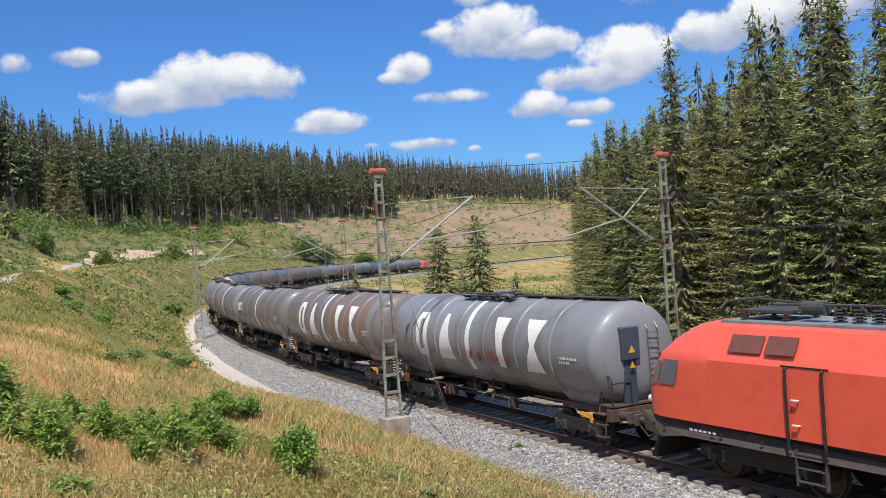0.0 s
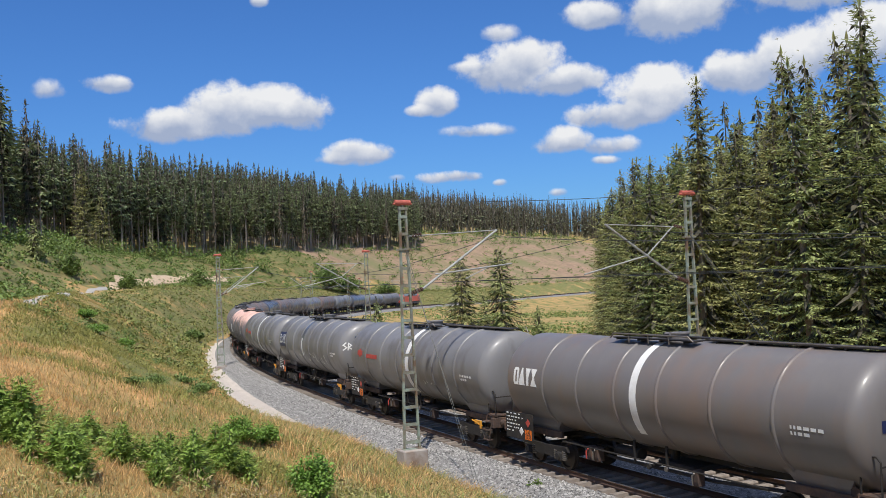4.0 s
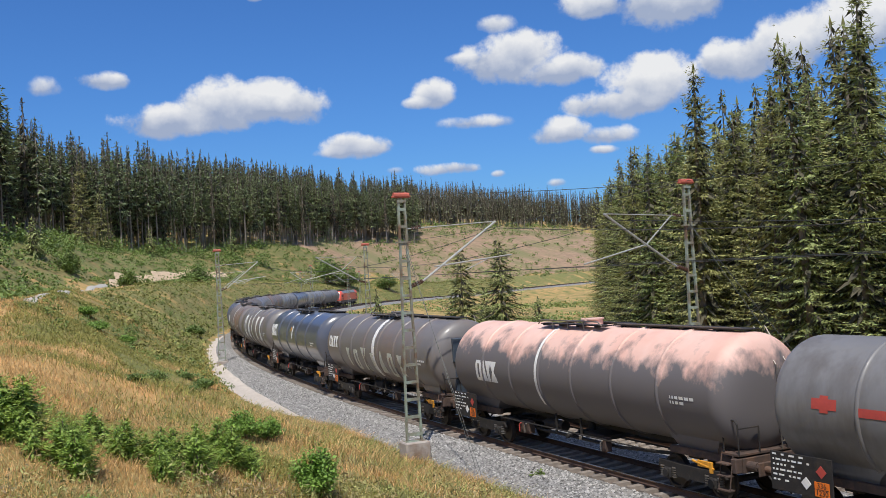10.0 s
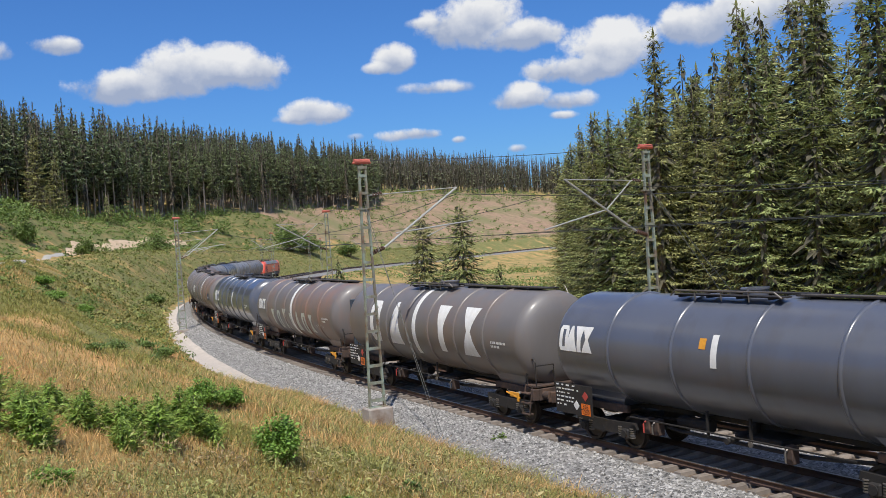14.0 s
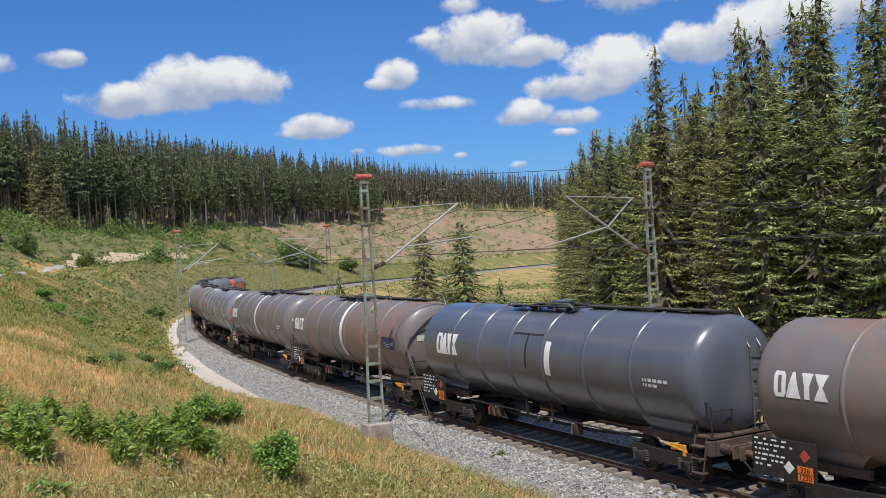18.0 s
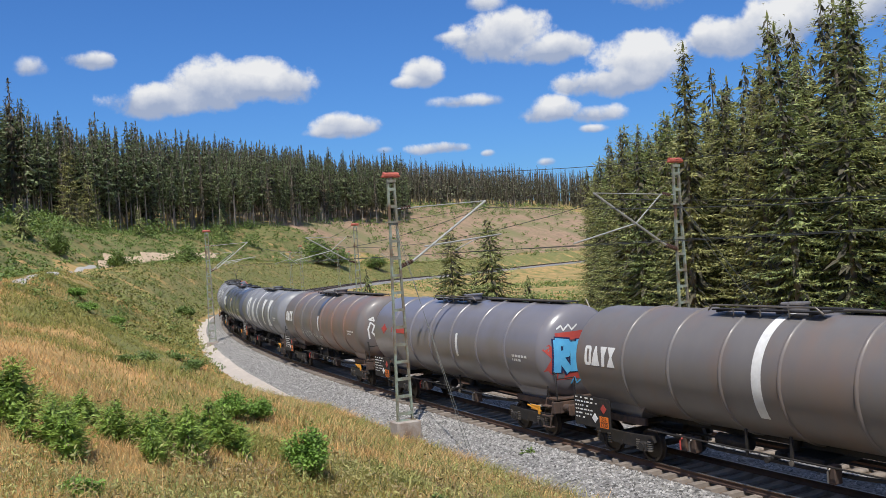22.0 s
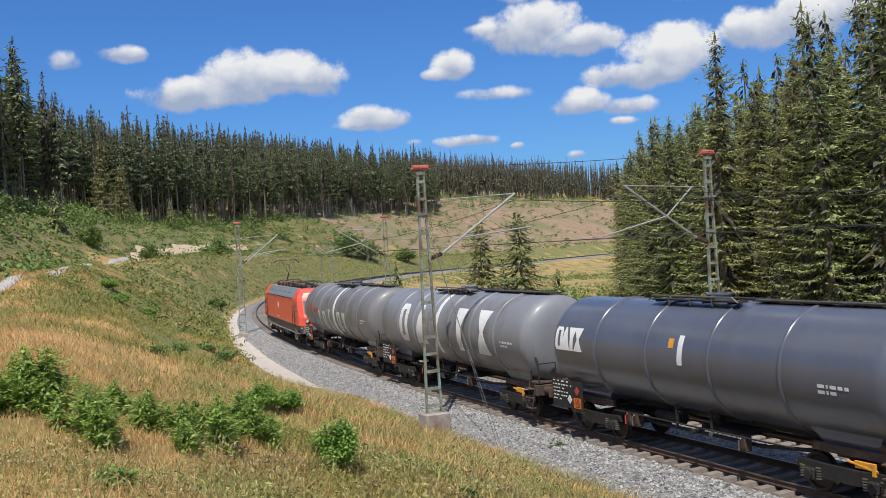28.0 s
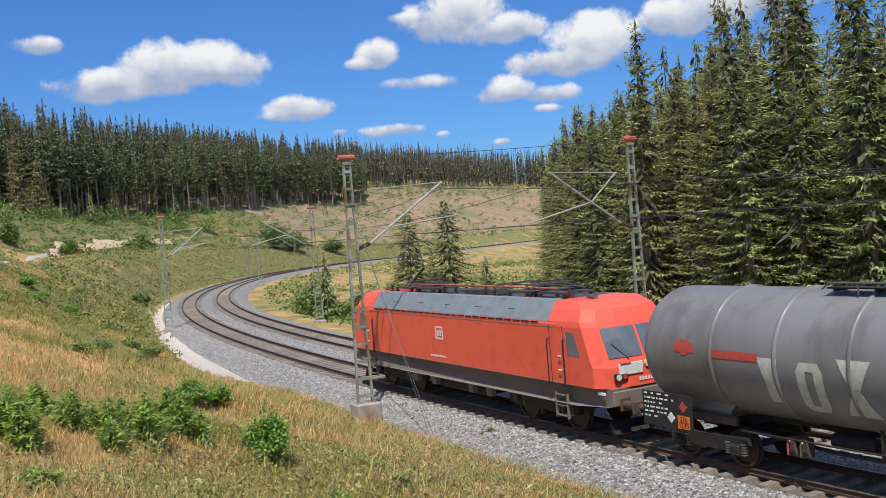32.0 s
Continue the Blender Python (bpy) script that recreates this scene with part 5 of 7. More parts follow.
    for x in (5.2, -5.2):
        bogie(root, x, 2.6, 0.62, True)
    # roof gear
    for k, x in enumerate((5.2, 3.4, -3.4, -5.2)):
        up = raised and k == 3
        pan = part("pantograph", box(bmesh.new(), x, 0, 3.98, 1.5, 1.1, 0.06), M["roof_dark"], root)
        for dx in (-0.65, 0.65):
            for dy in (-0.5, 0.5):
                bm = bmesh.new()
                for q in range(4):
                    rod(bm, (x + dx, dy, 3.72 + q * 0.06), (x + dx, dy, 3.75 + q * 0.06), 0.09, 10)
                rod(bm, (x + dx, dy, 3.7), (x + dx, dy, 3.98), 0.05, 8)
                part("insulator", bm, M["insulator"], pan)
        if up:
            knee, top = (x + 0.9, 0, 4.75), (x - 0.2, 0, 5.75)
        else:
            knee, top = (x + 1.0, 0, 4.14), (x - 0.75, 0, 4.22)
        part("lower_arm", rod(bmesh.new(), (x - 0.5, 0, 4.02), knee, 0.05), M["roof_dark"], pan)
        bm = bmesh.new()
        for dy in (-0.35, 0.35):
            rod(bm, knee, (top[0], dy, top[2]), 0.022)
        part("upper_arm", bm, M["roof_dark"], pan)
        bm = bmesh.new()
        for dx in (-0.18, 0.18):
            part("contact_strip", bars([(top[0] + dx, -0.98, top[2] - 0.16), (top[0] + dx, -0.7, top[2] + 0.02), (top[0] + dx, 0.7, top[2] + 0.02), (top[0] + dx, 0.98, top[2] - 0.16)], 0.022), M["roof_dark"], pan)
        bm.free()
    for x, y in ((1.2, -0.5), (1.8, -0.5), (2.4, 0.4), (-1.2, 0.4), (-2.0, -0.4), (6.2, -0.55), (-6.2, -0.55)):
        bm = bmesh.new()
        for q in range(5):
            rod(bm, (x, y, 3.72 + q * 0.07), (x, y, 3.75 + q * 0.07), 0.11, 10)
        rod(bm, (x, y, 3.7), (x, y, 4.12), 0.05, 8)
        part("roof_insulator", bm, M["insulator"], root)
    part("roof_conductor", bars([(-5.5, -0.45, 4.12), (-2.0, -0.4, 4.14), (1.2, -0.5, 4.14), (5.5, -0.5, 4.12)], 0.03), M["cap_red"], root, "reddish roof busbar")
    part("roof_box", box(bmesh.new(), 0, 0.2, 3.86, 1.6, 0.9, 0.3, 0.05), M["roof_dark"], root)
    for x in (7.0, -7.0):
        part("horn", rod(bmesh.new(), (x, -0.5, 3.92), (x + 0.4, -0.5, 3.94), 0.05, 10, 0.09), M["steel"], root)
    return root


def rounded_locomotive():
    """A locomotive with a domed nose, of which the train's head is one."""
    root = thing("electric_locomotive", "glossy red electric locomotive with a rounded nose and red roof edges", "locomotive", "locomotives of the train")
    W = 1.5
    bm = bmesh.new()
    prism(bm, [(-8.95, 0.92), (-9.0, 1.42), (9.0, 1.42), (8.95, 0.92), (8.0, 0.90), (7.2, 1.02), (-7.2, 1.02), (-8.0, 0.90)], -W + 0.01, W - 0.01)
    for v in bm.verts:
        if abs(v.co.x) > 8.5:
            v.co.y *= 0.84
    part("frame_skirt", bm, M["frame_dark"], root, "dirty brown-black lower frame")
    bm = bmesh.new()
    loft(bm, [[(x, -W, 1.42), (x, -W, 3.0), (x, -W + 0.06, 3.12), (x, -1.08, 3.78), (x, -0.98, 3.84), (x, 0.98, 3.84), (x, 1.08, 3.78), (x, W - 0.06, 3.12), (x, W, 3.0), (x, W, 1.42)] for x in (-6.2, 6.2)])
    part("body", bm, M["red"], root)
    part("roof_deck", box(bmesh.new(), 0, 0, 3.87, 12.6, 1.7, 0.06), M["roof_grey"], root)

    def plan(z, u):
        """Half outline of the nose at height z, u from -1 to 1 round it."""
        xf = float(np.interp(z, (1.42, 1.9, 2.3, 2.7, 3.05, 3.4, 3.7, 3.84), (9.0, 9.02, 8.95, 8.74, 8.42, 7.95, 7.35, 6.9)))
        w = float(np.interp(z, (1.42, 3.0, 3.12, 3.78, 3.84), (W, W, W - 0.06, 1.08, 0.98)))
        a = u * math.pi / 2
        return (6.2 + (xf - 6.2) * abs(math.cos(a)) ** 0.32, w * math.copysign(abs(math.sin(a)) ** 0.75, a), z)

    for face in (1, -1):
        us = [k / 9 for k in range(-9, 10)]
        bm = bmesh.new()
        loft(bm, [[(face * p[0], p[1], p[2]) for p in (plan(z, u) for u in us)] for z in (1.42, 1.9, 2.1, 2.3, 2.5, 2.7, 2.9, 3.05, 3.2, 3.4, 3.55, 3.7, 3.84)])
        cab = smooth(part("cab", bm, M["red"], root), 50)
        bm = bmesh.new()
        for lo, hi in ((-0.66, 0.66),):
            rows = []
            for k in range(13):
                u = lo + (hi - lo) * k / 12
                p, q = plan(2.38, u), plan(3.02, u * 0.96)
                rows.append(((face * (p[0] + 0.02), p[1] * 1.012, p[2]), (face * (q[0] + 0.03), q[1] * 1.012, q[2])))
            quad_strip(bm, rows)
        bmesh.ops.recalc_face_normals(bm, faces=bm.faces[:])
        part("windscreen_pane", bm, M["glass"], cab)
        for sy in (-1, 1):
            for u0, u1, z0, z1, mat in ((0.66, 0.80, 2.28, 2.86, "glass"), (0.812, 0.955, 2.28, 2.92, "glass")):
                bm = bmesh.new()
                rows = []
                for k in range(7):
                    u = sy * (u0 + (u1 - u0) * k / 6)
                    p, q = plan(z0, u), plan(z1, u)
                    rows.append(((face * (p[0] + 0.012), p[1] * 1.012, p[2]), (face * (q[0] + 0.012), q[1] * 1.012, q[2])))
                quad_strip(bm, rows)
                bmesh.ops.recalc_face_normals(bm, faces=bm.faces[:])
                part("side_window", bm, M[mat], cab)
            for x0, x1 in ((4.55, 5.55), (3.55, 4.4)):
                bm = bmesh.new()
                vs = [(face * x0, sy * 1.40, 3.24), (face * x1, sy * 1.40, 3.24), (face * x1, sy * 1.18, 3.63), (face * x0, sy * 1.18, 3.63)]
                quad_strip(bm, [(vs[0], vs[1]), (vs[3], vs[2])])
                bmesh.ops.recalc_face_normals(bm, faces=bm.faces[:])
                for v in bm.verts:
                    v.co.y += sy * 0.045
                bmesh.ops.solidify(bm, geom=bm.faces[:], thickness=0.03)
                g = part("roof_grille", bm, M["grille"], root)
            for x in (2.75, 3.75):
                part("grab_rail", bars([(face * x, sy * (W + 0.005), 1.2), (face * x, sy * (W + 0.06), 1.25), (face * x, sy * (W + 0.06), 2.95), (face * x, sy * (W + 0.005), 3.0)], 0.035), M["black"], root)
            bm = bmesh.new()
            box(bm, face * 3.25, sy * (W + 0.002), 3.03, 1.3, 0.02, 0.03)
            part("rain_gutter", bm, M["black"], root)
            for z in (1.75, 2.3):
                part("door_handle", bars([(face * 3.45, sy * (W + 0.01), z), (face * 3.45, sy * (W + 0.07), z), (face * 3.6, sy * (W + 0.07), z)], 0.022), M["white"], root)
            bm = bmesh.new()
            for z in (0.5, 0.8, 1.1):
                box(bm, face * 3.25, sy * (W - 0.12), z, 0.75, 0.2, 0.03)
            for dx in (-0.4, 0.4):
                box(bm, face * (3.25 + dx), sy * (W - 0.06), 0.8, 0.05, 0.08, 0.8)
            part("cab_step", bm, M["frame_dark"], root)
            for x in (8.3, 7.9, 6.2, 5.9, 4.6):
                part("frame_hole", rod(bmesh.new(), (face * x, sy * (W - 0.02), 1.2), (face * x, sy * (W + 0.004), 1.2), 0.05, 12), M["black"], root)
            bm = bmesh.new()
            for k in range(6):
                box(bm, face * (6.9 - k * 0.16), sy * (W + 0.002), 1.22, 0.1, 0.006, 0.05)
            part("number_bars", bm, M["white"], root)
            bm = bmesh.new()
            rod(bm, (face * 8.9, sy * 0.95, 1.72), (face * 9.0, sy * 0.95, 1.72), 0.1, 16)
            part("headlamp", bm, M["lamp_glass"], cab)
        part("headstock", box(bmesh.new(), face * 8.92, 0, 1.15, 0.14, 2.5, 0.45, 0.03), M["frame_dark"], root)
        buffers(root, face * 8.98, face)
        bm = bmesh.new()
        prism(bm, [(face * 8.6, 0.22), (face * 8.8, 0.22), (face * 8.55, 0.75), (face * 8.45, 0.75)], -1.2, 1.2)
        part("track_clearer", bm, M["black"], root)
        bogie(root, face * 4.95, 3.0, 0.575, True)
        pan = part("pantograph", box(bmesh.new(), face * 5.2, 0, 4.12, 1.6, 1.1, 0.06), M["roof_dark"], root)
        for dx in (-0.65, 0.65):
            for dy in (-0.5, 0.5):
                bm = bmesh.new()
                for q in range(4):
                    rod(bm, (face * 5.2 + dx, dy, 3.88 + q * 0.06), (face * 5.2 + dx, dy, 3.91 + q * 0.06), 0.1, 10)
                rod(bm, (face * 5.2 + dx, dy, 3.86), (face * 5.2 + dx, dy, 4.12), 0.05, 8)
                part("insulator", bm, M["insulator"], pan)
        x = face * 5.2
        part("lower_arm", rod(bmesh.new(), (x - face * 0.6, 0, 4.16), (x - face * 1.0, 0, 4.26), 0.06), M["roof_dark"], pan)
        part("upper_arm", bars([(x - face * 1.0, 0, 4.26), (x + face * 0.9, 0.3, 4.34)], 0.03), M["roof_dark"], pan)
        part("contact_strip", bars([(x + face * 1.0, -0.95, 4.2), (x + face * 1.0, -0.7, 4.36), (x + face * 1.0, 0.7, 4.36), (x + face * 1.0, 0.95, 4.2)], 0.03), M["roof_dark"], pan)
        bm = bmesh.new()
        rod(bm, (face * 4.1, -0.35, 4.22), (face * 3.5, -0.35, 4.22), 0.16, 14)
        part("roof_cylinder", bm, M["roof_dark"], root)
        for x in (3.2, 2.7, 2.2, 1.4):
            bm = bmesh.new()
            for q in range(5):
                rod(bm, (face * x, -0.3, 3.9 + q * 0.07), (face * x, -0.3, 3.93 + q * 0.07), 0.15, 12)
            rod(bm, (face * x, -0.3, 3.86), (face * x, -0.3, 4.3), 0.07, 8)
            part("roof_insulator", bm, M["roof_dark"], root)
    part("transformer", box(bmesh.new(), 0, 0, 0.75, 3.0, 2.2, 0.5, 0.08), M["black"], root)
    part("roof_conductor", bars([(-5.0, -0.4, 4.28), (0, -0.35, 4.3), (5.0, -0.4, 4.28)], 0.03), M["roof_dark"], root)
    return root


def build_train():
    build_wagons()
    rear = locomotive(True)
    front = rounded_locomotive()
    MOVING.append((rear, 61.1 + 9.5, 5.2))
    MOVING.append((front, -263.25 - 9.6, 4.95))


build_train()
# ---------------------------------------------------------------- paths laid on the ground


def draped(name, s, d0, d1, lift, mat, label, category, n=7, scarp=0.0):
    """A strip on the ground between the distances d0 and d1 outside the line, for each s."""
    rows = []
    for k in range(n):
        dd = d0 + (d1 - d0) * k / (n - 1)
        p = line(s, -dd, 0)
        edge = 0.0 if 0 < k < n - 1 else -0.12
        p[:, 2] = np.maximum(ground_z(p[:, 0], p[:, 1]), line_z(s) - 0.26 - 0.4 * np.maximum(0, dd - 2.35)) + lift + edge + scarp * k / (n - 1)
        p[:2, 2] -= lift + 0.1
        p[-2:, 2] -= lift + 0.1
        rows.append(p)
    v = np.stack(rows, 1).reshape(-1, 3)
    a = (np.arange(len(s) - 1)[:, None] * n + np.arange(n - 1)).ravel()
    ob = soup(name, v, np.c_[a, a + n, a + n + 1, a + 1], mat)
    smooth(ob, 60)
    tagged(ob, label, category, kind="structure")


def build_paths():
    s = np.arange(87.0, 176.0, 1.0)
    wig = 0.18 * np.sin(s * 0.9) + 0.1 * np.sin(s * 2.3)
    draped("drain_path", s, np.interp(s, (87, 94, 111, 150, 176), (3.5, 3.35, 3.05, 2.75, 2.75)), np.interp(s, (87, 91, 108, 130, 150, 176), (6.4, 5.9, 4.9, 3.9, 3.8, 3.7)) + wig, 0.07,
           M["path"], "pale gravel strip along the foot of the bank", "path")
    s = np.arange(70.0, 215.0, 2.0)
    mid = np.interp(s, (70, 90, 100, 122, 137, 160, 190, 215), (25, 21, 18.4, 17.2, 16.4, 18.5, 23.5, 26))
    draped("road", s, mid - 0.45, mid + 0.7, 0.12, M["road"], "grey gravel forest road on the hillside", "road")
    s = np.arange(208.0, 304.0, 1.5)
    wig = 0.8 * np.sin(s * 0.23) + 0.4 * np.sin(s * 0.71)
    mid = np.interp(s, (208, 229, 253, 290, 304), (25.5, 27, 29, 32.5, 33.5))
    draped("earth_cut", s, mid - 0.4 + wig * 0.4, mid + 2.2 + wig * (s < 296), 0.35, M["soil"], "bare sandy earth edge above the green bank", "earth", 7, 0.6)
    s = np.arange(86.0, 560.0, 2.0)
    wig = 0.9 * np.sin(s * 0.37) + 0.6 * np.sin(s * 0.91 + 1) + 0.3 * np.sin(s * 2.1)
    draped("leafy_bank", s, np.interp(s, (86, 104, 130, 176, 345), (8.5, 5.5, 4.0, 3.8, 3.8)), np.interp(s, (86, 104, 125, 160, 345, 560), (10.5, 14, 14.8, 16.5, 25, 25)) + wig * np.interp(s, (86, 170), (0.5, 1)), 0.05, M["bank"], "green leafy growth on the cutting bank", "bank", 12)
    s = np.arange(96.0, 400.0, 3.0)
    wig = 2.0 * np.sin(s * 0.21) + 1.0 * np.sin(s * 0.63 + 1)
    draped("hillside_growth", s, np.interp(s, (96, 137, 190, 330, 400), (22, 20, 26, 30, 26)) + wig * 0.5, np.interp(s, (96, 150, 330, 400), (44, 42, 58, 66)) + wig, 0.06, M["hill"], "olive growth and dry grass below the forest edge", "bank", 22)
    s = np.arange(384.0, 760.0, 4.0)
    wig = 5 * np.sin(s * 0.05) + 2 * np.sin(s * 0.17)
    draped("clearing", s, np.interp(s, (330, 380, 450, 760), (60, 38, 26, 22)) + wig, np.interp(s, (330, 380, 430, 760), (74, 100, 130, 134)) + wig, 0.25, M["clear"], "brown clear-felled slope with dry slash", "clearing", 24)


M["clear"] = material("clear_felled_slope", (0.40, 0.265, 0.17), (0.24, 0.165, 0.10), 0.30, 0.95, bump=0.9, bump_scale=1.5, c3=(0.20, 0.185, 0.08), scale3=0.045, how3=0.45, world=True)
build_paths()

# ---------------------------------------------------------------- plants


def spruce_crown(h, base, radius, rng, gap=0.8, per=7, step=0.36, twig=0.62, wide=0.17, droop=0.38, hang=0.45, fill=260, power=0.72, heart=0.44):
    """Spruce boughs as layered fans of small kite-shaped sprays, with twigs hanging below and darker ones inside."""
    ang, reach, foot, frac = [], [], [], []
    z = base
    while z < h * 0.985:
        f = (z - base) / (h - base)
        prof = radius * (1 - f) ** power * min(1.0, 0.66 + f * 2.2) + 0.012 * h * (1 - f) + 0.004 * h
        k = max(4, int(round(per * (0.6 + 0.4 * (1 - f)))))
        ang.append(rng.uniform(0, 6.28) + 6.283 * np.arange(k) / k + rng.normal(0, 0.3, k))
        reach.append(prof * rng.uniform(0.55, 1.16, k) * rng.uniform(0.86, 1.1))
        foot.append(z + rng.normal(0, gap * 0.3, k))
        frac.append(np.full(k, f))
        z += gap * (1.0 - 0.45 * f) * rng.uniform(0.75, 1.3)
    ang, L, zb, f = (np.concatenate(v) for v in (ang, reach, foot, frac))
    n = np.maximum(1, np.ceil(L / step)).astype(int)
    idx = np.repeat(np.arange(len(L)), n)
    j = np.concatenate([np.arange(k) for k in n])
    t = np.clip((j + rng.uniform(0.1, 0.9, len(j))) / n[idx], 0.08, 1.0)
    a, Lb, fb = ang[idx], L[idx], f[idx]
    up = np.array([0, 0, 1.0])
    out, side = np.c_[np.cos(a), np.sin(a), 0 * a], np.c_[-np.sin(a), np.cos(a), 0 * a]
    lift = np.where(fb > 0.75, 0.35, 0.05)

    def axis(q):
        zz = zb[idx] + Lb * (lift * q - droop * (1 - 0.5 * fb) * q * 1.25 + 0.30 * q ** 2.6)
        return out * (Lb * q)[:, None] + up * zz[:, None]

    p = axis(t)
    slope = axis(np.minimum(1.0, t + 0.1)) - axis(np.maximum(0.0, t - 0.1))
    slope /= np.linalg.norm(slope, axis=1)[:, None]
    size = twig * np.minimum(1.0, 0.12 + Lb / (2.0 * twig)) * (1.15 - 0.55 * t)
    kites = []

    def kite(p0, d, across, ln, wd):
        ln, wd = ln[:, None], wd[:, None]
        m = p0 + d * ln * 0.42 + up * 0.06 * ln
        kites.append(np.stack([p0, m - across * wd, p0 + d * ln, m + across * wd], 1))

    for sg in (-1, 1):
        r = rng.uniform(0.7, 1.25, len(t))
        d = slope * rng.uniform(0.55, 0.9, (len(t), 1)) + side * sg * rng.uniform(0.55, 0.95, (len(t), 1)) - up * rng.uniform(0.05, 0.42, (len(t), 1))
        d /= np.linalg.norm(d, axis=1)[:, None]
        across = np.cross(d, up + side * rng.normal(0, 0.45, (len(t), 1)) + out * rng.normal(0, 0.35, (len(t), 1)))
        across /= np.linalg.norm(across, axis=1)[:, None]
        kite(p, d, across, size * r, wide * np.sqrt(size * r / twig))
    end = t > 1 - 1.2 / n[idx]
    d = slope[end] - up * 0.12
    kite(p[end], d, side[end], size[end] * 1.15, wide * size[end] / twig)
    low = rng.random(len(t)) < hang
    d = -up + out[low] * rng.uniform(0.0, 0.7, (low.sum(), 1)) + side[low] * rng.normal(0, 0.35, (low.sum(), 1))
    c = np.cross(d, rng.normal(0, 1, d.shape))
    c /= np.linalg.norm(c, axis=1)[:, None]
    kite(p[low], d, c, size[low] * rng.uniform(0.5, 0.95, low.sum()), wide * 0.75 * size[low] / twig)
    # twigs inside the crown
    g = rng.uniform(0, 1, fill) ** 1.2 * 0.96
    a = rng.uniform(0, 6.283, fill)
    r = radius * (1 - g) ** power * np.minimum(1.0, 0.66 + g * 2.2) * rng.uniform(0.05, 0.55, fill)
    o = np.c_[np.cos(a), np.sin(a), 0 * a]
    c = np.c_[-np.sin(a), np.cos(a), rng.normal(0, 0.5, fill)]
    kite(o * r[:, None] + up * (base + (h - base) * g)[:, None], o * 0.8 - up * rng.uniform(0.2, 0.9, (fill, 1)), c, twig * rng.uniform(0.9, 1.7, fill) * (1.1 - 0.8 * g), wide * 1.3 * (1.1 - 0.7 * g))
    # inner filling round the stem, mostly coloured dark to stand for crown shade
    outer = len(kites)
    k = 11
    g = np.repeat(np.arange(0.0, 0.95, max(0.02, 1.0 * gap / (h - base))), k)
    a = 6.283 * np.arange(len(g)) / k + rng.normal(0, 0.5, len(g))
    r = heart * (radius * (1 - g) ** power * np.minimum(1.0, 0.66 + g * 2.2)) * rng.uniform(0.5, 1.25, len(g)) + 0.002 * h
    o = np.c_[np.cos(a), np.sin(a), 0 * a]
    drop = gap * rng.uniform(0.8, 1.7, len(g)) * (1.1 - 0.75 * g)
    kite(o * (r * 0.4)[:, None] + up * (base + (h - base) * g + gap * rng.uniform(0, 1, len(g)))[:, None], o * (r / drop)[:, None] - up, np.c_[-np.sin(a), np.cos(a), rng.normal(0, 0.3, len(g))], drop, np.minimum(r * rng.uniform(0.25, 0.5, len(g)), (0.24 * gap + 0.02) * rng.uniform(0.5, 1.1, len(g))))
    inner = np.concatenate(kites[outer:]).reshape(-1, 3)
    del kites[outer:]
    # leading shoot
    for b in range(3):
        v = np.array([[math.cos(2.09 * b), math.sin(2.09 * b), 0]])
        kite(np.array([[0, 0, h * 0.955]]), up[None], v, np.array([0.045 * h]), np.array([0.0045 * h]))
    return np.concatenate(kites).reshape(-1, 3), inner


def kite_faces(n):
    return np.arange(n, dtype=np.int32).reshape(-1, 4)


def trunk_bm(h, r, n=9, lean=0.0):
    bm = bmesh.new()
    rings = []
    for f, k in ((-0.02, 1.35), (0.0, 1.2), (0.04, 1.0), (0.4, 0.72), (0.75, 0.4), (0.98, 0.05)):
        rings.append([(r * k * math.cos(6.283 * i / n) + lean * f * h, r * k * math.sin(6.283 * i / n), h * f) for i in range(n)])
    return loft(bm, rings)


def spruce(h, base, radius, seed, label="", mat="needle", **shape):
    rng = np.random.default_rng(seed)
    root = thing("spruce_tree", label or "tall dark green spruce with drooping boughs", "tree", "spruces by the line")
    smooth(part("trunk", trunk_bm(h, 0.013 * h), M["bark"], root))
    v, w = spruce_crown(h, base, radius, rng, **shape)
    soup("crown", v, kite_faces(len(v)), M[mat], root)
    # core with crown shade in its colour
    soup("inner_wood", w, kite_faces(len(w)), M["shade_twig"], root)
    return root


def leaf_quads(centres, size, rng, flat=0.5, broad=0.30):
    """Small folded leaves at the given points."""
    n = len(centres)
    a, b = rng.uniform(0, 6.283, n), rng.normal(0, flat, n)
    d = np.c_[np.cos(a) * np.cos(b), np.sin(a) * np.cos(b), np.sin(b)]
    e = np.c_[-np.sin(a), np.cos(a), rng.normal(0, 0.45, n)]
    s = (size * rng.uniform(0.6, 1.3, n))[:, None]
    p0, p2 = centres - d * s * 0.5, centres + d * s * 0.5
    p1, p3 = centres + e * s * broad, centres - e * s * broad
    p1[:, 2] += 0.12 * s[:, 0]
    v = np.stack([p0, p1, p2, p3], 1).reshape(-1, 3)
    return v, np.arange(len(v), dtype=np.int32).reshape(-1, 4)


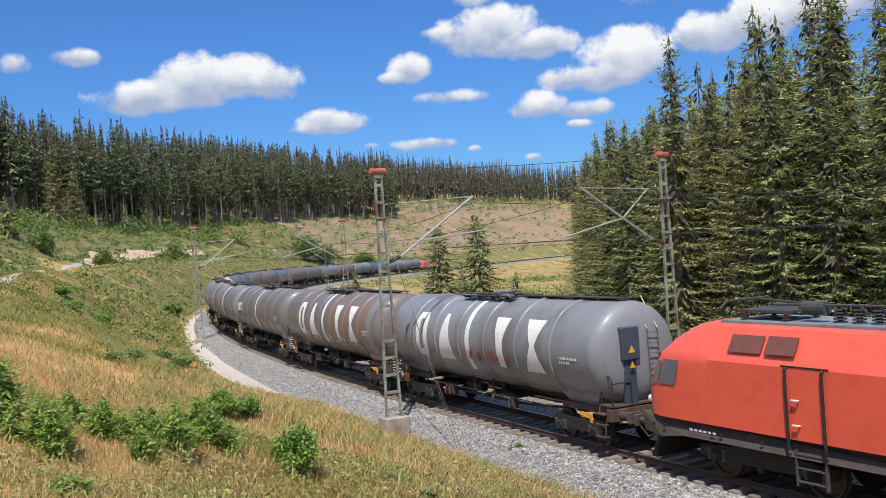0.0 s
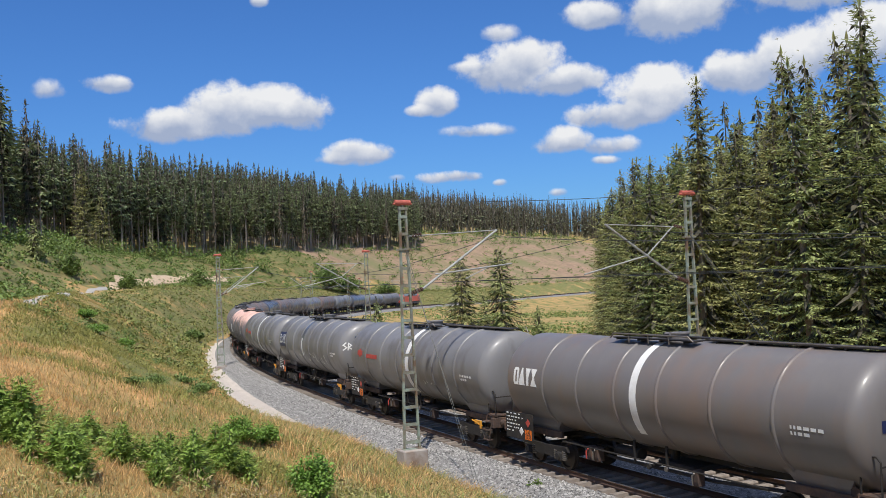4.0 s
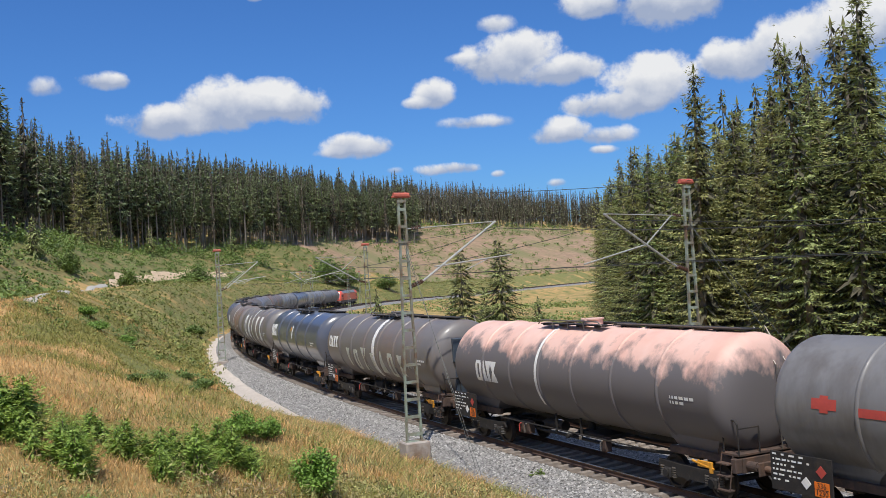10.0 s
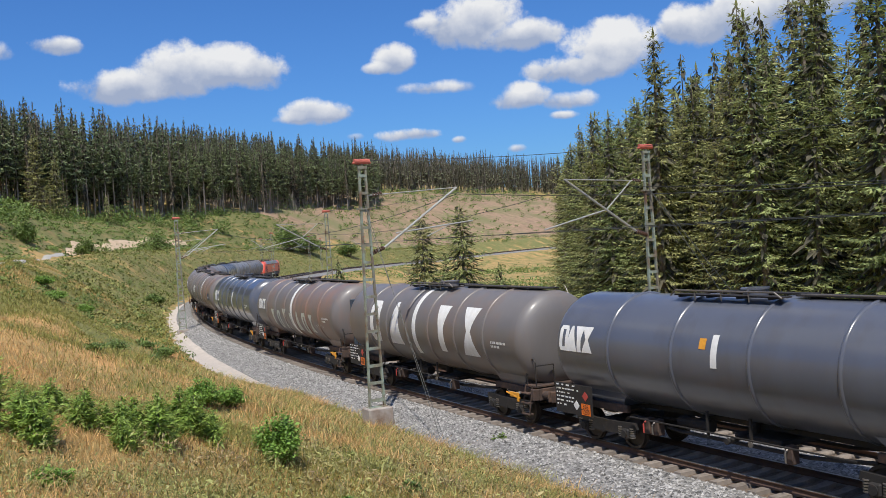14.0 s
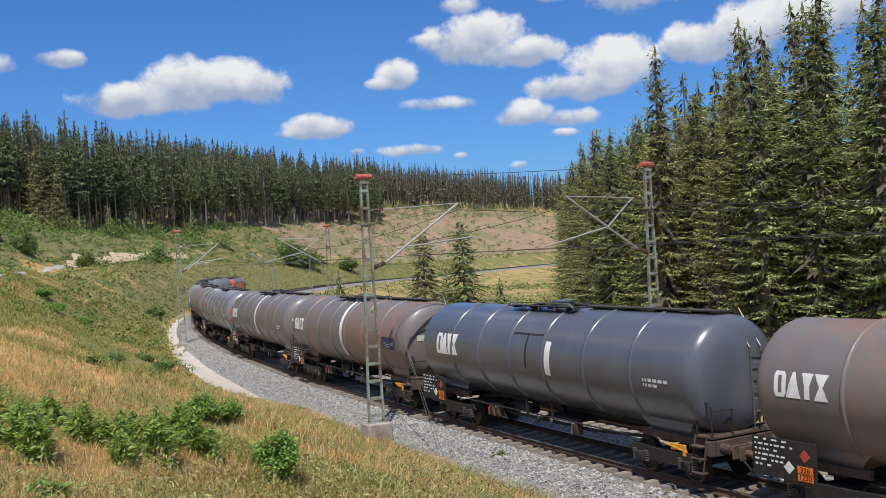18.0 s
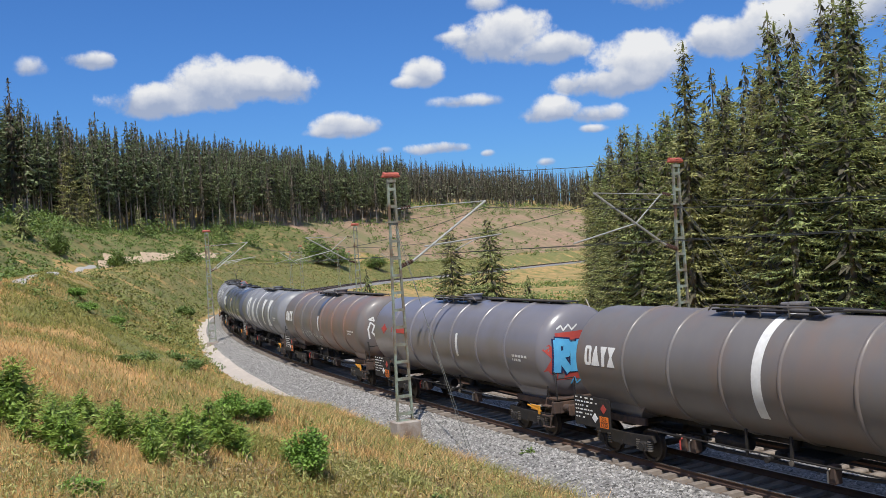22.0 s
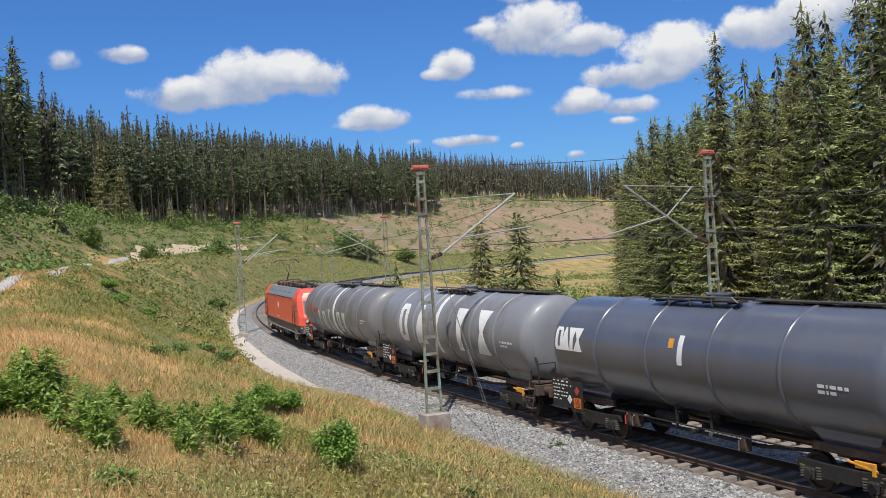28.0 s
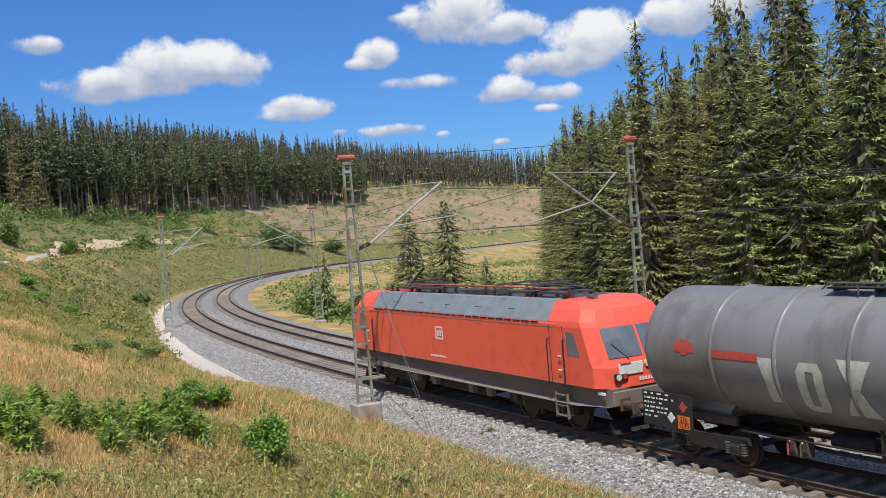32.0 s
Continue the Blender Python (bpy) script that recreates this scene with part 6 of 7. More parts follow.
def leaf_cloud(w, h, n, rng, shoots):
    """Points for leaves in uneven clumps round the ends of spreading shoots."""
    pts, stems = [], []
    for k in range(shoots):
        a, f = rng.uniform(0, 6.283), math.sqrt(rng.uniform(0.0, 1.0))
        top = h * math.sqrt(max(0.08, 1 - 0.85 * f * f)) * rng.uniform(0.62, 1.0)
        tip = np.array([math.cos(a) * f * w * 0.46, math.sin(a) * f * w * 0.46, top * 0.86])
        base = np.array([tip[0] * 0.2, tip[1] * 0.2, 0])
        stems.append((base, tip))
        m = n // shoots
        t = rng.uniform(0.25, 1.0, m) ** 0.6
        q = rng.normal(0, 1, (m, 3))
        q /= np.maximum(1, np.linalg.norm(q, axis=1) / 1.6)[:, None]
        pts.append(base + (tip - base) * t[:, None] + q * (0.10 * w, 0.10 * w, 0.09 * h))
    p = np.concatenate(pts)
    p[:, 2] = np.abs(p[:, 2])
    return p, stems


def bush(x, y, w, h, seed, n=900, leaf=0.11, mat="leaf", label="bright green leafy bush on the dry bank", name="bush"):
    rng = np.random.default_rng(seed)
    z = float(ground_z(x, y)[0])
    root = thing(name, label, "bush", "bushes on the bank", pose(x, y, z - 0.03))
    p, stems = leaf_cloud(w, h, n, rng, max(14, int(22 * w / h)))
    v, f = leaf_quads(p, leaf, rng)
    soup("foliage", v, f, M[mat], root)
    bm = bmesh.new()
    for a, b in stems:
        rod(bm, a, b, 0.012 * h / 1.2, 5, 0.004)
    part("stem", bm, M["stem"], root)
    return root


def young_spruce(x, y, h, seed, w=None):
    rng = np.random.default_rng(seed)
    z = float(ground_z(x, y)[0])
    root = thing("young_spruce", "bushy young spruce with light green shoots in dry grass", "tree", "young spruces", pose(x, y, z - 0.05, rng.normal(0, 3), rng.normal(0, 3)))
    part("trunk", trunk_bm(h, 0.03 * h, 6), M["bark"], root)
    r = w or 0.4 * h
    v = spruce_crown(h, 0.03 * h, r, rng, gap=0.10 * h ** 0.4, per=9, step=0.05, twig=0.125, wide=0.018, droop=-0.05, hang=0.3, fill=60, power=0.75, heart=0.5)
    v = np.concatenate(v)
    soup("crown", v, kite_faces(len(v)), M["needle_young"], root)
    return root


# clumps of young spruces: x, y, spread, height, how many
CLUMPS = [
    (-7.35, 13.9, 0.8, 0.95, 6), (-7.0, 13.3, 0.6, 0.75, 5), (-5.95, 13.1, 0.75, 0.72, 6), (-6.6, 16.0, 0.4, 0.7, 2),
    (-5.55, 14.9, 0.7, 0.75, 5), (-5.2, 15.9, 0.7, 0.85, 5), (-5.15, 17.6, 0.8, 0.85, 5), (-5.0, 14.6, 0.45, 0.6, 3), (-5.0, 18.6, 0.4, 0.7, 2),
    (-4.55, 17.55, 0.05, 0.62, 1),
]
# leafy bushes: x, y, width, height, dark
BUSHES = [
    (-7.5, 28.1, 1.35, 0.95, 0), (-6.9, 29.0, 0.9, 0.85, 0), (-3.62, 18.7, 1.15, 1.12, 0), (-3.25, 39.3, 0.5, 0.85, 0), (0.95, 30.9, 0.62, 0.85, 2), (1.65, 31.0, 0.5, 0.55, 0),
    (-13.2, 37.2, 1.3, 0.5, 2), (-11.9, 37.6, 0.8, 0.35, 2), (-16.3, 53.6, 1.5, 0.75, 2), (-17.6, 54.5, 1.1, 0.5, 2), (-36.6, 118.0, 2.6, 1.8, 2), (-30.4, 73.6, 2.4, 0.9, 0),
    (-28.6, 74.8, 1.6, 0.8, 0), (-33.0, 78.0, 2.0, 0.9, 0), (-11.1, 29.5, 0.7, 0.34, 2), (-4.7, 10.9, 0.5, 0.3, 0), (-2.2, 17.4, 0.5, 0.35, 0), (-1.2, 19.6, 0.6, 0.4, 2),
]


def build_bushes():
    for i, (x, y, w, h, n) in enumerate(CLUMPS):
        rr = random.Random(i)
        for q in range(n):
            hh = h * rr.uniform(0.65, 1.1)
            young_spruce(x + rr.uniform(-0.5, 0.5) * w, y + rr.uniform(-0.5, 0.5) * w, hh, 200 + 10 * i + q, hh * rr.uniform(0.5, 0.68))
    for i, (x, y, w, h, dark) in enumerate(BUSHES):
        n = int(4200 * min(1.6, max(0.3, w * h / 1.2)) * min(1.0, 35 / y))
        if dark:
            bush(x, y, w, h, 300 + i, n, 0.085 * max(1, y / 40), "leaf_dark", "low dark green shrub in the dry grass")
        else:
            bush(x, y, w, h, 100 + i, n, 0.075 * max(1, y / 40))


def forest_edge(y):
    return np.interp(y, (14, 48, 60, 75, 100, 140, 185), (36, 22.5, 18, 16.0, 13.6, 16.0, 18.5))


def build_right_forest():
    rng = np.random.default_rng(7)
    near = dict(gap=0.78, per=9, step=0.25, twig=0.52, wide=0.075, hang=0.6, fill=60)
    mid = dict(gap=0.95, per=8, step=0.46, twig=0.62, wide=0.095, hang=0.4, fill=40)
    deep_in = dict(gap=1.5, per=6, step=1.2, twig=1.4, wide=0.36, hang=0.2, fill=0)
    kinds = [spruce(h, b, r, 40 + i, **near) for i, (h, b, r) in enumerate(((23, 0.5, 4.2), (21.5, 0.3, 4.5), (24.5, 0.8, 4.0), (20, 0.2, 4.3), (22.5, 1.0, 3.8)))]
    middle = [spruce(h, 1.5, 4.1, 50 + i, **mid) for i, h in enumerate((23, 21.5, 24))]
    back = [spruce(h, 4.0, 4.2, 55 + i, **deep_in) for i, h in enumerate((23, 21.5))]
    spots = []
    tries = 0
    while len(spots) < 175 and tries < 40000:
        tries += 1
        y = 16 + 150 * rng.uniform(0, 1) ** 0.9
        deep = 21 * rng.uniform(0, 1) ** 1.2
        x = float(forest_edge(y)) + deep
        if line_sd(x, y)[1][0] > -15:
            continue
        if any((x - p) ** 2 + (y - q) ** 2 < (2.9 if deep < 8 else 3.5) ** 2 for p, q, _ in spots):
            continue
        spots.append((x, y, deep))
    used = set()
    for i, (x, y, deep) in enumerate(spots):
        pool = kinds if deep < 5.0 else middle if deep < 12 else back
        k = pool[i % len(pool)]
        m = pose(x, y, float(ground_z(x, y)[0]) - 0.2, rng.normal(0, 0.8), rng.normal(0, 0.8), rng.uniform(0, 360))
        sc = rng.uniform(0.74, 1.0) + 0.014 * min(deep, 16) + float(np.interp(y, (55, 75, 110), (0.0, 0.02, 0.05)))
        t = copy_thing(k, m) if k.name in used else k
        used.add(k.name)
        t.matrix_basis = m
        t.scale = (sc * 1.08, sc * 1.08, sc)
    # lighter broadleaf growth in front of the spruces
    for i, (x, y, w, h) in enumerate(((22.5, 52, 4.5, 9), (26.5, 46, 5, 11), (18.2, 66, 3.5, 6), (30, 40, 5, 8), (15.6, 82, 4, 5), (20.5, 57, 3.0, 5))):
        bush(x, y, w, h, 480 + i, 3600, 0.28, "leaf", "light green leafy tree at the spruce edge", "broadleaf_tree")
    # lone spruces and scrub inside the bend
    for az, r, h, w, sd in ((-1.95, 102, 12.4, 5.6, 61), (0.30, 104, 13.2, 6.0, 62), (-6.9, 96, 6.2, 1.9, 63), (-7.6, 99, 4.6, 1.7, 64), (-0.7, 108, 8.0, 2.4, 66), (2.4, 112, 6.5, 2.1, 67)):
        x, y = math.sin(radians(az)) * r, math.cos(radians(az)) * r
        t = spruce(h, 0.3, w, sd, "solitary spruce with ragged boughs in the valley", gap=0.7, per=8, step=0.26, twig=0.7, wide=0.075, fill=300)
        t.matrix_basis = pose(x, y, float(ground_z(x, y)[0]) - 0.1, 0, 0, sd * 40)
    for i, (az, r, w, h) in enumerate(((1.6, 101, 5, 4.2), (2.6, 103, 5, 4.6), (3.5, 101, 4.5, 4.0), (4.3, 105, 3.5, 3.0), (-3.2, 100, 4.5, 3.4), (-0.8, 99, 4, 3.6))):
        x, y = math.sin(radians(az)) * r, math.cos(radians(az)) * r
        bush(x, y, w, h, 440 + i, 2600, 0.24, "leaf_dark", "dark green leafy thicket beside the lone spruces", "shrub")
    for i in range(34):
        az, r = rng.uniform(-9.0, 5.0) if i < 20 else rng.uniform(-4.5, 3.5), rng.uniform(98, 140) if i < 20 else rng.uniform(97, 112)
        x, y = math.sin(radians(az)) * r, math.cos(radians(az)) * r
        s, d = line_sd(x, y)
        if d[0] > -11.5 or (az > 3.6 and r > 110):
            continue
        bush(x, y, rng.uniform(3, 5.5), rng.uniform(2.5, 5.0), 400 + i, 1500, 0.32, "leaf_dark", "green leafy shrub in the valley meadow", "shrub")


def forest_mass(name, spots, rng, label, h_mid, bare, radius, mats, tall=None, **shape):
    """Far woods: one mesh of trunks and one of crowns."""
    cv, dv, tv, tf = [], [], [], []
    protos = []
    for i, q in enumerate((0.6, 1.0, 1.15, 0.85, 1.25, 0.35, 1.0, 0.75)):
        v, w = spruce_crown(25.0, 25.0 * bare * q, radius * (0.85 + 0.05 * i), np.random.default_rng(900 + i), **shape)
        protos.append((np.concatenate([v, w]) / 25.0, len(v)))
    z = ground_z(spots[:, 0], spots[:, 1])
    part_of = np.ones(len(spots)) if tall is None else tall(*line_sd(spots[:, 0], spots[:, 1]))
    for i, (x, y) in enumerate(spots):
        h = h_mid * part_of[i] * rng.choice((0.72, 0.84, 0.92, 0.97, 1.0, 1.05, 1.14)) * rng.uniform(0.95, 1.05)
        a = rng.uniform(0, 6.283)
        c, s = math.cos(a), math.sin(a)
        p, n_outer = protos[rng.integers(len(protos))]
        wide = h * rng.uniform(0.85, 1.2)
        q = np.c_[(p[:, 0] * c - p[:, 1] * s) * wide, (p[:, 0] * s + p[:, 1] * c) * wide, p[:, 2] * h] + (x, y, z[i] - 0.3)
        cv.append(q[:n_outer])
        dv.append(q[n_outer:])
        r = 0.0085 * h * rng.uniform(0.8, 1.25)
        k = 5
        b = len(tv) * 2 * k
        ring = np.array([(r * math.cos(6.283 * j / k), r * math.sin(6.283 * j / k), 0) for j in range(k)])
        tv.append(np.concatenate([ring + (x, y, z[i] - 0.4), ring * 0.35 + (x + rng.normal(0, 0.15), y, z[i] + h * 0.93)]))
        tf += [[b + j, b + (j + 1) % k, b + k + (j + 1) % k, b + k + j] for j in range(k)]
    root = thing(name, label, "forest", kind="stuff")
    v = np.concatenate(cv)
    soup("crowns", v, kite_faces(len(v)), mats[0], root)
    # cores of the far crowns, darkened by colour as shade
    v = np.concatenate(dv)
    soup("inner_wood", v, kite_faces(len(v)), M["shade_twig"], root)
    soup("trunks", np.concatenate(tv), tf, mats[1], root)


def scatter(n_try, az, r, keep, gap, rng):
    a = np.radians(rng.uniform(*az, n_try))
    rr = np.sqrt(rng.uniform(r[0] ** 2, r[1] ** 2, n_try))
    x, y = np.sin(a) * rr, np.cos(a) * rr
    s, d = line_sd(x, y)
    ok = keep(np.degrees(a), rr, s, d)
    x, y = x[ok], y[ok]
    cell, out = set(), []
    for p, q in zip(x, y):
        key = (int(p // gap), int(q // gap))
        if key not in cell:
            cell.add(key)
            out.append((p, q))
    return np.array(out)


def build_far_forest():
    rng = np.random.default_rng(3)

    def front(s):
        return np.interp(s, (60, 110, 150, 222, 236, 262, 290, 340, 400, 460), (48, 46, 40, 41.5, 58, 60, 53, 50, 58, 84))

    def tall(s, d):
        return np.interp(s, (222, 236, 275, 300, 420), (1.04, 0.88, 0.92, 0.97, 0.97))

    fir = (M["needle_far"], M["bark_pale"])
    spots = scatter(22000, (-36, -4.3), (60, 640), lambda a, r, s, d: (d > front(s)) & (d < front(s) + 16), 4.4, rng)
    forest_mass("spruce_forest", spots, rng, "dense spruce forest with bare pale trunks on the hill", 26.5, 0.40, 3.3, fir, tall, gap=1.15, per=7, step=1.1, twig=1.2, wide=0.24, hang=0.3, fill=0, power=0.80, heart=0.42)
    spots = scatter(22000, (-36, -4.3), (60, 680), lambda a, r, s, d: (d > front(s) + 16) & (d < front(s) + 58), 5.4, rng)
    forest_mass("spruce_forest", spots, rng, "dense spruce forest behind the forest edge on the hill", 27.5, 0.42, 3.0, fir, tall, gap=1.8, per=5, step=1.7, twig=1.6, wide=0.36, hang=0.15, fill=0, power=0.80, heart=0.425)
    spots = scatter(12000, (-7, 13), (480, 960), lambda a, r, s, d: (d > 128 + 8 * np.sin(a * 3)) & (d < 345) & ((d < 165) | (d > 230)), 5.4, rng)
    forest_mass("far_forest", spots, rng, "far spruce forest along the ridge above the clearing", 25, 0.24, 2.6, (M["needle_ridge"], M["bark_pale"]), None, gap=3.4, per=4, step=3.0, twig=2.0, wide=0.5, hang=0.0, fill=0, power=0.80, heart=0.32)
    spots = scatter(900, (-30, -5), (120, 520), lambda a, r, s, d: (d > front(s) - 2) & (d < front(s) + 30), 11, rng)
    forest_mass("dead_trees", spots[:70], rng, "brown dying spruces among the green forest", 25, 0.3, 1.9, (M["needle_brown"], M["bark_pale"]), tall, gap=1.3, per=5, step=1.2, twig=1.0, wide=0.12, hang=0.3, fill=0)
    # single spruces standing out before the forest edge
    for az, d, h, w in ((-22.9, 49, 19, 4.2), (-21.9, 50, 15, 3.6), (-25.4, 33, 6.5, 1.9), (-14.9, 46, 9, 2.4), (-19.4, 45, 7, 2.0)):
        rr = np.linspace(60, 500, 900)
        ok = line_sd(math.sin(radians(az)) * rr, math.cos(radians(az)) * rr)[1] > d
        r = rr[np.argmax(ok)]
        x, y = math.sin(radians(az)) * r, math.cos(radians(az)) * r
        t = spruce(h, 0.4, w, 600 + int(h), "dark green spruce standing before the forest edge", gap=0.8, per=7, step=0.4, twig=0.9, wide=0.11, fill=160)
        t.matrix_basis = pose(x, y, float(ground_z(x, y)[0]) - 0.1, 0, 0, h * 40)
    # deciduous scrub between the road and the wood, and on the green bank
    pts = []
    spots = scatter(4500, (-34, 6), (85, 520), lambda a, r, s, d: (d > np.interp(s, (100, 190, 230), (20, 23, 15))) & ((d < 27) | (d > 36) | (s < 205) | (s > 300)) & (d < front(s) + 2) & (s > 105), 4.6, rng)
    z = ground_z(spots[:, 0], spots[:, 1])
    for (x, y), zz in zip(spots, z):
        h = rng.uniform(0.5, 2.2) * (1.9 if line_sd(x, y)[1][0] > front(line_sd(x, y)[0][0]) - 9 else 1.0) * (1.6 if rng.random() < 0.15 else 1)
        n = int(20 + 14 * h)
        p = rng.normal(0, 1, (n, 3)) * (0.32 * h, 0.32 * h, 0.24 * h) + (x, y, zz + 0.45 * h)
        pts.append(p)
    p = np.concatenate(pts)
    spots = scatter(12000, (-34, -7), (60, 400), lambda a, r, s, d: (d > np.interp(s, (96, 137, 190), (20, 19, 25))) & (d < 54) & (s > 92) & (s < 400), 2.1, rng)
    for (x, y), zz in zip(spots, ground_z(spots[:, 0], spots[:, 1])):
        h = rng.uniform(0.3, 1.3)
        p = np.concatenate([p, rng.normal(0, 1, (24, 3)) * (0.45, 0.45, 0.2 * h) + (x, y, zz + 0.4 * h)])
    v, f = leaf_quads(p, 0.45, rng, 0.6)
    tagged(soup("scrub", v, f, M["leaf_dark"]), "green deciduous scrub below the forest edge", "scrub", kind="stuff")
    pts = []
    spots = scatter(120000, (-30, 4), (75, 420), lambda a, r, s, d: (d > 4.4) & (d < np.interp(s, (100, 130, 170, 300), (7, 12, 17, 25))) & (s > 96), 0.78, rng)
    z = ground_z(spots[:, 0], spots[:, 1])
    for (x, y), zz in zip(spots, z):
        h = rng.uniform(0.25, 0.8)
        p = rng.normal(0, 1, (7, 3)) * (0.5, 0.5, 0.2 * h) + (x, y, zz + 0.3 * h)
        pts.append(p)
    v, f = leaf_quads(np.concatenate(pts), 0.32, rng, 0.6)
    pts_b = (v, f)
    # low shrubs on the near slope, and taller ones along the forest edge
    for name, tries, az, r, keep, gap, hs, m, leaf, mat, label in (
            ("slope_shrubs", 2600, (-32, -8), (55, 190), lambda a, r, s, d: (d > 5.5) & (d < 16.5) & (s > 92) & (s < 215) & (np.sin(s * 0.31 + d * 0.5) + np.sin(d * 0.9 - s * 0.12) > 0.1), 2.2, (0.3, 0.95), 70, 0.17, "leaf_dark", "green shrubs and brambles on the cutting slope"),
            ("edge_shrubs", 1600, (-34, -5), (90, 420), lambda a, r, s, d: (d > front(s) - 11) & (d < front(s) + 1) & (s > 100) & (s < 360), 5.5, (2.2, 5.5), 150, 0.55, "leaf_dark", "light green bushes along the forest edge")):
        q = []
        spots = scatter(tries, az, r, keep, gap, rng)
        for (x, y), zz in zip(spots, ground_z(spots[:, 0], spots[:, 1])):
            h = rng.uniform(*hs)
            k = rng.normal(0, 1, (m, 3))
            k *= np.minimum(1, 1.5 / np.linalg.norm(k, axis=1))[:, None]
            q.append(k * (0.34 * h + 0.08, 0.34 * h + 0.08, 0.32 * h) + (x, y, zz + 0.42 * h))
        v, f = leaf_quads(np.concatenate(q), leaf, rng, 0.6)
        tagged(soup(name, v, f, M[mat]), label, "scrub", kind="stuff")
    v, f = pts_b
    tagged(soup("bank_scrub", v, f, M["heath"]), "low bright green growth covering the cutting bank", "scrub", kind="stuff")
    pts = []
    spots = scatter(9000, (-16, 9), (70, 330), lambda a, r, s, d: (d < -9.5) & (d > -75), 2.4, rng)
    z = ground_z(spots[:, 0], spots[:, 1])
    _, dd = line_sd(spots[:, 0], spots[:, 1])
    for (x, y), zz, d in zip(spots, z, dd):
        if math.sin(x * 0.09) + math.cos(y * 0.07 + x * 0.03) < (-0.25 if x < 0 else 0.9) and d < -15:
            continue
        h = rng.uniform(0.3, 1.5) if d < -13 else rng.uniform(0.25, 0.8)
        p = rng.normal(0, 1, (12, 3)) * (0.55, 0.55, 0.25 * h) + (x, y, zz + 0.45 * h)
        pts.append(p)
    v, f = leaf_quads(np.concatenate(pts), 0.5, rng, 0.5)
    tagged(soup("valley_scrub", v, f, M["leaf_dark"]), "mixed green growth on the valley floor inside the bend", "scrub", kind="stuff")
    pts = []
    spots = scatter(6000, (-9, 14), (330, 720), lambda a, r, s, d: (d > 28) & (d < 132) & (s > 340), 5.0, rng)
    z = ground_z(spots[:, 0], spots[:, 1])
    ss, dd = line_sd(spots[:, 0], spots[:, 1])
    for (x, y), zz, s, d in zip(spots, z, ss, dd):
        thick = 92 < d < 128 and s > 520
        if not thick and rng.random() > 0.26:
            continue
        h = rng.uniform(2.0, 4.5) if thick else rng.uniform(0.6, 2.2)
        pts.append(rng.normal(0, 1, (26, 3)) * (0.9, 0.9, 0.25 * h) + (x, y, zz + 0.7 + 0.45 * h))
    v, f = leaf_quads(np.concatenate(pts), 0.8, rng, 0.6)
    tagged(soup("regrowth", v, f, M["leaf_dark"]), "young green regrowth scattered over the felled slope", "scrub", kind="stuff")
    # rounded trees beside the felled slope
    for i, (az, r, w, h) in enumerate(((-9.6, 300, 13, 9.5), (-8.6, 306, 9, 8), (-17.0, 225, 8, 6), (-20.6, 175, 4, 3.6), (-23.6, 165, 4, 4.2), (-6.3, 330, 8, 6))):
        x, y = math.sin(radians(az)) * r, math.cos(radians(az)) * r
        bush(x, y, w, h, 700 + i, 2600, 0.045 * w + 0.12, "leaf_dark", "rounded dark green tree at the forest edge", "broadleaf_tree")


def blades(x, y, z, h, w, rng):
    """Bent grass blades: two quads... three points wide at the foot, one at the tip."""
    n = len(x)
    a = rng.uniform(0, 6.283, n)
    b = rng.uniform(0, 6.283, n)
    lean = rng.uniform(0.15, 1.5, n) * h
    ux, uy = np.cos(a) * w / 2, np.sin(a) * w / 2
    p = np.c_[x, y, z]
    m = p + np.c_[np.cos(b) * lean * 0.35, np.sin(b) * lean * 0.35, h * 0.6]
    t = p + np.c_[np.cos(b) * lean, np.sin(b) * lean, h * rng.uniform(0.8, 1.0, n)]
    o = np.c_[ux, uy, 0 * ux]
    v = np.stack([p - o, p + o, m + o * 0.7, m - o * 0.7, t], 1).reshape(-1, 3)
    k = np.arange(n) * 5
    f = np.concatenate([np.c_[k, k + 1, k + 2], np.c_[k, k + 2, k + 3], np.c_[k + 3, k + 2, k + 4]])
    return v, f


def short_blades(x, y, z, h, w, rng):
    """Leaning single-triangle blades for grass farther off."""
    n = len(x)
    a, b = rng.uniform(0, 6.283, n), rng.uniform(0, 6.283, n)
    o = np.c_[np.cos(a) * w / 2, np.sin(a) * w / 2, 0 * a]
    p = np.c_[x, y, z]
    lean = rng.uniform(0.1, 1.1, n) * h
    return np.stack([p - o, p + o, p + np.c_[np.cos(b) * lean, np.sin(b) * lean, h]], 1).reshape(-1, 3), np.arange(3 * n, dtype=np.int32).reshape(-1, 3)


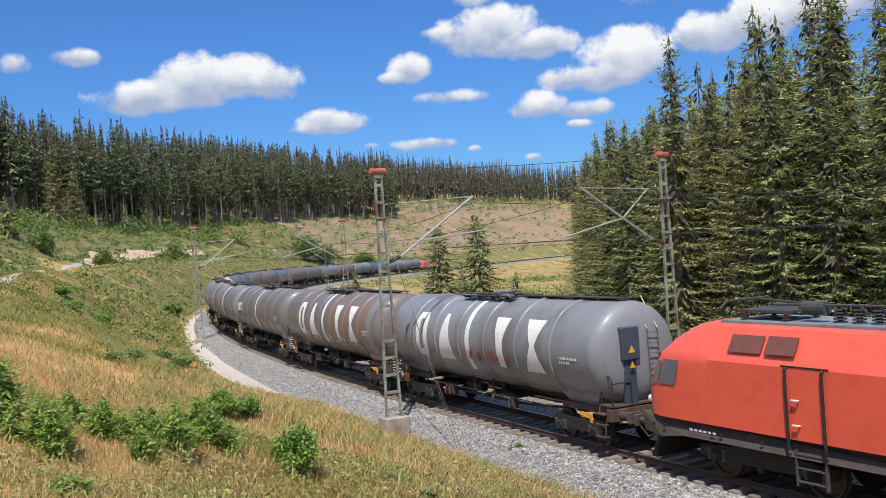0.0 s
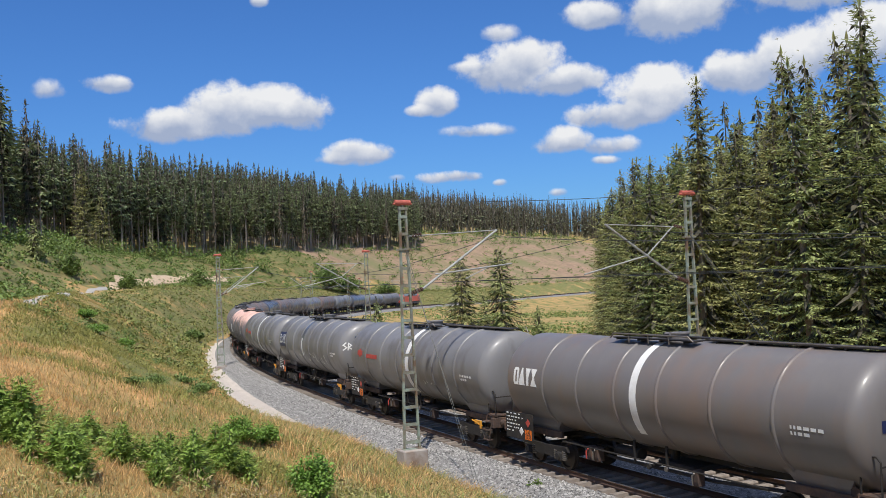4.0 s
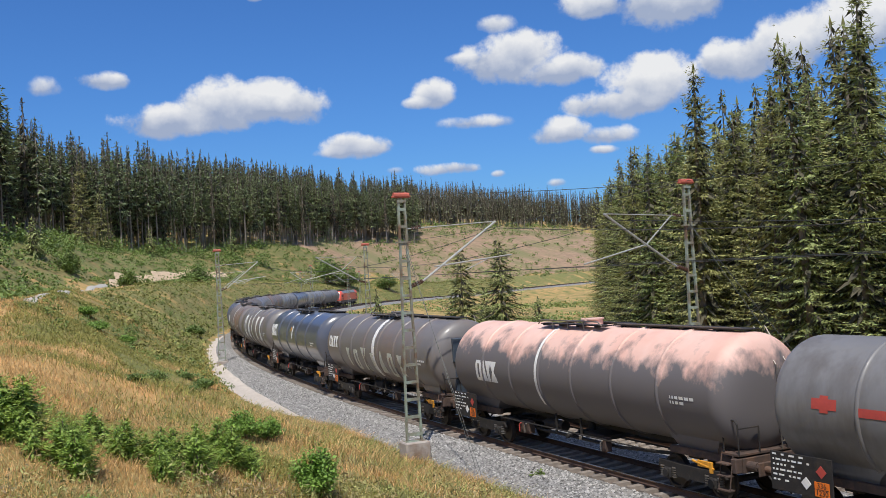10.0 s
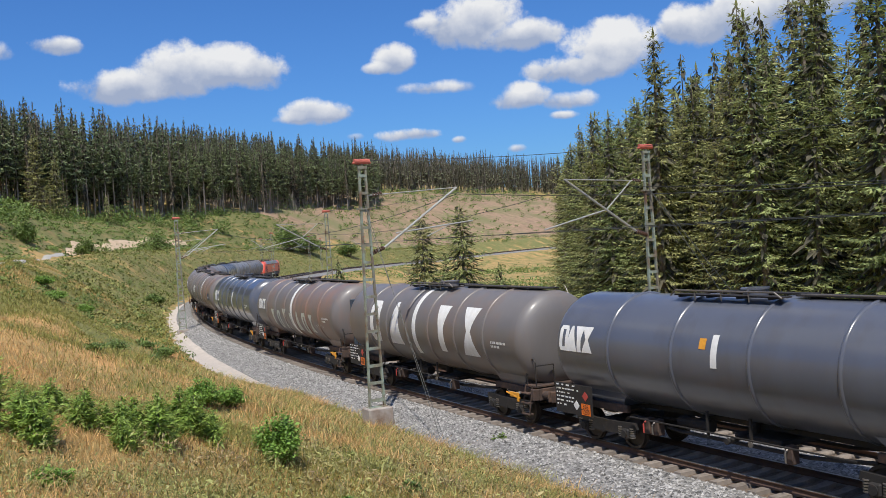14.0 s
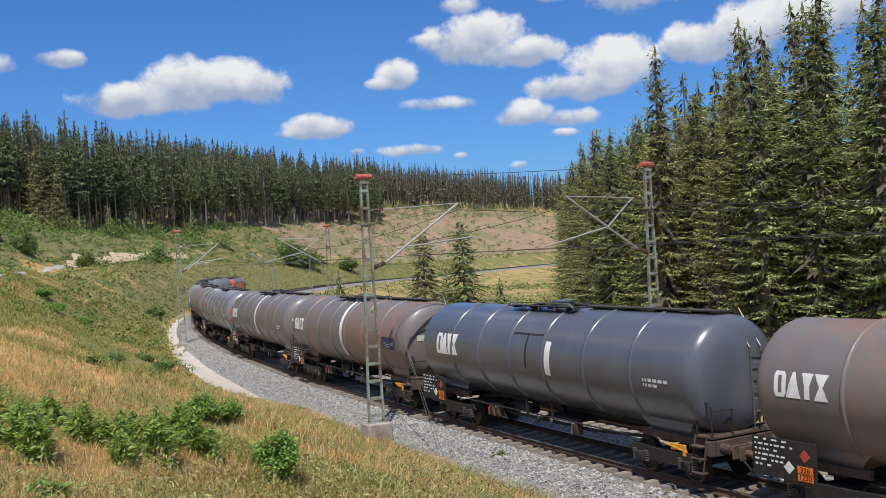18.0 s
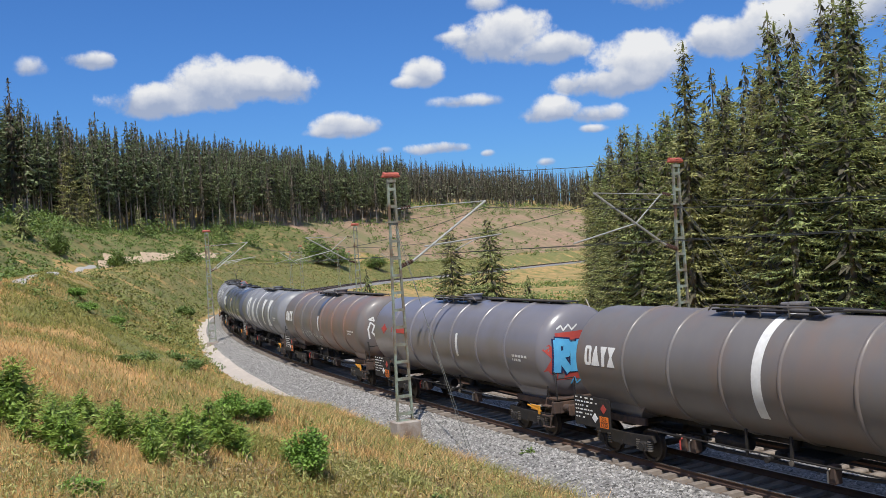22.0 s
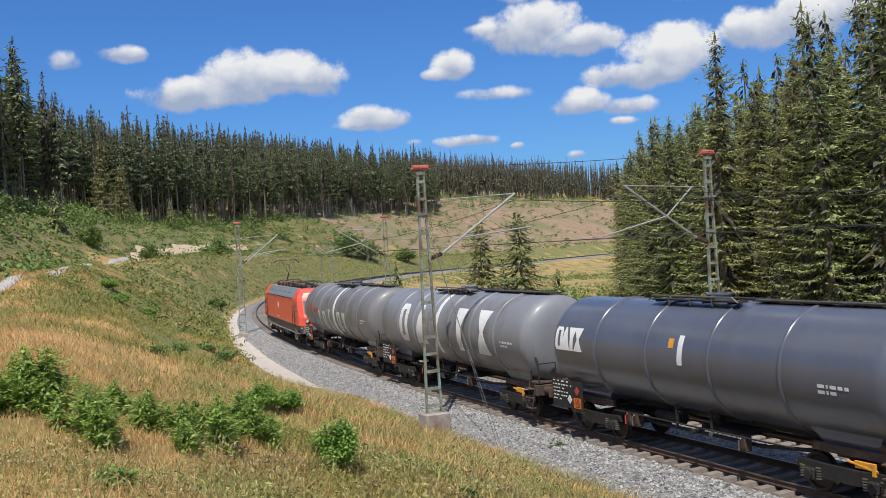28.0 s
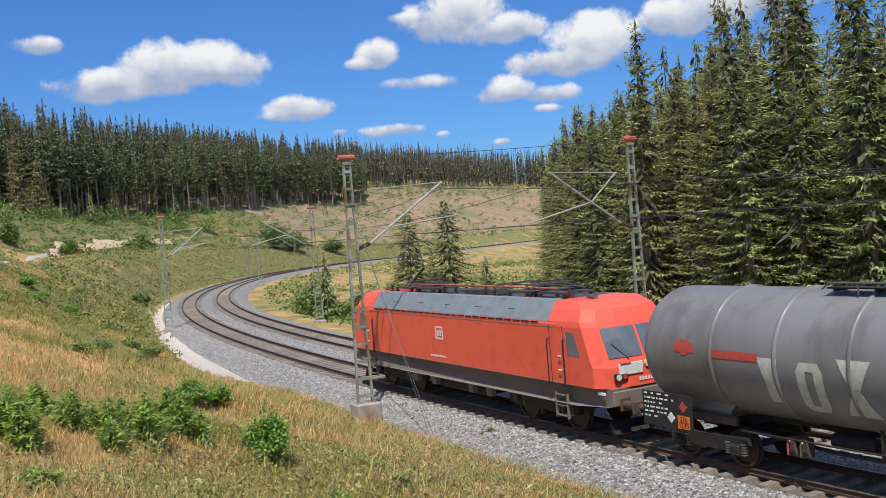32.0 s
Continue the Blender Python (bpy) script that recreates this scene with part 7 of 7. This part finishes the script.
def build_grass():
    rng = np.random.default_rng(11)

    def field(n, r0, r1, power):
        a = np.radians(rng.uniform(-31, 30, n))
        r = (r0 ** power + (r1 ** power - r0 ** power) * rng.uniform(0, 1, n)) ** (1 / power)
        x, y = np.sin(a) * r, np.cos(a) * r
        s, d = line_sd(x, y)
        edge = np.interp(s, (80, 87, 94, 130, 176), (3.6, 6.3, 5.9, 4.1, 3.8))
        ok = d > edge + rng.normal(0, 0.25, n)
        x, y = x[ok], y[ok]
        return x, y, ground_z(x, y)

    def weedy(x, y):
        return (x > -6.0 + 0.28 * (y - 12) + 0.7 * np.sin(y * 1.1) + 0.5 * np.sin(x * 2.3)) | (np.hypot(x, y) < 9)

    def patch(x, y):
        return np.sin(x * 0.42 + 1.7 * np.sin(y * 0.21)) + np.cos(y * 0.37 + 1.1 * np.sin(x * 0.33)) + 0.7 * np.sin(x * 1.3 - y * 0.9)

    for name, n, r0, r1, power, hs, ws in (("foreground_grass", 66000, 4.5, 26, 1.4, (0.06, 0.22), (0.005, 0.012)), ("bank_grass", 620000, 17, 105, 1.3, (0.08, 0.27), (0.018, 0.045)), ("meadow_grass", 150000, 7, 26, 1.4, (0.08, 0.24), (0.008, 0.018))):
        x, y, z = field(n, r0, r1, power)
        g = patch(x, y) + rng.normal(0, 0.9, len(x))
        near = weedy(x, y) | (line_sd(x, y)[1] < 6.0)
        bank = (line_sd(x, y)[0] > 92) & (line_sd(x, y)[1] < 17)
        green = g + np.where(near, 1.2, np.where(bank, 1.1, -0.25)) > 0.3
        for sel, mat, suffix in ((green, "grass_green", "green"), (~green, "grass_dry", "dry")):
            h = rng.uniform(*hs, sel.sum()) * np.where(rng.random(sel.sum()) < 0.06, 1.5, 1.0) * (0.85 if suffix == "dry" else 1.0)
            grow = blades if name == "foreground_grass" else short_blades
            v, f = grow(x[sel], y[sel], z[sel] - 0.02, h, rng.uniform(*ws, sel.sum()) * (1.0 if name == "foreground_grass" else np.clip(np.hypot(x[sel], y[sel]) / 38, 0.8 if name == "bank_grass" else 1.0, 2.2)), rng)
            tagged(soup(name, v, f, M[mat]), "tangled %s grass on the bank" % ("fresh green" if suffix == "green" else "dry golden"), "grass", kind="stuff")
    # tangled weeds near the camera, and heath tufts over the meadow
    for name, n, r0, r1, zone, m, mat, size, spread, tall, label in (
            ("weeds", 20000, 4.5, 30, True, 10, "weed", 0.058, 0.11, 0.19, "tangled olive and green weeds at the meadow edge"),
            ("heath_tufts", 45000, 12, 120, False, 8, "heath", 0.08, 0.24, 0.10, "dark olive heath tufts scattered over the dry meadow")):
        x, y, z = field(n, r0, r1, 1.4)
        k = weedy(x, y) if zone else ~weedy(x, y) & (patch(x, y) + rng.normal(0, 0.6, len(x)) > 0.35)
        x, y, z = x[k], y[k], z[k]
        top = (0.5 + 0.5 * np.sin(x * 1.9 + np.cos(y * 1.3)) ** 2).repeat(m)
        p = np.repeat(np.c_[x, y, z], m, 0) + rng.normal(0, spread, (len(x) * m, 3)) * (1, 1, 0)
        p[:, 2] += np.abs(rng.normal(0, tall, len(p))) * top
        far = np.clip(np.hypot(p[:, 0], p[:, 1]) / (10 if zone else 35), 1, 2.2)
        v, f = leaf_quads(p, size * far, rng, 0.8 if zone else 0.5, 0.11 if zone else 0.22)
        tagged(soup(name, v, f, M[mat]), label, "weeds", kind="stuff")
    # dry arching stalks above the weeds
    x, y, z = field(2600, 5, 28, 1.3)
    k = weedy(x, y)
    v, f = blades(x[k], y[k], z[k], rng.uniform(0.3, 0.6, k.sum()), rng.uniform(0.006, 0.012, k.sum()), rng)
    tagged(soup("dry_stalks", v, f, M["grass_dry"]), "pale dry stalks leaning over the weeds", "grass", kind="stuff")
    # tall weeds and grass along the foot of the ballast
    n = 26000
    s = rng.uniform(52, 84, n)
    o = -(3.4 + 6.5 * rng.uniform(0, 1, n) ** 1.6)
    p = line(s, o, 0)
    p[:, 2] = np.maximum(ground_z(p[:, 0], p[:, 1]), p[:, 2] - 0.26 - 0.4 * np.maximum(0, -o - 2.35)) - 0.03
    clump = np.sin(s * 1.7 + np.sin(o * 1.3)) + np.cos(o * 1.9 + s * 0.6) + rng.normal(0, 0.5, n)
    for sel, mat, hs, label in ((clump > 0.5, "weed", (0.25, 0.6), "tall olive weeds along the ballast edge"), ((clump <= 0.5) & (clump > -0.3), "grass_green", (0.2, 0.5), "tall green grass along the ballast edge"), (clump <= -0.3, "grass_dry", (0.25, 0.55), "tall dry grass along the ballast edge")):
        v, f = blades(p[sel, 0], p[sel, 1], p[sel, 2], rng.uniform(*hs, sel.sum()), rng.uniform(0.014, 0.03, sel.sum()), rng)
        tagged(soup("edge_grass", v, f, M[mat]), label, "grass", kind="stuff")
    # loose stones of the ballast shoulder and between the tracks
    n = 44000
    s = 40 + 100 * rng.uniform(0, 1, n) ** 1.5
    o = np.where(rng.random(n) < 0.8, rng.uniform(-3.75, -1.32, n), rng.uniform(1.3, SECOND - 1.3, n))
    zz = np.interp(o, (-4.2, -2.35, -1.25, 1.25, 2, 2.7), (-1.0, -0.26, -0.21, -0.2, -0.27, -0.2))
    p = line(s, o, 0)
    p[:, 2] += zz
    r = rng.uniform(0.025, 0.062, n)
    base = np.array([(1, 0, 0), (-0.5, 0.8, 0), (-0.6, -0.75, 0.1), (0.1, 0.1, 0.85), (0.7, 0.7, 0.3)])
    ang = rng.uniform(0, 6.283, n)
    c, sn = np.cos(ang), np.sin(ang)
    v = np.stack([np.c_[(b[0] * c - b[1] * sn) * r, (b[0] * sn + b[1] * c) * r, b[2] * r * rng.uniform(0.6, 1.2, n)] for b in base], 1) + p[:, None, :]
    k = np.arange(n)[:, None] * 5
    f = np.concatenate([k + np.array(t) for t in ((0, 4, 3), (4, 1, 3), (1, 2, 3), (2, 0, 3))])
    tagged(soup("ballast_stones", v.reshape(-1, 3), f, M["stone"]), "loose grey ballast stones beside the rails", "stones", kind="stuff")


build_bushes()
build_right_forest()
build_far_forest()
build_grass()


def motions():
    for ob, c, half in MOVING:
        walk(ob, vehicle_rows(c, half))


motions()
